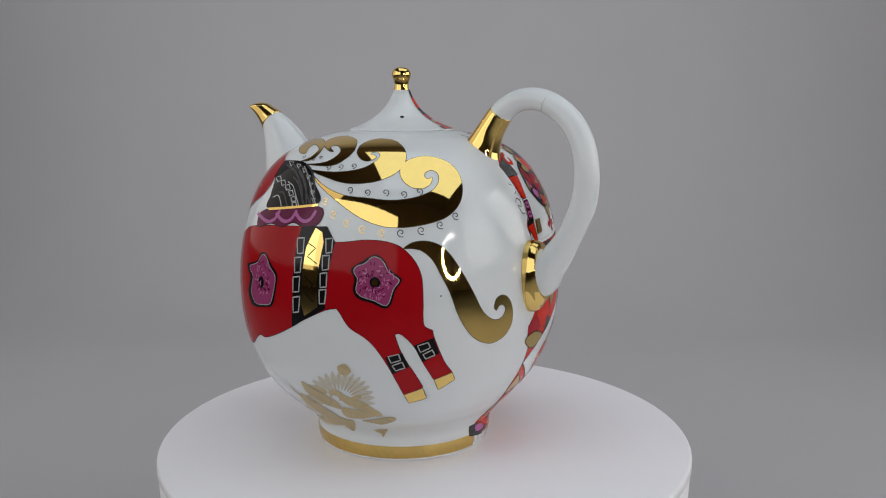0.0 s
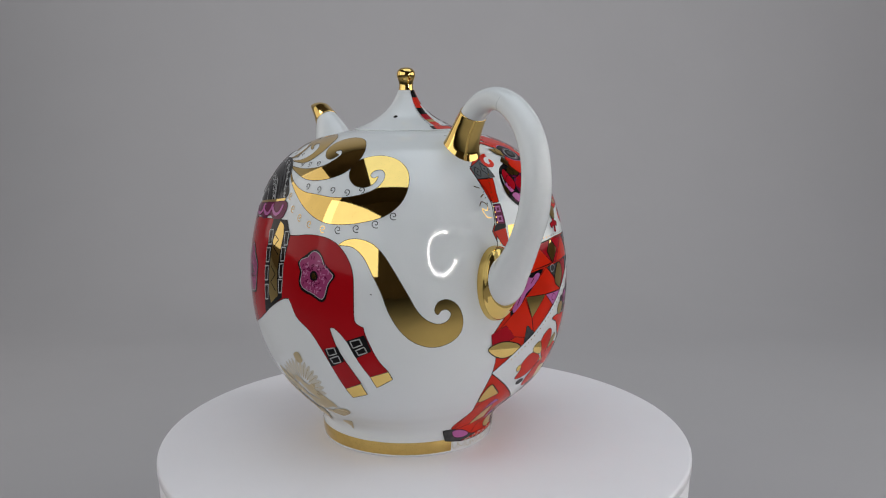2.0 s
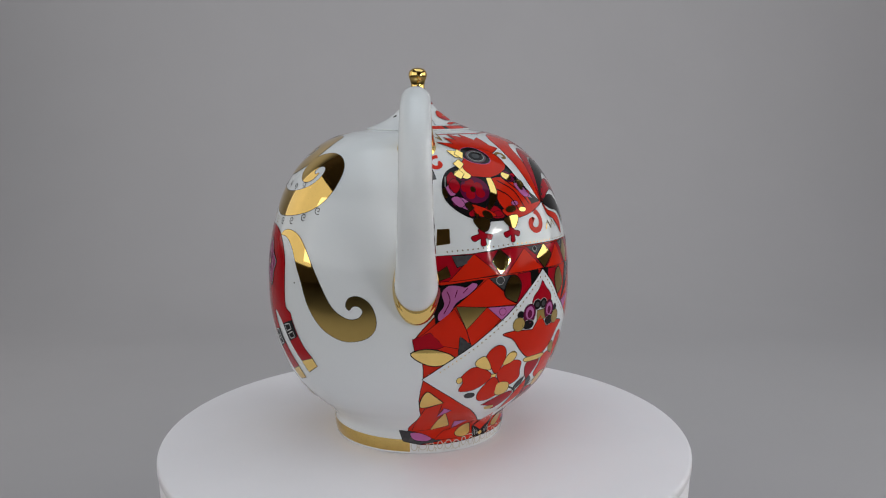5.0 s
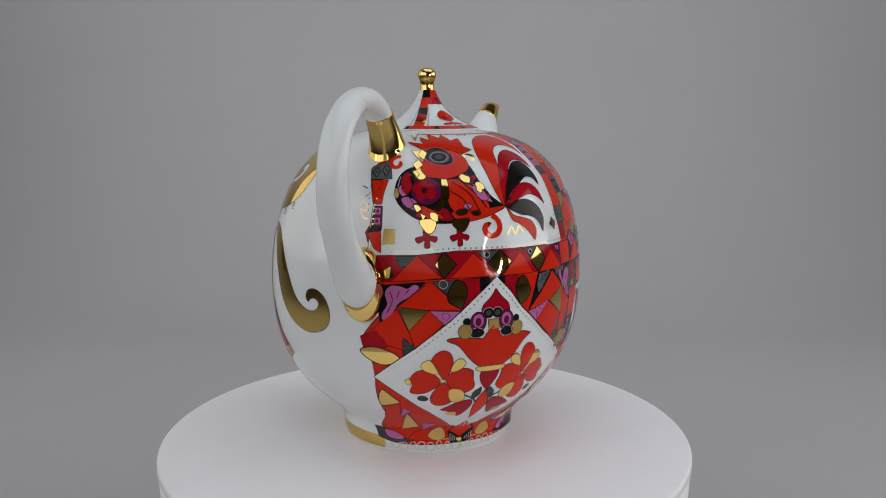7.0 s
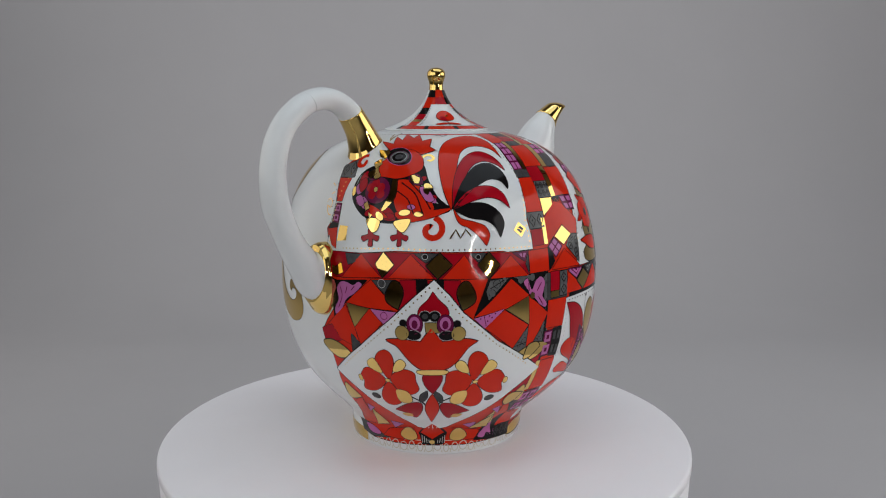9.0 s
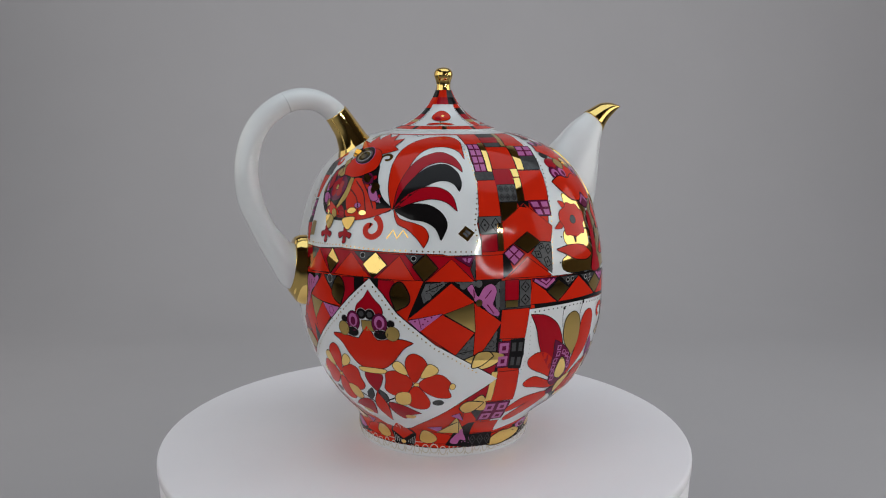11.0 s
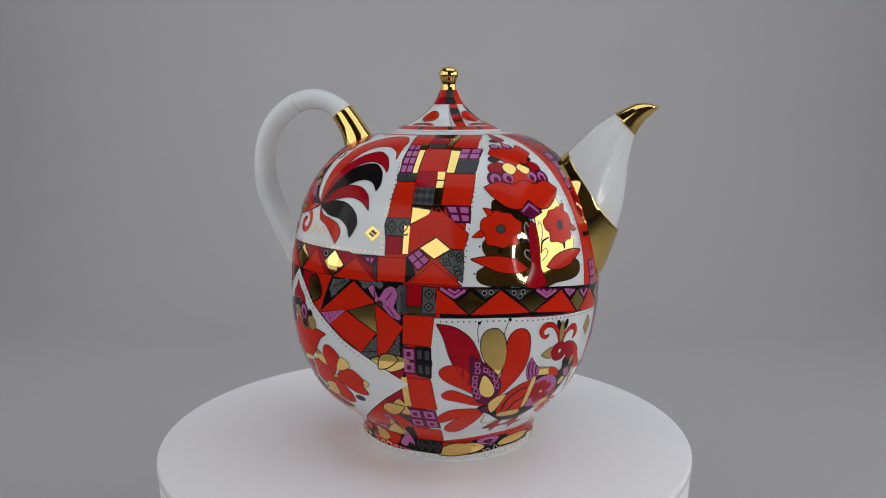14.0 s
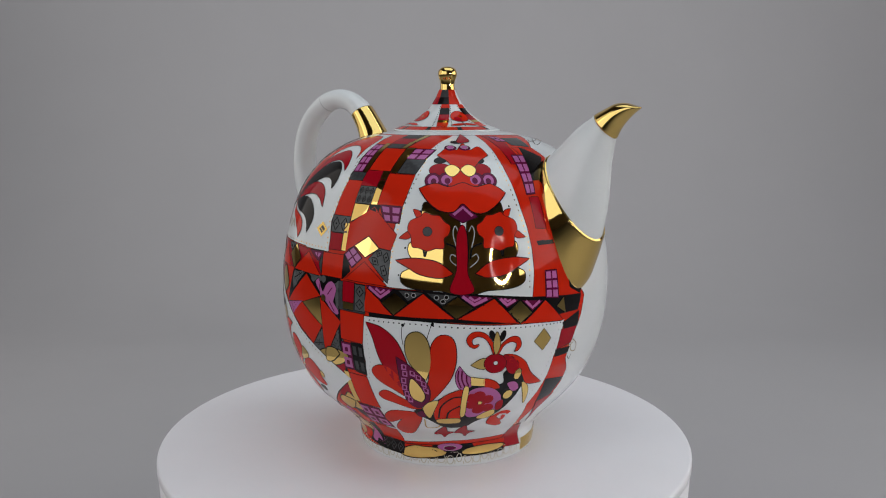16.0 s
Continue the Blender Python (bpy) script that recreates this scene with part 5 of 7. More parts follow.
def bird_panel():
    m = Motif("bird_panel", BODY, label="white panel with a crested red and gold bird")
    m.fill("white", 1.5, [(66.7, 83.1), (77.2, 83.4), (86.4, 83.6), (96.4, 83.1), (104.6, 82.3), (113.6, 81.5), (124.6, 80.5), (138, 79.1), (136.4, 71.1), (134.2, 63.6), (133.2, 55.8), (130.8, 48.2), (127.5, 40.7), (129.7, 24), (132.7, 14.1), (117.4, 14.7), (97.8, 14.3), (81.5, 12.3), (63.1, 10.3), (62.5, 23.2), (63.2, 35.5), (63.3, 45), (65.4, 54.7), (66.5, 63.7), (65.6, 71), (65.7, 77)], edge="black", rim=0.3)
    m.dots("black", 2.5, [(68.5, 81.8), (86.4, 82.4), (104.6, 81.2), (136.3, 78.3)], 2.3, 0.33)
    m.dots("light", 2.5, [(135.2, 76.4), (131.9, 62.1), (125.7, 45.1)], 2, 0.25)
    m.dots("light", 2.5, [(67.9, 78.6), (68.5, 64.1), (65.1, 49.3)], 2, 0.25)
    m.fill("deep", 4, [(68, 80.8), (68, 80.8), (73.7, 79.6), (78.4, 75.6), (81.1, 69.7), (83.1, 62.3), (85.4, 52.6), (80.4, 52.5), (75.5, 59.2), (72.3, 66.7), (70.3, 75.1)], smooth=True, edge="black", rim=0.35)
    m.fill("gold", 4.4, [(82, 71), (82.3, 75.8), (84, 78.6), (86.8, 79.1), (89, 76.2), (89.9, 71), (89.8, 64.8), (88.3, 58.8), (88.3, 58.8), (85.6, 62.4), (83.2, 66.1)], smooth=True, edge="black", rim=0.35)
    m.fill("red", 4, [(89.9, 69.8), (90.5, 74.6), (92.5, 78), (95.4, 78.3), (97.3, 75.3), (97.7, 68), (96.3, 60.5), (93.1, 53.8), (89.1, 48), (87.9, 52.6), (89.3, 59.6)], smooth=True, edge="black", rim=0.35)
    m.fill("wine", 5, [(78.7, 68), (78.7, 68), (83, 64.8), (86.8, 60.4), (89.4, 54), (88.4, 47), (84.9, 43.7), (81.1, 46.9), (79.6, 55.4)], smooth=True, edge="black")
    m.fill("pink", 6, [(80.4, 65.2), (82.1, 65), (82, 62.6), (80.3, 62.7)])
    m.fill("wine", 6.6, [(80.8, 64.7), (81.7, 64.6), (81.7, 63.2), (80.8, 63.3)])
    m.fill("pink", 6, [(80.6, 62.3), (82.3, 62.1), (82.2, 59.6), (80.4, 59.7)])
    m.fill("wine", 6.6, [(80.9, 61.7), (81.9, 61.7), (81.8, 60.3), (80.9, 60.3)])
    m.fill("pink", 6, [(79.9, 58.9), (81.7, 58.8), (81.5, 56.1), (79.7, 56.2)])
    m.fill("wine", 6.6, [(80.3, 58.4), (81.2, 58.3), (81.2, 56.9), (80.2, 56.9)])
    m.fill("pink", 6, [(79.9, 55.7), (81.7, 55.5), (81.5, 52.7), (79.7, 52.9)])
    m.fill("wine", 6.6, [(80.3, 55.1), (81.2, 55), (81.1, 53.5), (80.2, 53.6)])
    m.fill("pink", 6, [(80.5, 52.6), (82.3, 52.5), (82.1, 49.5), (80.3, 49.6)])
    m.fill("wine", 6.6, [(80.9, 52), (81.8, 51.9), (81.8, 50.3), (80.8, 50.4)])
    m.fill("pink", 6, [(81.5, 49.8), (83.3, 49.7), (83.1, 46.6), (81.3, 46.7)])
    m.fill("wine", 6.6, [(81.9, 49.2), (82.8, 49.1), (82.7, 47.5), (81.8, 47.5)])
    m.fill("pink", 6, [(83.1, 62.8), (84.8, 62.1), (84.8, 59.7), (83, 60.5)])
    m.fill("wine", 6.6, [(83.5, 62.3), (84.4, 62), (84.4, 60.7), (83.4, 61.1)])
    m.fill("pink", 6, [(85, 61.1), (86.8, 60.3), (86.7, 57.9), (85, 58.7)])
    m.fill("wine", 6.6, [(85.4, 60.6), (86.4, 60.2), (86.4, 58.9), (85.4, 59.3)])
    m.fill("pink", 6, [(86.7, 58.4), (88.4, 57.6), (88.4, 55.1), (86.6, 56)])
    m.fill("wine", 6.6, [(87.1, 57.9), (88, 57.5), (88, 56.1), (87.1, 56.5)])
    m.fill("pink", 6, [(87.2, 55.3), (89, 54.4), (89, 51.8), (87.2, 52.7)])
    m.fill("wine", 6.6, [(87.6, 54.7), (88.6, 54.3), (88.6, 52.9), (87.6, 53.3)])
    m.fill("gold", 7, [(83.4, 58.8), (85.8, 56.1), (87.6, 51.1), (86.3, 47.7), (83.4, 49), (82.4, 53.1)], smooth=True, edge="black", rim=0.4)
    m.line("grey", 3, [(81.2, 81.4), (80.9, 77.7), (81.3, 73.5)], 0.3, smooth=True)
    m.oval("black", 3, 81.4, 81.6, 0.7, 0.7, 0)
    m.line("grey", 3, [(90.3, 82.3), (89.3, 78.2), (88.7, 74.6)], 0.3, smooth=True)
    m.oval("black", 3, 90.7, 82.7, 0.7, 0.7, 0)
    m.fill("red", 3.6, [(67.1, 32.6), (71.7, 38.4), (78.5, 40.3), (84, 39.7), (77.8, 35.1), (68.6, 28.6)], smooth=True, edge="black")
    m.fill("red", 3.4, [(70, 23.5), (74.7, 31.7), (80.5, 37.5), (85.2, 38.3), (83.1, 30.2), (77.9, 20.5), (71.8, 19.1)], smooth=True, edge="black")
    m.fill("red", 3.7, [(68.7, 60.2), (71.9, 63.1), (76.3, 62.2), (80.2, 56.9), (82.3, 48.7), (76.9, 51.9), (70.5, 56)], smooth=True, edge="black")
    m.fill("red", 3.6, [(69.4, 48.5), (73, 51), (78.1, 48.6), (85.9, 44), (82.3, 42.7), (75.6, 44.7), (70.8, 46)], smooth=True, edge="black")
    m.fill("black", 4, [(82.9, 40.9), (87.6, 44.2), (91.9, 48.8), (95.9, 52.7), (99, 54.4), (102.9, 56.4), (109.9, 55.6), (113.5, 56.8), (113.1, 61), (115.1, 62.5), (119.1, 60.3), (121.1, 55.5), (120.2, 51.7), (118.1, 46.9), (113.3, 40.2), (106.1, 35.4), (102, 30.7), (94.7, 30), (88.5, 35.9)], smooth=True, edge="black")
    m.fill("red", 5, [(90.6, 36.9), (90.8, 44.7), (93.5, 50.4), (97.4, 53.6), (100.3, 54.3), (100.3, 48.2), (99.7, 42.3), (99.4, 37), (94.2, 35.7)], smooth=True, edge="black")
    m.line("black", 6, [(91.9, 38.1), (93, 45.5), (96.8, 50.4), (100.1, 51)], 0.7, smooth=True)
    m.line("black", 6, [(94.7, 36.9), (95.8, 42.5), (99.3, 46)], 0.7, smooth=True)
    m.fill("gold", 6, [(86.6, 44.2), (89, 47.6), (91.9, 48.5), (90.8, 44.1), (88.7, 37.9), (87, 40.6)], smooth=True, edge="black")
    m.fill("wine", 4.6, [(83.8, 40.2), (86.9, 42.2), (87.6, 38.9), (85.1, 37.7)], smooth=True, edge="black")
    m.fill("pink", 5.2, [(102, 53.4), (104.7, 55.3), (109.1, 54.9), (112.7, 51.4), (113.8, 46.2), (112, 41.5), (107.2, 39.4), (102.2, 39.1), (101.3, 45.2), (101.9, 50.1)], smooth=True, edge="black")
    m.oval("deep", 6, 105.6, 51.3, 2.5, 2.3, 0)
    m.oval("deep", 6, 108.6, 49, 2.5, 2.3, 0)
    m.oval("deep", 6, 109.1, 44.2, 2.5, 2.3, 0)
    m.oval("deep", 6, 105.9, 43.3, 2.5, 2.3, 0)
    m.oval("deep", 6, 103.3, 46.5, 2.5, 2.3, 0)
    m.oval("deep", 6, 103.4, 50.3, 2.5, 2.3, 0)
    m.oval("deep", 6.2, 106.1, 47.4, 2.4, 2.3, 0)
    m.oval("gold", 7, 106.1, 47.4, 0.8, 0.75, 0, edge="black")
    m.fill("gold", 6.4, [(100.5, 55.8), (101.9, 55.3), (101.5, 48.1), (101.2, 40.4), (99.8, 39.9), (99.8, 48.3)], smooth=True, edge="black")
    m.fill("gold", 6.2, [(91.5, 36.9), (99.2, 38), (99.4, 34.7), (92.4, 34)], smooth=True, edge="black")
    m.fill("gold", 6.2, [(105.7, 38.3), (108.7, 41.4), (111.8, 42.4), (112.2, 39.5), (108.8, 37.2)], smooth=True, edge="black")
    m.fill("pink", 4.6, [(98.8, 65.6), (98.8, 65.6), (97.7, 62.1), (98, 57.6), (99.6, 54.8), (102.6, 56.3), (102.7, 59.6), (100.7, 62.1)], smooth=True, edge="black")
    m.line("wine", 5.4, [(98.5, 63.7), (98.4, 59.8), (99.4, 55.6)], 0.6, smooth=True)
    m.line("wine", 5.4, [(99.6, 63.7), (99.6, 59.7), (100.7, 55.8)], 0.6, smooth=True)
    m.line("wine", 5.4, [(101, 61.7), (101.1, 59), (101.8, 56.4)], 0.6, smooth=True)
    m.fill("gold", 5, [(102.4, 60.6), (106.8, 59.4), (107, 56), (102.6, 56.7)], edge="black")
    m.fill("red", 4.8, [(106.8, 59.4), (110.3, 57.9), (112.3, 54.6), (110.1, 54.3), (107, 55.9)], smooth=True, edge="black")
    m.oval("gold", 6, 115.9, 50.2, 2.0, 2.2, -35, edge="black")
    m.oval("gold", 6, 118.3, 59.9, 1.5, 2.5, -12, edge="black")
    m.fill("pink", 5.4, [(114.9, 56), (118, 56.2), (119.7, 52.8), (117.5, 51.7)], smooth=True, edge="black")
    m.fill("deep", 5.4, [(112.2, 46.1), (114.4, 47.6), (114.8, 43.1), (112.7, 42.1)], smooth=True, edge="black")
    m.fill("gold", 4.6, [(120.9, 55.3), (123.6, 52.9), (124.9, 48.4), (124.6, 42.8), (122.2, 50)], smooth=True, edge="black")
    m.fill("deep", 5, [(106.3, 66.2), (107, 68.9), (109.1, 70.1), (111.8, 69.3), (113.5, 66), (112.2, 62.7), (109.2, 62.1), (107.2, 63.6)], smooth=True, edge="black")
    m.oval("white", 6, 109.9, 66.3, 0.8, 0.8, 0, edge="black")
    m.fill("gold", 4.6, [(102.2, 66), (102.2, 66), (104.6, 68.1), (106.6, 68.4), (106.8, 64.4), (104.7, 64.3)], smooth=True, edge="black")
    m.fill("deep", 4.4, [(112.1, 69.1), (115.2, 68.2), (118.3, 64.3), (117.5, 60.6), (114.8, 61.2), (113.2, 65.3)], smooth=True, edge="black")
    m.fill("red", 4.2, [(112.5, 69.3), (116.2, 68.8), (120.6, 65.1), (124, 59), (130.3, 52.9), (130.3, 52.9), (122.9, 54.2), (119.8, 60), (117, 64.6), (114, 66.5)], smooth=True, edge="black")
    m.fill("red", 3.6, [(109.1, 70.1), (107.9, 74), (106.1, 77.1), (103.8, 77.9), (102.3, 76.6), (102.7, 74.5), (104.4, 74.6), (103.3, 73.2), (101.5, 74.3), (100.8, 77.1), (102.6, 79.6), (105.7, 79.3), (108.1, 76.3), (110.2, 70.4)], smooth=True, edge="black")
    m.fill("red", 3.6, [(110.6, 69.9), (112.3, 73.5), (114.8, 74.7), (116.7, 73.5), (116.4, 71.3), (116.1, 70.5), (117.3, 70.7), (118.4, 72.9), (117.3, 76), (114.7, 76.6), (111.9, 74.5), (109.8, 70.7)], smooth=True, edge="black")
    m.fill("gold", 4.6, [(109.8, 70), (108.9, 74.4), (109.9, 79.4), (111.1, 74.2)], smooth=True, edge="black")
    m.oval("black", 4, 108.5, 77.9, 1, 2.2, 20, edge="grey")
    m.oval("black", 4, 111.8, 77.5, 1, 2.2, -20, edge="grey")
    m.fill("gold", 3, [(127.5, 77.7), (131.2, 72.7), (127.7, 68.4), (123.5, 73.1)], edge="grey")
    m.fill("deep", 4, [(93.2, 29.7), (94.7, 29.7), (95.2, 25.4), (98.3, 24.7), (95.3, 21.8), (93.8, 18.4), (92.3, 21.6), (89, 21.9)], smooth=True, edge="black")
    m.fill("deep", 4, [(101.5, 30.8), (102.9, 30.7), (104, 26.2), (107.6, 24.8), (104.8, 22.5), (104, 19.2), (101.7, 22.9), (98.4, 24)], smooth=True, edge="black")
    m.curl("red", 3.4, 116.1, 35.9, 4.2, 2, 30, 400)
    m.fill("red", 3.4, [(111, 32.4), (112.5, 38.2), (118.6, 29.8), (116.4, 28.5)], smooth=True, edge="black")
    m.line("ochre", 3, [(86.3, 36.1), (86.4, 28.7), (91.1, 29.5), (92.9, 34.1)], 0.5, smooth=True)
    return m


def foot_patches():
    m = Motif("foot_patches", BODY, label="row of gold, pink and black patches above the foot", split=True)
    m.fill("black", 2, [(137.2, 77.8), (147.4, 80.7), (147.2, 74.6), (138.5, 75)], edge="black")
    m.fill("deep", 2, [(136.8, 75), (146.6, 74.4), (144, 67.5), (135.5, 66.8)], edge="black")
    m.fill("black", 2, [(134.8, 66.5), (143.8, 65.6), (143.1, 63.1), (135.1, 63.4)], edge="black")
    m.fill("black", 2, [(133.1, 52.9), (145.6, 50.2), (141.6, 41.6), (133.1, 40.1)], edge="black")
    m.fill("deep", 2, [(133.1, 40.1), (144.6, 42.1), (138.3, 33.2), (140.1, 20.9)], edge="black")
    m.fill("deep", 2, [(131.1, 20.5), (136.4, 21.8), (147.1, 4.7), (134.5, 6), (130, 11.2)], edge="black")
    m.fill("black", 1.5, [(60.9, 9.1), (84.6, 10.4), (104.7, 11.2), (131.2, 10.6), (132.2, 4.8), (105, 4.8), (84.2, 3.6), (66.4, 4.4)], edge="black")
    m.fill("red", 2, [(63.9, 9), (86.3, 10.5), (86.1, 7.7), (69.6, 6.5)], edge="black")
    m.fill("red", 2, [(109.7, 11.5), (131.9, 11.2), (132.1, 6.9), (112.1, 7.8)], edge="black")
    m.fill("gold", 3, [(65.6, 5.6), (75.6, 9.2), (87.1, 7.8), (89.5, 5.4), (78.9, 3.7), (68.7, 3.7)], smooth=True, edge="black", rim=0.5)
    m.fill("gold", 3, [(104.3, 6.1), (107.8, 8.4), (119.2, 9.2), (132, 7.7), (126.9, 5.9), (113.9, 5.4)], smooth=True, edge="black", rim=0.5)
    m.oval("pink", 3, 96.7, 9.7, 5.4, 2.2, 0, edge="black")
    m.oval("wine", 4, 96.7, 9.1, 2.6, 1.2, 0, edge="light")
    m.fill("gold", 3, [(69.5, 4.7), (75.2, 8.2), (87, 9), (94.5, 6.8), (89.9, 4.9), (77.5, 3.9)], smooth=True, edge="black", rim=0.5)
    return m


def red_horse():
    m = Motif("red_horse", BODY, label="scarlet horse with black harness and pink stars")
    m.fill("horse", 2, [(-165.2, 70.5), (-166.6, 80.8), (-167.8, 93.7), (-168.8, 104), (-159.6, 112.5), (-145.2, 115.8), (-130.2, 117.1), (-119.3, 118), (-119.3, 118), (-116.6, 112.9), (-109.4, 112.3), (-101, 113.7), (-96.1, 113.9), (-91.5, 113.2), (-87.5, 111), (-83.9, 106.3), (-81.8, 100.1), (-81.4, 91.2), (-81.4, 82.4), (-80.7, 79.7), (-78.4, 78.1), (-78.4, 78.1), (-77.8, 74.7), (-74.4, 64.5), (-70.9, 58.5), (-70.9, 58.5), (-77.2, 55.9), (-77.2, 55.9), (-80.9, 63.8), (-84, 71.5), (-87.7, 76.5), (-89.8, 76.9), (-89.8, 75), (-87.7, 67.7), (-83.5, 58.6), (-80.9, 52.5), (-80.9, 52.5), (-87.3, 48.4), (-87.3, 48.4), (-91.3, 59.9), (-95, 68.2), (-99, 74), (-105.1, 78.5), (-108.1, 83.6), (-109.6, 85.7), (-109.6, 85.7), (-114.3, 84.3), (-123, 79.2), (-129.9, 74.5), (-137.6, 69.9), (-144.5, 67), (-148.5, 67), (-157.2, 60.6), (-163.9, 62.6)], smooth=True, edge="black", rim=0.25)
    m.fill("gold", 3, [(-77.2, 55.9), (-71.1, 58.6), (-69.8, 55), (-75.4, 50.6)], edge="grey")
    m.fill("gold", 3, [(-87.3, 48.4), (-81, 51.9), (-79.4, 46.4), (-85.4, 43.7)], edge="grey")
    m.fill("black", 3, [(-93, 66.6), (-87.9, 68.7), (-85.9, 62.7), (-91, 59.4)], edge="black")
    m.fill("black", 3, [(-84, 71.9), (-78.2, 74.8), (-76.3, 68.2), (-81.4, 64.9)], edge="black")
    m.line("light", 4, [(-92.3, 67.1), (-89, 68.3), (-88.3, 65.7), (-91.4, 64.3)], 0.5, closed=True)
    m.line("light", 4, [(-91.1, 63.1), (-87.8, 64.8), (-87, 62.2), (-90, 60.8)], 0.5, closed=True)
    m.line("light", 4, [(-83, 71.9), (-79.8, 73.2), (-79, 70.9), (-82.1, 69.1)], 0.5, closed=True)
    m.line("light", 4, [(-81.3, 68.1), (-78.4, 69.9), (-77.5, 67.6), (-80.4, 66.1)], 0.5, closed=True)
    m.fill("black", 4, [(-102.6, 103.9), (-100.2, 105.7), (-97.9, 107.6), (-95.5, 108.3), (-93.2, 106.3), (-91.4, 102.7), (-88.2, 99.7), (-87.9, 97.9), (-89.7, 94.5), (-91.1, 88.9), (-93.2, 87.2), (-96.8, 89), (-101.6, 90.5), (-103.5, 93.7), (-103, 98.3), (-104.3, 101.6)], smooth=True)
    m.fill("magenta", 5, [(-102.3, 103.2), (-99.5, 104.6), (-97.3, 107), (-95.5, 107.2), (-93.5, 105.4), (-91.9, 101.8), (-89.1, 99.2), (-88.8, 97.9), (-90.5, 94.8), (-91.8, 89.8), (-93.2, 88.6), (-96.4, 90.3), (-100.6, 91.7), (-102.3, 94), (-101.8, 98.3), (-103.1, 101.2)], smooth=True, edge="light", rim=0.3)
    m.oval("black", 6, -96.1, 97.4, 2.2, 2.2, 0)
    m.oval("gold", 7, -96.1, 97.4, 1.2, 1.2, 0)
    m.line("wine", 6, [(-96.1, 93.9), (-95.6, 92.8)], 0.45)
    m.line("rose", 6, [(-100.3, 100.7), (-99.1, 100.6)], 0.45)
    m.line("wine", 6, [(-91.4, 97.9), (-90.7, 96.8)], 0.45)
    m.line("rose", 6, [(-95.6, 91.9), (-95.6, 90.5)], 0.45)
    m.line("wine", 6, [(-94.1, 102), (-94.6, 100.7)], 0.45)
    m.line("rose", 6, [(-92.8, 93.2), (-93.7, 92.6)], 0.45)
    m.line("wine", 6, [(-101.2, 98.9), (-101.8, 97.7)], 0.45)
    m.line("rose", 6, [(-91.7, 96.3), (-91.9, 95)], 0.45)
    m.line("wine", 6, [(-96.3, 95.6), (-97.1, 94.9)], 0.45)
    m.line("rose", 6, [(-100.2, 96.7), (-101.3, 96.2)], 0.45)
    m.line("wine", 6, [(-97.6, 105.4), (-97.4, 104.1)], 0.45)
    m.line("rose", 6, [(-94.4, 102.2), (-95.6, 101.9)], 0.45)
    m.line("wine", 6, [(-94.9, 100), (-94, 99.3)], 0.45)
    m.line("rose", 6, [(-94.9, 91.7), (-94.8, 90.3)], 0.45)
    m.line("wine", 6, [(-98.2, 100.7), (-98.2, 99.3)], 0.45)
    m.line("rose", 6, [(-98.5, 95.3), (-98.8, 94.2)], 0.45)
    m.line("wine", 6, [(-101, 101.6), (-101.6, 100.5)], 0.45)
    m.line("rose", 6, [(-90.3, 101), (-91.4, 101)], 0.45)
    m.line("wine", 6, [(-96.8, 100.5), (-97.7, 99.8)], 0.45)
    m.line("rose", 6, [(-90.2, 100.1), (-90.3, 98.8)], 0.45)
    m.line("wine", 6, [(-96.3, 101.4), (-97.2, 100.7)], 0.45)
    m.line("rose", 6, [(-99.6, 99.2), (-98.5, 99.1)], 0.45)
    m.line("wine", 6, [(-93.3, 103.1), (-92.5, 102.7)], 0.45)
    m.line("rose", 6, [(-95.6, 102.1), (-94.4, 101.6)], 0.45)
    m.line("wine", 6, [(-97, 91.7), (-98, 91.2)], 0.45)
    m.line("rose", 6, [(-93, 96.7), (-91.9, 96.5)], 0.45)
    m.line("wine", 6, [(-96.3, 102.1), (-97.4, 101.4)], 0.45)
    m.line("rose", 6, [(-91.4, 98.6), (-92.5, 98.5)], 0.45)
    m.line("wine", 6, [(-96.8, 95.6), (-97, 94.2)], 0.45)
    m.line("rose", 6, [(-93.9, 97.8), (-93.5, 96.6)], 0.45)
    m.line("wine", 6, [(-98.5, 99.6), (-97.3, 99.4)], 0.45)
    m.line("rose", 6, [(-93.5, 100.4), (-94.6, 100.4)], 0.45)
    m.line("wine", 6, [(-93.3, 101.1), (-93.2, 99.8)], 0.45)
    m.line("rose", 6, [(-101, 98.7), (-101.1, 97.3)], 0.45)
    m.line("wine", 6, [(-100.2, 99.6), (-101.3, 99.3)], 0.45)
    m.line("rose", 6, [(-99.6, 98.1), (-100.4, 97.1)], 0.45)
    m.line("wine", 6, [(-95.4, 94.4), (-96.4, 94.2)], 0.45)
    m.line("rose", 6, [(-101.1, 98), (-100.1, 98.1)], 0.45)
    m.line("wine", 6, [(-100.2, 94.9), (-99, 94.7)], 0.45)
    m.line("rose", 6, [(-100.1, 101), (-98.9, 100.8)], 0.45)
    m.line("wine", 6, [(-98.4, 101.1), (-98.9, 99.9)], 0.45)
    m.line("rose", 6, [(-98.9, 92.8), (-99.6, 91.8)], 0.45)
    m.line("wine", 6, [(-93.9, 98), (-94.4, 96.9)], 0.45)
    m.line("rose", 6, [(-93.2, 99.3), (-93, 98)], 0.45)
    m.line("wine", 6, [(-99.1, 100.3), (-98.7, 99.1)], 0.45)
    m.line("rose", 6, [(-97.3, 94.2), (-97.5, 92.8)], 0.45)
    m.line("wine", 6, [(-96.8, 94), (-97.5, 93.1)], 0.45)
    m.line("rose", 6, [(-91.9, 97.7), (-92.6, 96.4)], 0.45)
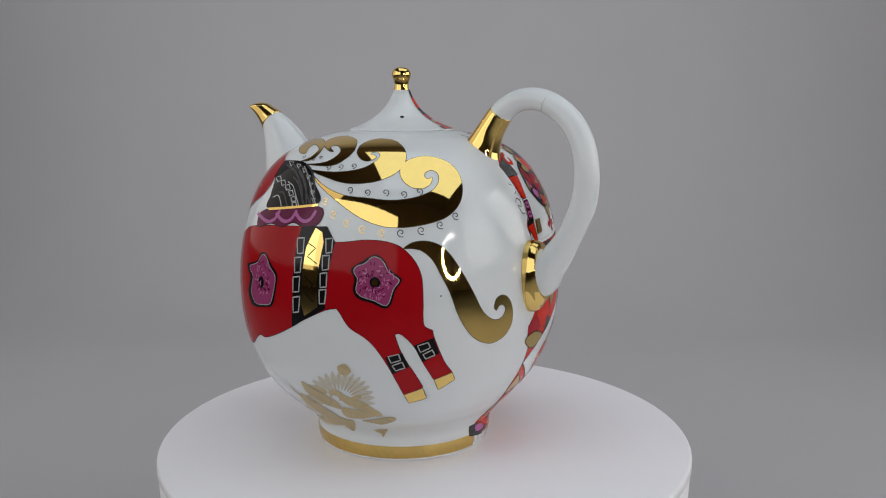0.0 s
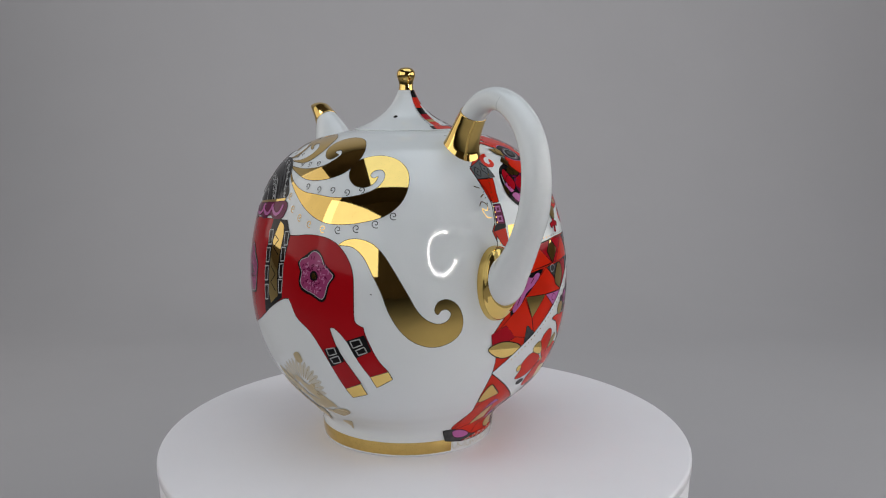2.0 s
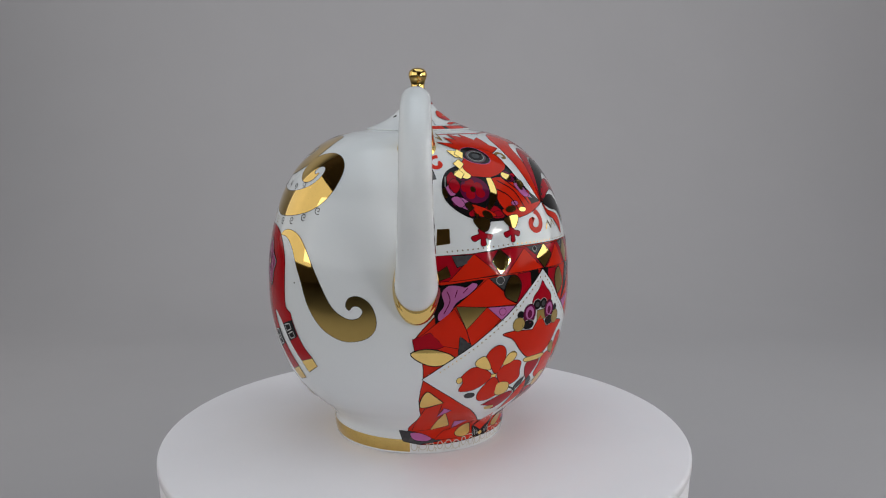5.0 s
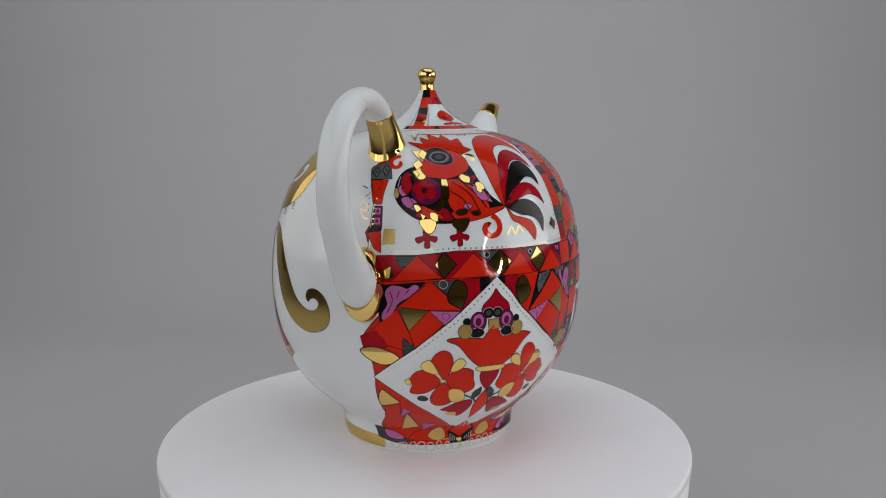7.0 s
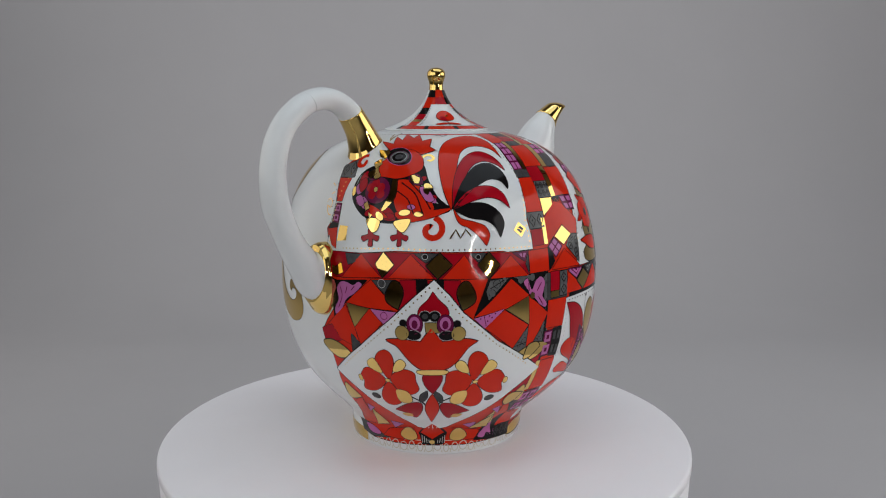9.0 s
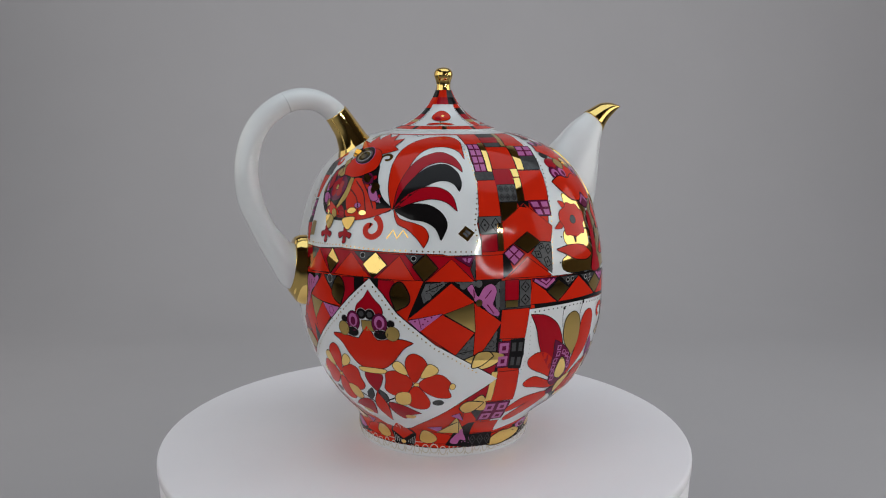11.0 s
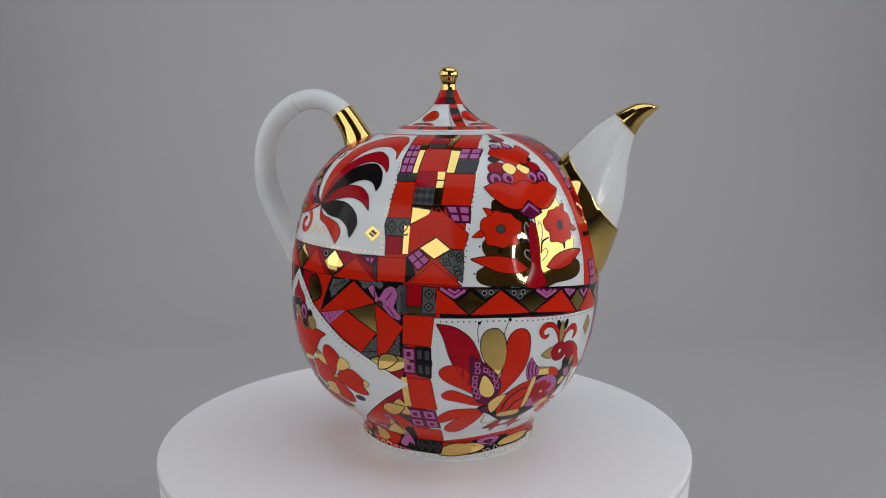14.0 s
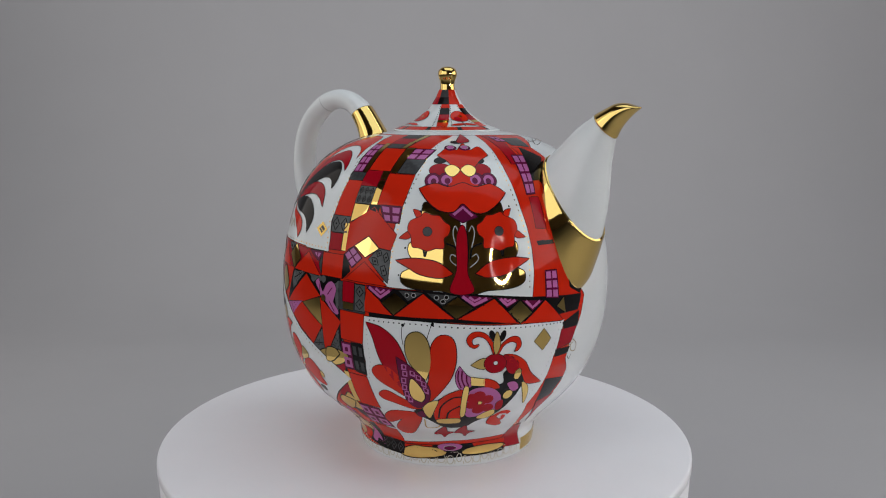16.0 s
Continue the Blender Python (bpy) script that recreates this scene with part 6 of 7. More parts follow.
    m.line("wine", 6, [(-96.6, 94.7), (-97.5, 93.7)], 0.45)
    m.line("rose", 6, [(-96.1, 95.4), (-95.7, 94.4)], 0.45)
    m.line("wine", 6, [(-97.2, 100.9), (-96.6, 99.8)], 0.45)
    m.line("rose", 6, [(-99, 91.9), (-98.9, 90.8)], 0.45)
    m.line("wine", 6, [(-94.9, 100.4), (-94.4, 99.3)], 0.45)
    m.line("rose", 6, [(-99.1, 102.8), (-98.9, 101.5)], 0.45)
    m.line("wine", 6, [(-95.7, 95.7), (-95.7, 94.4)], 0.45)
    m.line("rose", 6, [(-93.7, 91.9), (-94.6, 91.2)], 0.45)
    m.line("wine", 6, [(-94.4, 94.6), (-95.2, 93.9)], 0.45)
    m.line("rose", 6, [(-99.3, 102.3), (-98.7, 101)], 0.45)
    m.line("wine", 6, [(-93.3, 95.3), (-94.2, 94.4)], 0.45)
    m.line("rose", 6, [(-96.6, 94.5), (-96.3, 93.1)], 0.45)
    m.line("wine", 6, [(-98.5, 95.7), (-99.6, 95.1)], 0.45)
    m.line("rose", 6, [(-94.4, 95.7), (-95.5, 95.5)], 0.45)
    m.line("wine", 6, [(-91.9, 103.4), (-91.8, 102)], 0.45)
    m.line("rose", 6, [(-90.7, 100.8), (-89.8, 99.9)], 0.45)
    m.line("wine", 6, [(-96.2, 105.4), (-96.5, 104.1)], 0.45)
    m.line("rose", 6, [(-99.6, 98.5), (-99, 97.2)], 0.45)
    m.line("wine", 6, [(-95.7, 95.9), (-95.9, 94.8)], 0.45)
    m.line("rose", 6, [(-98, 91.5), (-96.8, 91.3)], 0.45)
    m.line("wine", 6, [(-91.6, 101.4), (-92.6, 101.1)], 0.45)
    m.line("rose", 6, [(-91.4, 102.7), (-91.8, 101.4)], 0.45)
    m.line("wine", 6, [(-91.7, 97.7), (-90.9, 97)], 0.45)
    m.line("rose", 6, [(-97.5, 92.6), (-97.5, 91.3)], 0.45)
    m.line("wine", 6, [(-100.8, 94.4), (-101.1, 93)], 0.45)
    m.line("rose", 6, [(-97.3, 94.7), (-98.3, 93.9)], 0.45)
    m.line("wine", 6, [(-101.3, 97.1), (-100.9, 95.8)], 0.45)
    m.line("rose", 6, [(-94.2, 93.3), (-95.2, 92.6)], 0.45)
    m.line("wine", 6, [(-93, 92), (-94, 91.7)], 0.45)
    m.line("rose", 6, [(-94.8, 103.8), (-93.7, 103.8)], 0.45)
    m.line("wine", 6, [(-100.3, 101.9), (-99.1, 101.7)], 0.45)
    m.line("rose", 6, [(-96.4, 94.9), (-96.4, 93.6)], 0.45)
    m.fill("black", 4, [(-154.2, 97.3), (-147.3, 100.2), (-144.9, 104.1), (-142, 104.1), (-138.5, 99.8), (-135.3, 96), (-135.8, 90.6), (-137.8, 83), (-142, 81.1), (-149.9, 80.2), (-153.1, 85.6), (-151.3, 92.4)], smooth=True)
    m.fill("magenta", 5, [(-151.8, 96.8), (-146.8, 99.4), (-144.3, 103), (-142.1, 102.9), (-139.3, 98.7), (-136.5, 95.3), (-136.9, 90.4), (-138.9, 83.7), (-142, 82.3), (-148, 81.9), (-150.3, 86.4), (-149, 93)], smooth=True, edge="light", rim=0.3)
    m.oval("black", 6, -143.8, 91.6, 2, 2.6, 0)
    m.line("wine", 6, [(-144.8, 90.2), (-145.8, 89)], 0.45)
    m.line("rose", 6, [(-141.4, 93), (-140.5, 92.7)], 0.45)
    m.line("wine", 6, [(-140.8, 91), (-142, 90.5)], 0.45)
    m.line("rose", 6, [(-141.5, 96), (-141.7, 94.5)], 0.45)
    m.line("wine", 6, [(-143.9, 88.9), (-143.2, 87.8)], 0.45)
    m.line("rose", 6, [(-145.4, 97.4), (-144.6, 96.4)], 0.45)
    m.line("wine", 6, [(-142.3, 88.7), (-141.1, 88.5)], 0.45)
    m.line("rose", 6, [(-147.1, 94.6), (-146.3, 93.3)], 0.45)
    m.line("wine", 6, [(-141.1, 91.9), (-140.4, 90.6)], 0.45)
    m.line("rose", 6, [(-146.5, 96.7), (-146, 95.6)], 0.45)
    m.line("wine", 6, [(-142, 99.2), (-141.6, 97.9)], 0.45)
    m.line("rose", 6, [(-144.5, 89), (-145.2, 87.6)], 0.45)
    m.line("wine", 6, [(-146.2, 89.4), (-146.3, 87.9)], 0.45)
    m.line("rose", 6, [(-142.3, 87.7), (-142.9, 86.3)], 0.45)
    m.line("wine", 6, [(-140.2, 91.5), (-139.9, 90.1)], 0.45)
    m.line("rose", 6, [(-139.9, 99.1), (-139.2, 98)], 0.45)
    m.line("wine", 6, [(-139.8, 97.9), (-139.1, 96.8)], 0.45)
    m.line("rose", 6, [(-143.9, 92.1), (-145.1, 90.8)], 0.45)
    m.line("wine", 6, [(-144.8, 99), (-145.9, 98.1)], 0.45)
    m.line("rose", 6, [(-144.8, 98.8), (-145.1, 97.2)], 0.45)
    m.line("wine", 6, [(-140.5, 89.3), (-139.3, 89.5)], 0.45)
    m.line("rose", 6, [(-140.9, 87.6), (-139.6, 87.5)], 0.45)
    m.line("wine", 6, [(-140.4, 91.5), (-141.6, 90.8)], 0.45)
    m.line("rose", 6, [(-141.3, 90.8), (-142.6, 89.9)], 0.45)
    m.line("wine", 6, [(-139.3, 88.8), (-139.9, 87.4)], 0.45)
    m.line("rose", 6, [(-140.7, 100.4), (-140.8, 98.9)], 0.45)
    m.line("wine", 6, [(-141.8, 95.9), (-142.6, 94.7)], 0.45)
    m.line("rose", 6, [(-148, 92.2), (-146.2, 92.1)], 0.45)
    m.line("wine", 6, [(-143.7, 100.4), (-142.4, 100.4)], 0.45)
    m.line("rose", 6, [(-143.5, 87.5), (-144.9, 86.4)], 0.45)
    m.line("wine", 6, [(-142.9, 89.5), (-142, 88.6)], 0.45)
    m.line("rose", 6, [(-146.6, 97.2), (-145.7, 95.9)], 0.45)
    m.line("wine", 6, [(-144.8, 89.2), (-144.2, 88)], 0.45)
    m.line("rose", 6, [(-144.2, 91.5), (-144.2, 90)], 0.45)
    m.line("wine", 6, [(-139.3, 94.6), (-140.2, 93.3)], 0.45)
    m.line("rose", 6, [(-140.2, 88.1), (-141.2, 86.7)], 0.45)
    m.line("wine", 6, [(-144.4, 97.9), (-144.3, 96.5)], 0.45)
    m.line("rose", 6, [(-146.7, 98.2), (-145.1, 97.7)], 0.45)
    m.line("wine", 6, [(-138.6, 89.7), (-139.9, 88.9)], 0.45)
    m.line("rose", 6, [(-145.1, 93.3), (-146.2, 91.9)], 0.45)
    m.line("wine", 6, [(-142.3, 89.5), (-141.1, 88.7)], 0.45)
    m.line("rose", 6, [(-145.6, 94.6), (-144.5, 94)], 0.45)
    m.line("wine", 6, [(-145.3, 100.1), (-144.2, 99.2)], 0.45)
    m.line("rose", 6, [(-143.1, 97.6), (-144, 96.7)], 0.45)
    m.line("wine", 6, [(-145.2, 94.5), (-144.2, 93.7)], 0.45)
    m.line("rose", 6, [(-139.9, 93), (-139.2, 91.7)], 0.45)
    m.line("wine", 6, [(-141.6, 89.3), (-141.1, 88.2)], 0.45)
    m.line("rose", 6, [(-141.8, 96.2), (-143, 95.7)], 0.45)
    m.line("wine", 6, [(-146.6, 91.7), (-146.2, 90.4)], 0.45)
    m.line("rose", 6, [(-140.9, 99.9), (-140.8, 98.5)], 0.45)
    m.fill("black", 3, [(-126.2, 117.4), (-114.8, 118.4), (-110.8, 112.3), (-112.8, 100.7), (-114.1, 84.8), (-123, 79.2), (-129.1, 74.7), (-127.9, 89.5), (-127.7, 103.6)])
    m.fill("gold", 4, [(-119.6, 117.3), (-116.5, 115.9), (-115.5, 111.9), (-116.6, 103), (-117.3, 95.6), (-117.1, 85.2), (-122.9, 80.7), (-124.2, 85.2), (-123.7, 97.2), (-122.8, 108.9), (-121.1, 113.6)], edge="black")
    m.line("black", 5, [(-122.6, 111.2), (-118.6, 109.2), (-121.9, 105.5), (-117.6, 102.9)], 0.4)
    m.line("black", 5, [(-122.7, 97.3), (-118.9, 94.2), (-122.5, 90.2), (-118.7, 87.2)], 0.4)
    m.line("light", 4, [(-127.3, 112.4), (-124.1, 112.9), (-123.9, 106.6), (-126.4, 106.1)], 0.6, closed=True)
    m.line("light", 4, [(-127.5, 104.3), (-124.4, 104.9), (-124.6, 98.7), (-127.1, 98.1)], 0.6, closed=True)
    m.line("light", 4, [(-127.7, 96.3), (-124.7, 96.9), (-125.1, 90.6), (-127.7, 90)], 0.6, closed=True)
    m.line("light", 4, [(-127.7, 87.8), (-124.6, 88.6), (-125.4, 82), (-127.9, 81.3)], 0.6, closed=True)
    m.line("light", 4, [(-114.7, 113.3), (-111.9, 113.8), (-111.9, 108.1), (-114.1, 107.6)], 0.6, closed=True)
    m.line("light", 4, [(-115.5, 106.4), (-112.7, 106.8), (-112.8, 101.2), (-115.2, 100.6)], 0.6, closed=True)
    m.line("light", 4, [(-116, 99.2), (-113.3, 99.8), (-113.5, 94), (-115.9, 93.5)], 0.6, closed=True)
    m.line("light", 4, [(-116.3, 92.4), (-113.5, 93), (-114.1, 87.2), (-116.3, 86.7)], 0.6, closed=True)
    m.fill("black", 3, [(-161.6, 144.7), (-143.4, 147.3), (-132.6, 144), (-125.5, 136.6), (-120.7, 127.4), (-145.9, 123.2), (-148, 129.5), (-150.9, 136.6)], smooth=True)
    m.line("light", 4, [(-145.6, 128.4), (-142.5, 129.3), (-138.4, 124.5)], 0.45, smooth=True)
    m.line("grey", 4, [(-143.8, 130.9), (-140.2, 130.7), (-135.4, 125.1)], 0.7, smooth=True)
    m.line("grey", 4, [(-142.1, 133.5), (-138, 132.3), (-132.6, 125.5)], 0.7, smooth=True)
    m.line("light", 4, [(-140.6, 136.1), (-135.8, 133.7), (-129.8, 126)], 0.45, smooth=True)
    m.line("grey", 4, [(-139.2, 138.7), (-133.7, 135.2), (-127.1, 126.4)], 0.7, smooth=True)
    m.line("grey", 4, [(-137.7, 141.6), (-131.6, 136.7), (-124.4, 126.9)], 0.7, smooth=True)
    m.line("light", 4, [(-136.5, 144.4), (-129.5, 138.2), (-121.8, 127.3)], 0.45, smooth=True)
    m.line("grey", 4, [(-150.4, 144.7), (-140.2, 141.4), (-132.2, 134.8), (-128, 126.9)], 0.8, smooth=True)
    m.line("grey", 4, [(-145.1, 145.1), (-136.7, 141.6), (-129.7, 135), (-126.2, 127)], 0.8, smooth=True)
    m.line("grey", 4, [(-140.6, 145.4), (-133.3, 141.8), (-127.4, 135.1), (-124.1, 127.1)], 0.8, smooth=True)
    m.line("grey", 4, [(-136.4, 145.7), (-130, 142), (-125.1, 135.3), (-122.3, 127.3)], 0.8, smooth=True)
    m.line("light", 4.5, [(-150.9, 137.5), (-147.9, 138.3), (-145.1, 136.3), (-147.4, 135.5)], 0.5, closed=True)
    m.line("light", 4.5, [(-145.3, 136), (-143.2, 136.7), (-141.1, 134.7), (-143.1, 134)], 0.5, closed=True)
    m.line("light", 4.5, [(-141.1, 134.2), (-139.1, 134.8), (-137.3, 132.9), (-139.2, 132.1)], 0.5, closed=True)
    m.line("light", 4.5, [(-137.7, 131.8), (-135.8, 132.4), (-134.2, 130.4), (-136.1, 129.8)], 0.5, closed=True)
    m.line("light", 4.5, [(-135.1, 129.1), (-133.2, 129.8), (-132, 127.9), (-133.8, 127.2)], 0.5, closed=True)
    m.line("light", 4.5, [(-133.6, 126.7), (-131.8, 127.4), (-130.5, 125.4), (-132.4, 124.8)], 0.5, closed=True)
    m.line("light", 4.5, [(-149.7, 146.2), (-145.7, 146.1), (-145, 143.8)], 0.4, closed=True)
    m.line("light", 4.5, [(-142.5, 145.3), (-139.5, 145.2), (-139.2, 143)], 0.4, closed=True)
    m.line("light", 4.5, [(-136.7, 143.2), (-134.1, 142.9), (-134.1, 140.9)], 0.4, closed=True)
    m.line("light", 4.5, [(-131.8, 139.9), (-129.4, 139.7), (-129.8, 137.7)], 0.4, closed=True)
    m.line("light", 4.5, [(-128.6, 136.4), (-126.3, 136.2), (-126.8, 134.4)], 0.4, closed=True)
    m.line("light", 4.5, [(-126.1, 132.9), (-124, 132.7), (-124.6, 130.9)], 0.4, closed=True)
    m.line("light", 4.5, [(-124.3, 129.6), (-122.4, 129.6), (-123, 127.7)], 0.4, closed=True)
    m.line("gold", 6, [(-145.8, 123), (-132.4, 125), (-120.6, 126.9)], 1.1, smooth=True)
    m.fill("wine", 3.6, [(-148, 122.3), (-120.3, 126.2), (-118.5, 119.5), (-124.9, 117.5), (-130.6, 118.7), (-135.9, 116.4), (-142.4, 117.2), (-148.2, 114.9), (-151.1, 116.2)], smooth=True, edge="black")
    m.line("pink", 5, [(-152.7, 120.3), (-146.5, 118.1), (-143.1, 117.8), (-140.4, 119.4), (-138.7, 123.1)], 1.5, smooth=True)
    m.line("pink", 5, [(-140.6, 121.8), (-136.9, 119.3), (-134.1, 118.8), (-131.6, 120.3), (-130, 123.8)], 1.5, smooth=True)
    m.line("pink", 5, [(-130.5, 122.8), (-127.3, 120.2), (-124.8, 119.7), (-122.4, 121.1), (-120.8, 124.5)], 1.5, smooth=True)
    m.dots("wine", 6, [(-147.5, 119.5), (-143.3, 118.3), (-140.6, 119.9)], 1.2, 0.2)
    m.dots("wine", 6, [(-137.7, 120.6), (-134.2, 119.2), (-131.7, 120.7)], 1.2, 0.2)
    m.dots("wine", 6, [(-128, 121.6), (-124.9, 120.2), (-122.5, 121.5)], 1.2, 0.2)
    m.fill("horse", 5, [(-167.6, 152.3), (-167.6, 152.3), (-155.2, 146.6), (-153.3, 141.9), (-151.7, 137.1), (-151.7, 133.1), (-153.8, 128.8), (-160.3, 124.5), (-169.9, 118.5), (-169.5, 114.6), (-169.5, 114.6), (-169.7, 118.6), (-170.4, 125.4), (-171, 131), (-171.7, 135.3), (-172.4, 140), (-173.4, 146.2)], smooth=True)
    m.line("light", 6, [(-171.1, 130.3), (-170.7, 126.7)], 0.5)
    m.line("light", 6, [(-163.7, 134.1), (-160.5, 132.1)], 0.4)
    m.oval("grey", 2, -75.8, 91.9, 0.35, 0.35, 0)
    return m


def gold_tail():
    m = Motif("gold_tail", BODY, label="gilded sweeping horse tail with a curled end")
    m.fill("gold", 2, [(-87.2, 111), (-87.2, 111), (-84.4, 113.2), (-80.3, 113.8), (-75.8, 112.1), (-72.3, 108), (-68.8, 101.3), (-65, 92.9), (-61.4, 84.7), (-58.4, 80.8), (-54.7, 78.7), (-51.4, 79.4), (-49.8, 82.2), (-51.1, 84.4), (-53.2, 84.4), (-54.6, 82.8), (-55.6, 84.7), (-54.4, 87.8), (-51.1, 88.5), (-47.5, 85.8), (-45.4, 80.2), (-45.9, 74.4), (-49.7, 70.3), (-56.2, 68.9), (-62.3, 71.6), (-66.8, 76.8), (-70.3, 84.4), (-72.7, 92.8), (-75.4, 99.8), (-78.3, 106.6), (-82.2, 110.5)], smooth=True, edge="grey", rim=0.2)
    return m


def gold_mane():
    m = Motif("gold_mane", BODY, label="gilded scrolls of the mane with small curls")
    m.fill("gold", 2, [(-130.7, 141.7), (-130.7, 141.7), (-120.4, 135.5), (-109.9, 131.8), (-100.2, 131), (-91.7, 130.3), (-83.7, 131.3), (-76.9, 134.1), (-73.7, 137.8), (-73, 141.6), (-74.7, 143.9), (-77.6, 143.4), (-78.8, 141.1), (-77.4, 139.7), (-75.7, 140.5), (-77, 137.2), (-80.4, 135.4), (-84.7, 136.5), (-87.8, 140.7), (-87.7, 146.2), (-83.6, 150.4), (-75.8, 152.1), (-68.4, 149.4), (-64.1, 143.5), (-63.9, 136), (-66.6, 128.7), (-72.3, 123.2), (-80.3, 120.4), (-88.6, 119.3), (-95.3, 120), (-103.4, 123.5), (-114.2, 130.3), (-123.1, 135.9)], smooth=True, edge="grey", rim=0.2)
    m.fill("gold", 2.2, [(-133.2, 143), (-133.2, 143), (-118.3, 142.3), (-106.1, 144.3), (-99.9, 148.3), (-97.7, 152.5), (-100.2, 155.1), (-103, 153.5), (-99.4, 151.7), (-102.7, 148.9), (-107.3, 150.5), (-110.9, 155.7), (-110.2, 162.8), (-103.1, 167.4), (-92.4, 165.5), (-86.6, 158.3), (-85.7, 150.4), (-88.9, 143.8), (-94.3, 139.9), (-101, 137.8), (-110.6, 137.3), (-121.9, 139.8)], smooth=True, edge="grey", rim=0.2)
    m.fill("gold", 2.4, [(-137.6, 145.6), (-137.6, 145.6), (-127.5, 146.9), (-122, 150.2), (-120.9, 155.4), (-127, 159.3), (-130, 157.6), (-125.3, 154.3), (-131, 155.7), (-139.7, 161.3), (-142.1, 167.2), (-132.7, 170.4), (-118.2, 165.6), (-112.9, 156.5), (-115.6, 149.4), (-122.2, 145.5)], smooth=True, edge="grey", rim=0.2)
    m.fill("gold", 2.6, [(-142.1, 147), (-142.1, 147), (-136.9, 150.2), (-137, 155.8), (-146, 159.2), (-146.5, 155.6), (-143.7, 152.1), (-149.4, 152.4), (-160.8, 157), (-168.8, 162.3), (-152.9, 165), (-138.8, 160.8), (-133.8, 153.9), (-135.3, 148.5)], smooth=True, edge="grey", rim=0.2)
    m.curl("grey", 2, -107.9, 134.3, 1.6, 0.35, -80, 400)
    m.curl("grey", 2, -100.5, 133.5, 1.6, 0.35, -80, 400)
    m.curl("grey", 2, -93.5, 133.7, 1.6, 0.35, -80, 400)
    m.curl("grey", 2, -87, 133, 1.6, 0.35, -80, 400)
    m.curl("grey", 2, -81.3, 134.2, 1.6, 0.35, -80, 400)
    m.curl("grey", 2, -122.4, 144.8, 1.6, 0.35, -80, 400)
    m.curl("grey", 2, -115.8, 145.2, 1.6, 0.35, -80, 400)
    m.curl("grey", 2, -109.3, 146, 1.6, 0.35, -80, 400)
    m.curl("ochre", 2, -117.5, 128.9, 1.8, 0.35, -60, -420)
    m.curl("ochre", 2, -112.8, 123.6, 1.8, 0.35, -60, -420)
    m.curl("ochre", 2, -107, 120.5, 1.8, 0.35, -60, -420)
    m.curl("ochre", 2, -100.9, 118.4, 1.8, 0.35, -60, -420)
    m.curl("ochre", 2, -94.1, 117.1, 1.8, 0.35, -60, -420)
    m.curl("grey", 2, -87.9, 117.2, 1.8, 0.35, -60, -420)
    m.curl("grey", 2, -81.3, 118.1, 1.8, 0.35, -60, -420)
    m.curl("grey", 2, -74.9, 120.1, 1.8, 0.35, -60, -420)
    m.curl("grey", 2, -69, 123.4, 1.8, 0.35, -60, -420)
    m.curl("grey", 2, -134.4, 148.9, 1.1, 0.3, -80, 400)
    m.curl("grey", 2, -130.6, 150.2, 1.1, 0.3, -80, 400)
    m.curl("grey", 2, -142.3, 149.9, 1.1, 0.3, -80, 400)
    return m


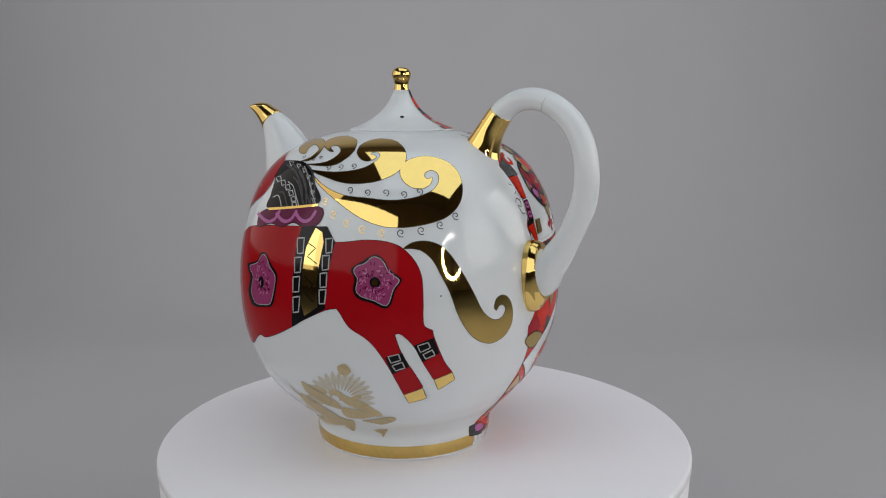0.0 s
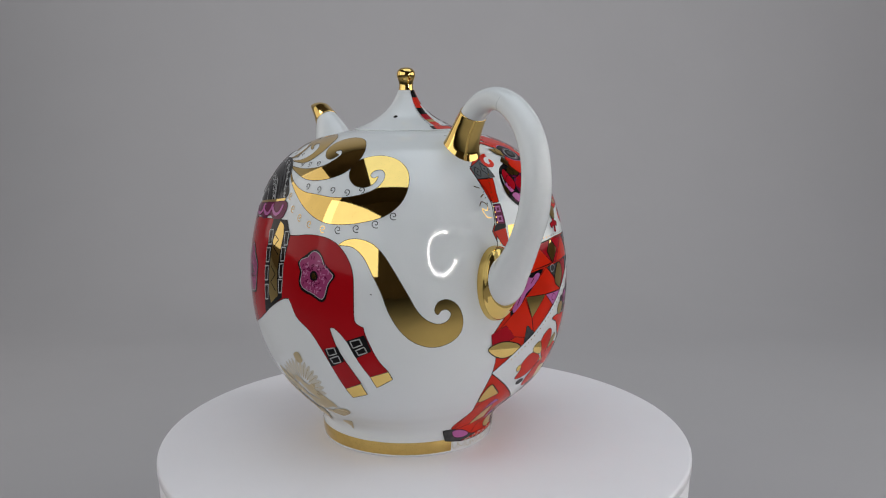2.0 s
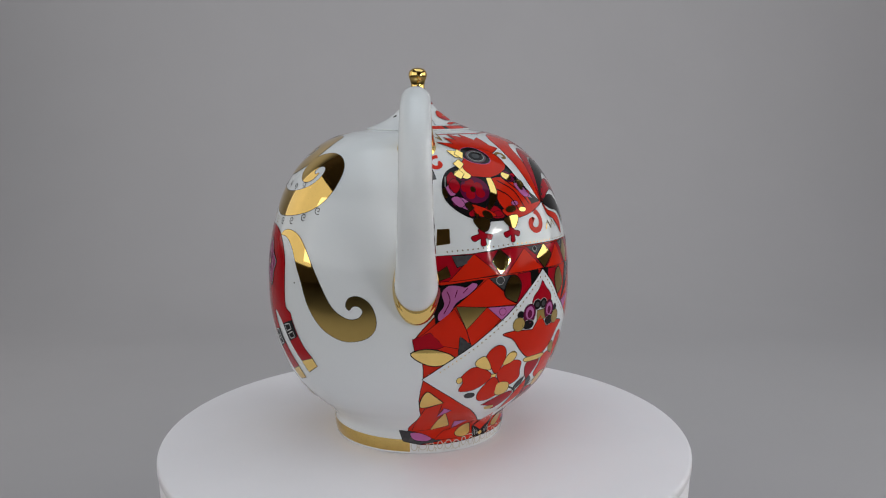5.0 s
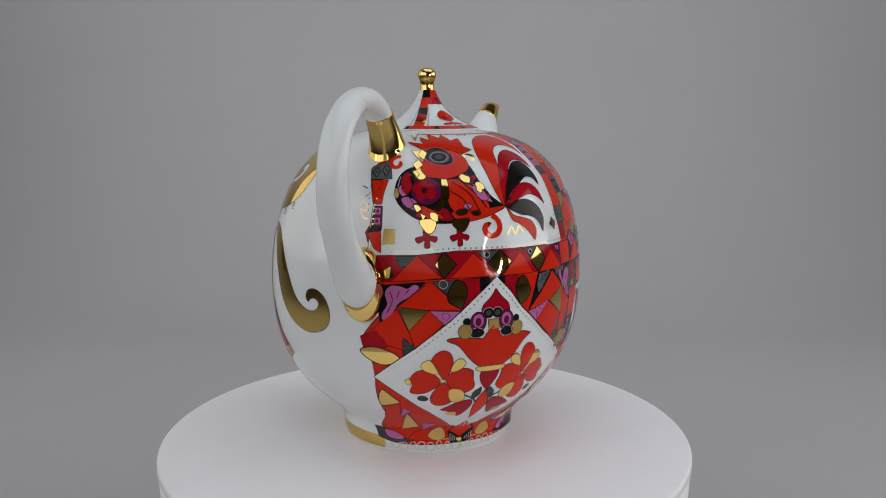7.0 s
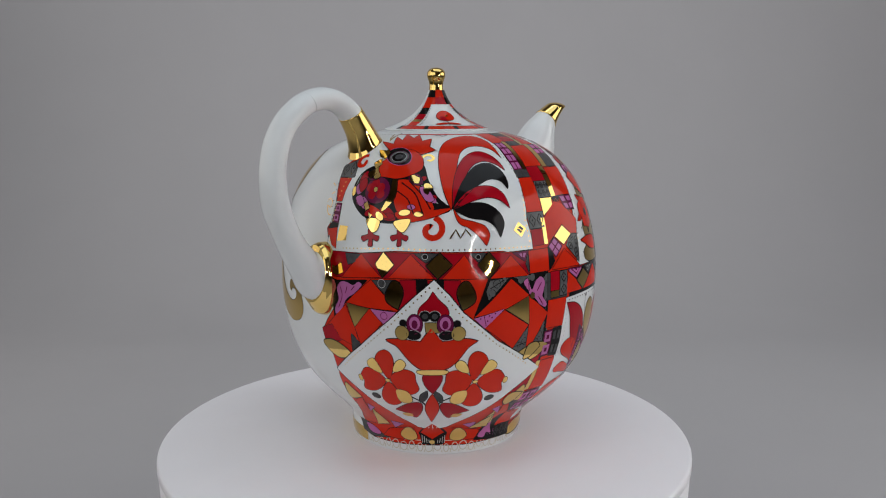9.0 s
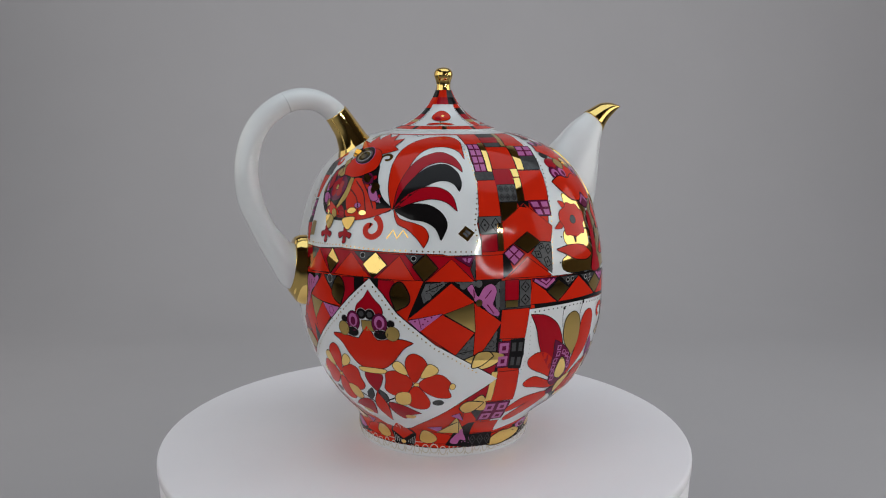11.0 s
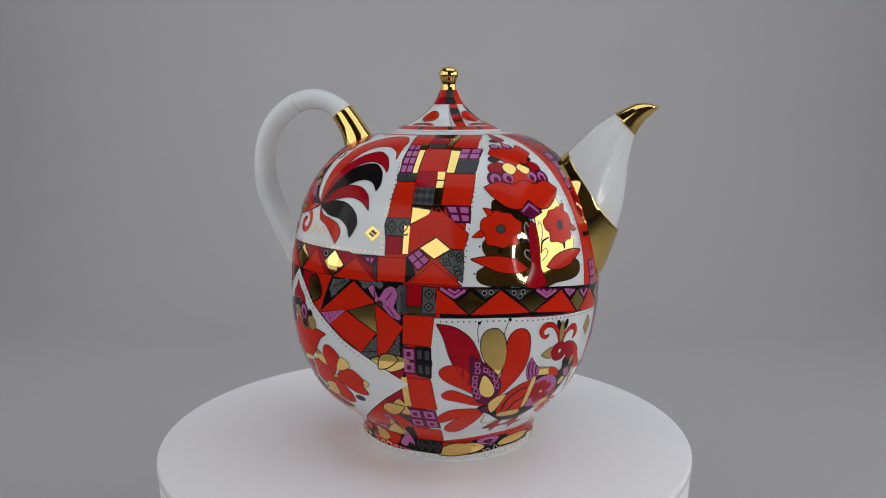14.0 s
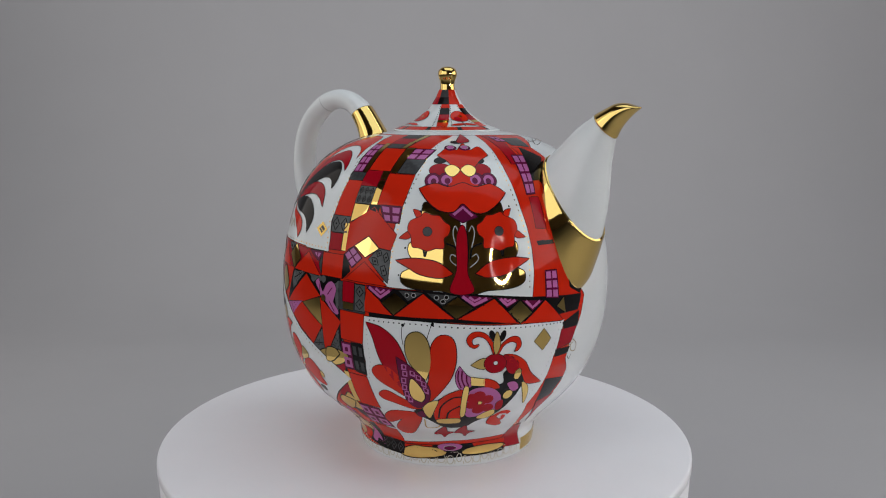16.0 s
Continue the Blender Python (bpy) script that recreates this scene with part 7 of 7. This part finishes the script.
def gold_flower():
    m = Motif("gold_flower", BODY, label="pale gilded flower sprays near the foot")
    m.fill("pale", 1, [(-123.9, 36.8), (-137.3, 27.4), (-148.9, 22.8), (-133.1, 33.7)], smooth=True)
    m.line("gilt", 1.6, [(-123.9, 36.8), (-149.2, 22.3)], 0.3)
    m.fill("pale", 1, [(-123.6, 38.4), (-134, 32.5), (-141.5, 31.2), (-130.6, 37.9)], smooth=True)
    m.line("gilt", 1.6, [(-123.6, 38.4), (-136.8, 33.2)], 0.3)
    m.fill("pale", 1, [(-122.9, 40.1), (-131.3, 36.5), (-136.3, 37.6), (-128.4, 41.1)], smooth=True)
    m.line("gilt", 1.6, [(-122.9, 40.1), (-132.8, 38.6)], 0.3)
    m.fill("pale", 1, [(-121.6, 41.9), (-128.7, 40.2), (-132.1, 42.9), (-125.7, 44.5)], smooth=True)
    m.line("gilt", 1.6, [(-121.6, 41.9), (-129.8, 42.7)], 0.3)
    m.fill("pale", 1, [(-120.6, 43.2), (-126.4, 43.7), (-128.2, 47.2), (-123.3, 47.1)], smooth=True)
    m.line("gilt", 1.6, [(-120.6, 43.2), (-126.8, 46.3)], 0.3)
    m.fill("pale", 1, [(-119, 44.6), (-123.5, 46.4), (-124.6, 50.5), (-120.5, 49.4)], smooth=True)
    m.line("gilt", 1.6, [(-119, 44.6), (-123.5, 49.6)], 0.3)
    m.fill("pale", 1, [(-117.4, 46), (-120.9, 49), (-121, 53.5), (-117.8, 51.5)], smooth=True)
    m.line("gilt", 1.6, [(-117.4, 46), (-120.2, 52.2)], 0.3)
    m.fill("pale", 1, [(-116, 47), (-118.1, 51.1), (-117.2, 55.7), (-115.3, 52.7)], smooth=True)
    m.line("gilt", 1.6, [(-116, 47), (-117, 54)], 0.3)
    m.fill("pale", 1, [(-114.4, 47.7), (-115.3, 52.7), (-113.9, 57.3), (-112.6, 53.6)], smooth=True)
    m.line("gilt", 1.6, [(-114.4, 47.7), (-113.9, 55.6)], 0.3)
    m.fill("pale", 1, [(-112.8, 48), (-112.8, 53.4), (-110.5, 58.2), (-110.3, 54)], smooth=True)
    m.line("gilt", 1.6, [(-112.8, 48), (-111.1, 56.2)], 0.3)
    m.fill("pale", 1, [(-111.5, 48), (-110.3, 54), (-107.6, 58.4), (-108.1, 53.9)], smooth=True)
    m.line("gilt", 1.6, [(-111.5, 48), (-108.2, 56.4)], 0.3)
    m.fill("pale", 1, [(-110.2, 47.9), (-108.1, 54.2), (-104.8, 57.8), (-106, 53.3)], smooth=True)
    m.line("gilt", 1.6, [(-110.2, 47.9), (-105.9, 55.9)], 0.3)
    m.fill("pale", 1, [(-109.3, 47.5), (-106, 53.6), (-102.5, 56.6), (-104.4, 52.1)], smooth=True)
    m.line("gilt", 1.6, [(-109.3, 47.5), (-103.8, 54.9)], 0.3)
    m.fill("pale", 1, [(-108.4, 47), (-104.6, 52.4), (-100.7, 54.8), (-103.3, 50.5)], smooth=True)
    m.line("gilt", 1.6, [(-108.4, 47), (-102, 53.4)], 0.3)
    m.fill("pale", 1, [(-107.9, 45.8), (-103.2, 50.9), (-99.3, 52.4), (-102.4, 48.4)], smooth=True)
    m.line("gilt", 1.6, [(-107.9, 45.8), (-100.9, 51.2)], 0.3)
    m.fill("pale", 1, [(-107.3, 44.9), (-102.3, 49.1), (-98.4, 49.4), (-102, 46)], smooth=True)
    m.line("gilt", 1.6, [(-107.3, 44.9), (-100.1, 48.5)], 0.3)
    m.fill("pale", 1, [(-107.3, 43.6), (-101.9, 46.7), (-98.1, 46.2), (-102.2, 43.2)], smooth=True)
    m.line("gilt", 1.6, [(-107.3, 43.6), (-99.7, 45.6)], 0.3)
    m.fill("pale", 1, [(-107.6, 42.1), (-102.1, 43.9), (-98.3, 42.4), (-102.6, 40.6)], smooth=True)
    m.line("gilt", 1.6, [(-107.6, 42.1), (-100.3, 42.1)], 0.3)
    m.fill("pale", 1, [(-108.3, 40.5), (-102.5, 41.4), (-99.3, 38.1), (-104, 37.2)], smooth=True)
    m.line("gilt", 1.6, [(-108.3, 40.5), (-101.3, 38.5)], 0.3)
    m.oval("gilt", 2.4, -122, 45.8, 3.2, 1.3, -30)
    m.oval("gilt", 2.4, -106.2, 44.5, 3.6, 1.2, 30)
    m.fill("gilt", 3, [(-112.2, 44.9), (-104, 42.5), (-96.6, 35.5), (-98.7, 32.7), (-106.2, 36.8), (-112.4, 39.9)], smooth=True)
    m.fill("gilt", 3, [(-103.1, 28.1), (-93.1, 33.5), (-90.9, 30.4), (-98.2, 24.9)], smooth=True)
    m.fill("gilt", 3, [(-153.4, 14.4), (-127.5, 21.8), (-120.9, 18.7), (-141.1, 12.7)], smooth=True)
    m.oval("gilt", 3, -114.8, 44.3, 4.2, 3.4, 0)
    m.oval("white", 4, -115.7, 42.4, 2, 1.6, 0)
    m.fill("gilt", 3, [(-131.4, 48.2), (-125.2, 45), (-116.5, 40.3), (-115.5, 34.7), (-122.9, 35.5), (-130.4, 40.1)], smooth=True)
    m.fill("gilt", 3, [(-136.6, 39.6), (-129.3, 35.9), (-120.7, 26.6), (-116.9, 24.1), (-133.9, 19.2), (-139.2, 28.5)], smooth=True)
    m.fill("gilt", 3, [(-114.7, 36.2), (-105.3, 36), (-98.4, 34.3), (-107.2, 28.7), (-115.9, 28.3)], smooth=True)
    m.fill("gilt", 3, [(-123.8, 21.5), (-113, 25.4), (-117, 14.6), (-121.8, 15.3)], smooth=True)
    m.fill("gilt", 3, [(-107.7, 26.9), (-93.3, 31.4), (-100.8, 25.7)], smooth=True)
    m.fill("gilt", 3, [(-103.8, 17.7), (-96.1, 19.9), (-97.9, 15.1), (-99.9, 12), (-100.6, 14.8)], smooth=True)
    m.fill("gilt", 3, [(-111.2, 60), (-107.7, 62), (-105.8, 58.7), (-108, 56.5), (-110.3, 56.8)], smooth=True)
    m.fill("gilt", 3, [(-104.6, 39.4), (-97.9, 37.5), (-99.6, 33.6), (-105.5, 35.1)], smooth=True)
    m.line("gilt", 3, [(-140.8, 43.9), (-138.8, 37.4)], 0.5)
    m.line("gilt", 3, [(-141, 40.3), (-135.9, 36.5)], 0.5)
    return m

def foot_band():
    """Gilt band round the plain half of the foot, pale linked pattern round the other."""
    m = Motif("foot_band", BODY, label="gilt band and pale link pattern round the foot")
    for k in range(46):
        a = -36.491 - (360 - 148.674 + -36.491) * k / 46
        b = -36.491 - (360 - 148.674 + -36.491) * (k + 1) / 46
        m.fill("ochre", 1, [(a, 1.0), (b, 1.0), (b, 3.6), (b, 6.8), (a, 6.8), (a, 3.6)])
    for k in range(34):
        a = -36.491 + (148.674 - -36.491) * k / 34
        w = (148.674 - -36.491) / 34
        c, r = 3.7 + 0.5 * math.sin(k * 2.3), 0.36 + 0.08 * math.sin(k * 1.7)
        ring = [(a + w * (0.5 + r * math.cos(j * math.pi / 5)), c + 2.1 * math.sin(j * math.pi / 5) * (0.8 + r * 0.5)) for j in range(10)]
        m.line("pale", 1, ring, 0.38, smooth=True, closed=True)
        m.line("pale", 1, [(a + w * (0.5 + r), c), (a + w * 1.1, c + (0.9 if k % 2 else -0.9))], 0.4)
        m.line("pale", 1, [(a + w, 1.1), (a + w * 1.02, 2.4)], 0.35)
    m.line("pale", 1, [(-36.491 + (148.674 - -36.491) * k / 60, 6.8) for k in range(61)], 0.3)
    return m


def lid_paint():
    """Patches, flowers and rims on the lid; the plain side stays white."""
    m = Motif("lid_painting", LID, on_lid, (LID_LENGTH, LID_CURVE), "painted red panels with flowers on the lid")
    lo, hi, top = -34.491, 146.674, LID_LENGTH[-1]
    step = (hi - lo) / 36
    for k in range(36):
        a, b = lo + step * k, lo + step * (k + 1)
        m.quad("red" if k % 7 else "black", 1, [(a, 0.2), (b, 0.2), (b, 3.6), (a, 3.6)])
        m.quad("black", 1, [(a, 3.6), (b, 3.6), (b, 3.9), (a, 3.9)])
        for j in range(2):
            s0, s1 = top - 7.4 + j * 3.7, top - 7.4 + (j + 1) * 3.7
            m.quad(("red", "deep", "black", "red", "grey", "red", "gold")[(k // 9 + 2 * j) % 7], 1, [(a, s0), (b, s0), (b, min(s1, top)), (a, min(s1, top))])
    for c in (-19, 88, 146):
        for j in range(8):
            s0 = 3.9 + (top - 11.3) * j / 8
            s1 = 3.9 + (top - 11.3) * (j + 1) / 8
            w = 7 + 2.0 * j / 2
            m.fill(("red", "red", "gold", "deep", "deep", "black", "black", "red")[j], 2, [(c - w, s0), (c + w, s0), (c + w, s1), (c - w, s1)])
        m.dots("black", 3, [(c - 12, 4.4), (c - 16, top - 8)], 1.3, 0.27)
        m.dots("black", 3, [(c + 12, 4.4), (c + 16, top - 8)], 1.3, 0.27)
    for c in (33, 119):
        m.oval("red", 4, c, 12.6, 4.0, 3.8, edge="black", rim=0.2)
        m.oval("deep", 4.6, c - 5, 10.6, 1.4, 2.0, 30)
        m.oval("gold", 4.8, c + 3, 12.8, 0.7, 0.6)
        m.oval("red", 4, c - 9, 6.0, 3.0, 0.9, 12, edge="black", rim=0.15)
        m.oval("red", 4, c + 9, 6.0, 3.0, 0.9, -12, edge="black", rim=0.15)
        m.line("black", 3, [(c, 4.4), (c, 9.0)], 0.4)
    m.build()
    hole = Motif("steam_hole", LID, on_lid, (LID_LENGTH, LID_CURVE), "small dark steam hole")
    hole.oval("black", 0.2, -87, 12.6, 0.85, 0.75, edge="grey", rim=0.15)
    hole.build()



studio()
TABLE = turntable()
ring_light()
POT, BODY, LID = teapot()
for paint in (patchwork_ground, rooster_panel, handle_strip, zigzag_band, patchwork_strip, diamond_surround, flower_diamond, tree_panel, spout_strip, upper_zigzag_band, bird_panel, foot_patches, red_horse, gold_tail, gold_mane, gold_flower, foot_band):
    paint().build()
lid_paint()


def motions():
    """The turntable turns at one even speed and carries the teapot, which stands off its centre."""
    rate, off, start = 11.5825, 0.01097, 166.27
    times = [0.5 * k for k in range(33)]
    walk(TABLE, [(t, pose(0, 0, 0, 0, 0, -rate * t)) for t in times])
    rows = []
    for t in times:
        a = math.radians(start - rate * t)
        rows.append((t, pose(off * math.cos(a), off * math.sin(a), 0.0002, 0, 0, -rate * t)))
    walk(POT, rows)


motions()
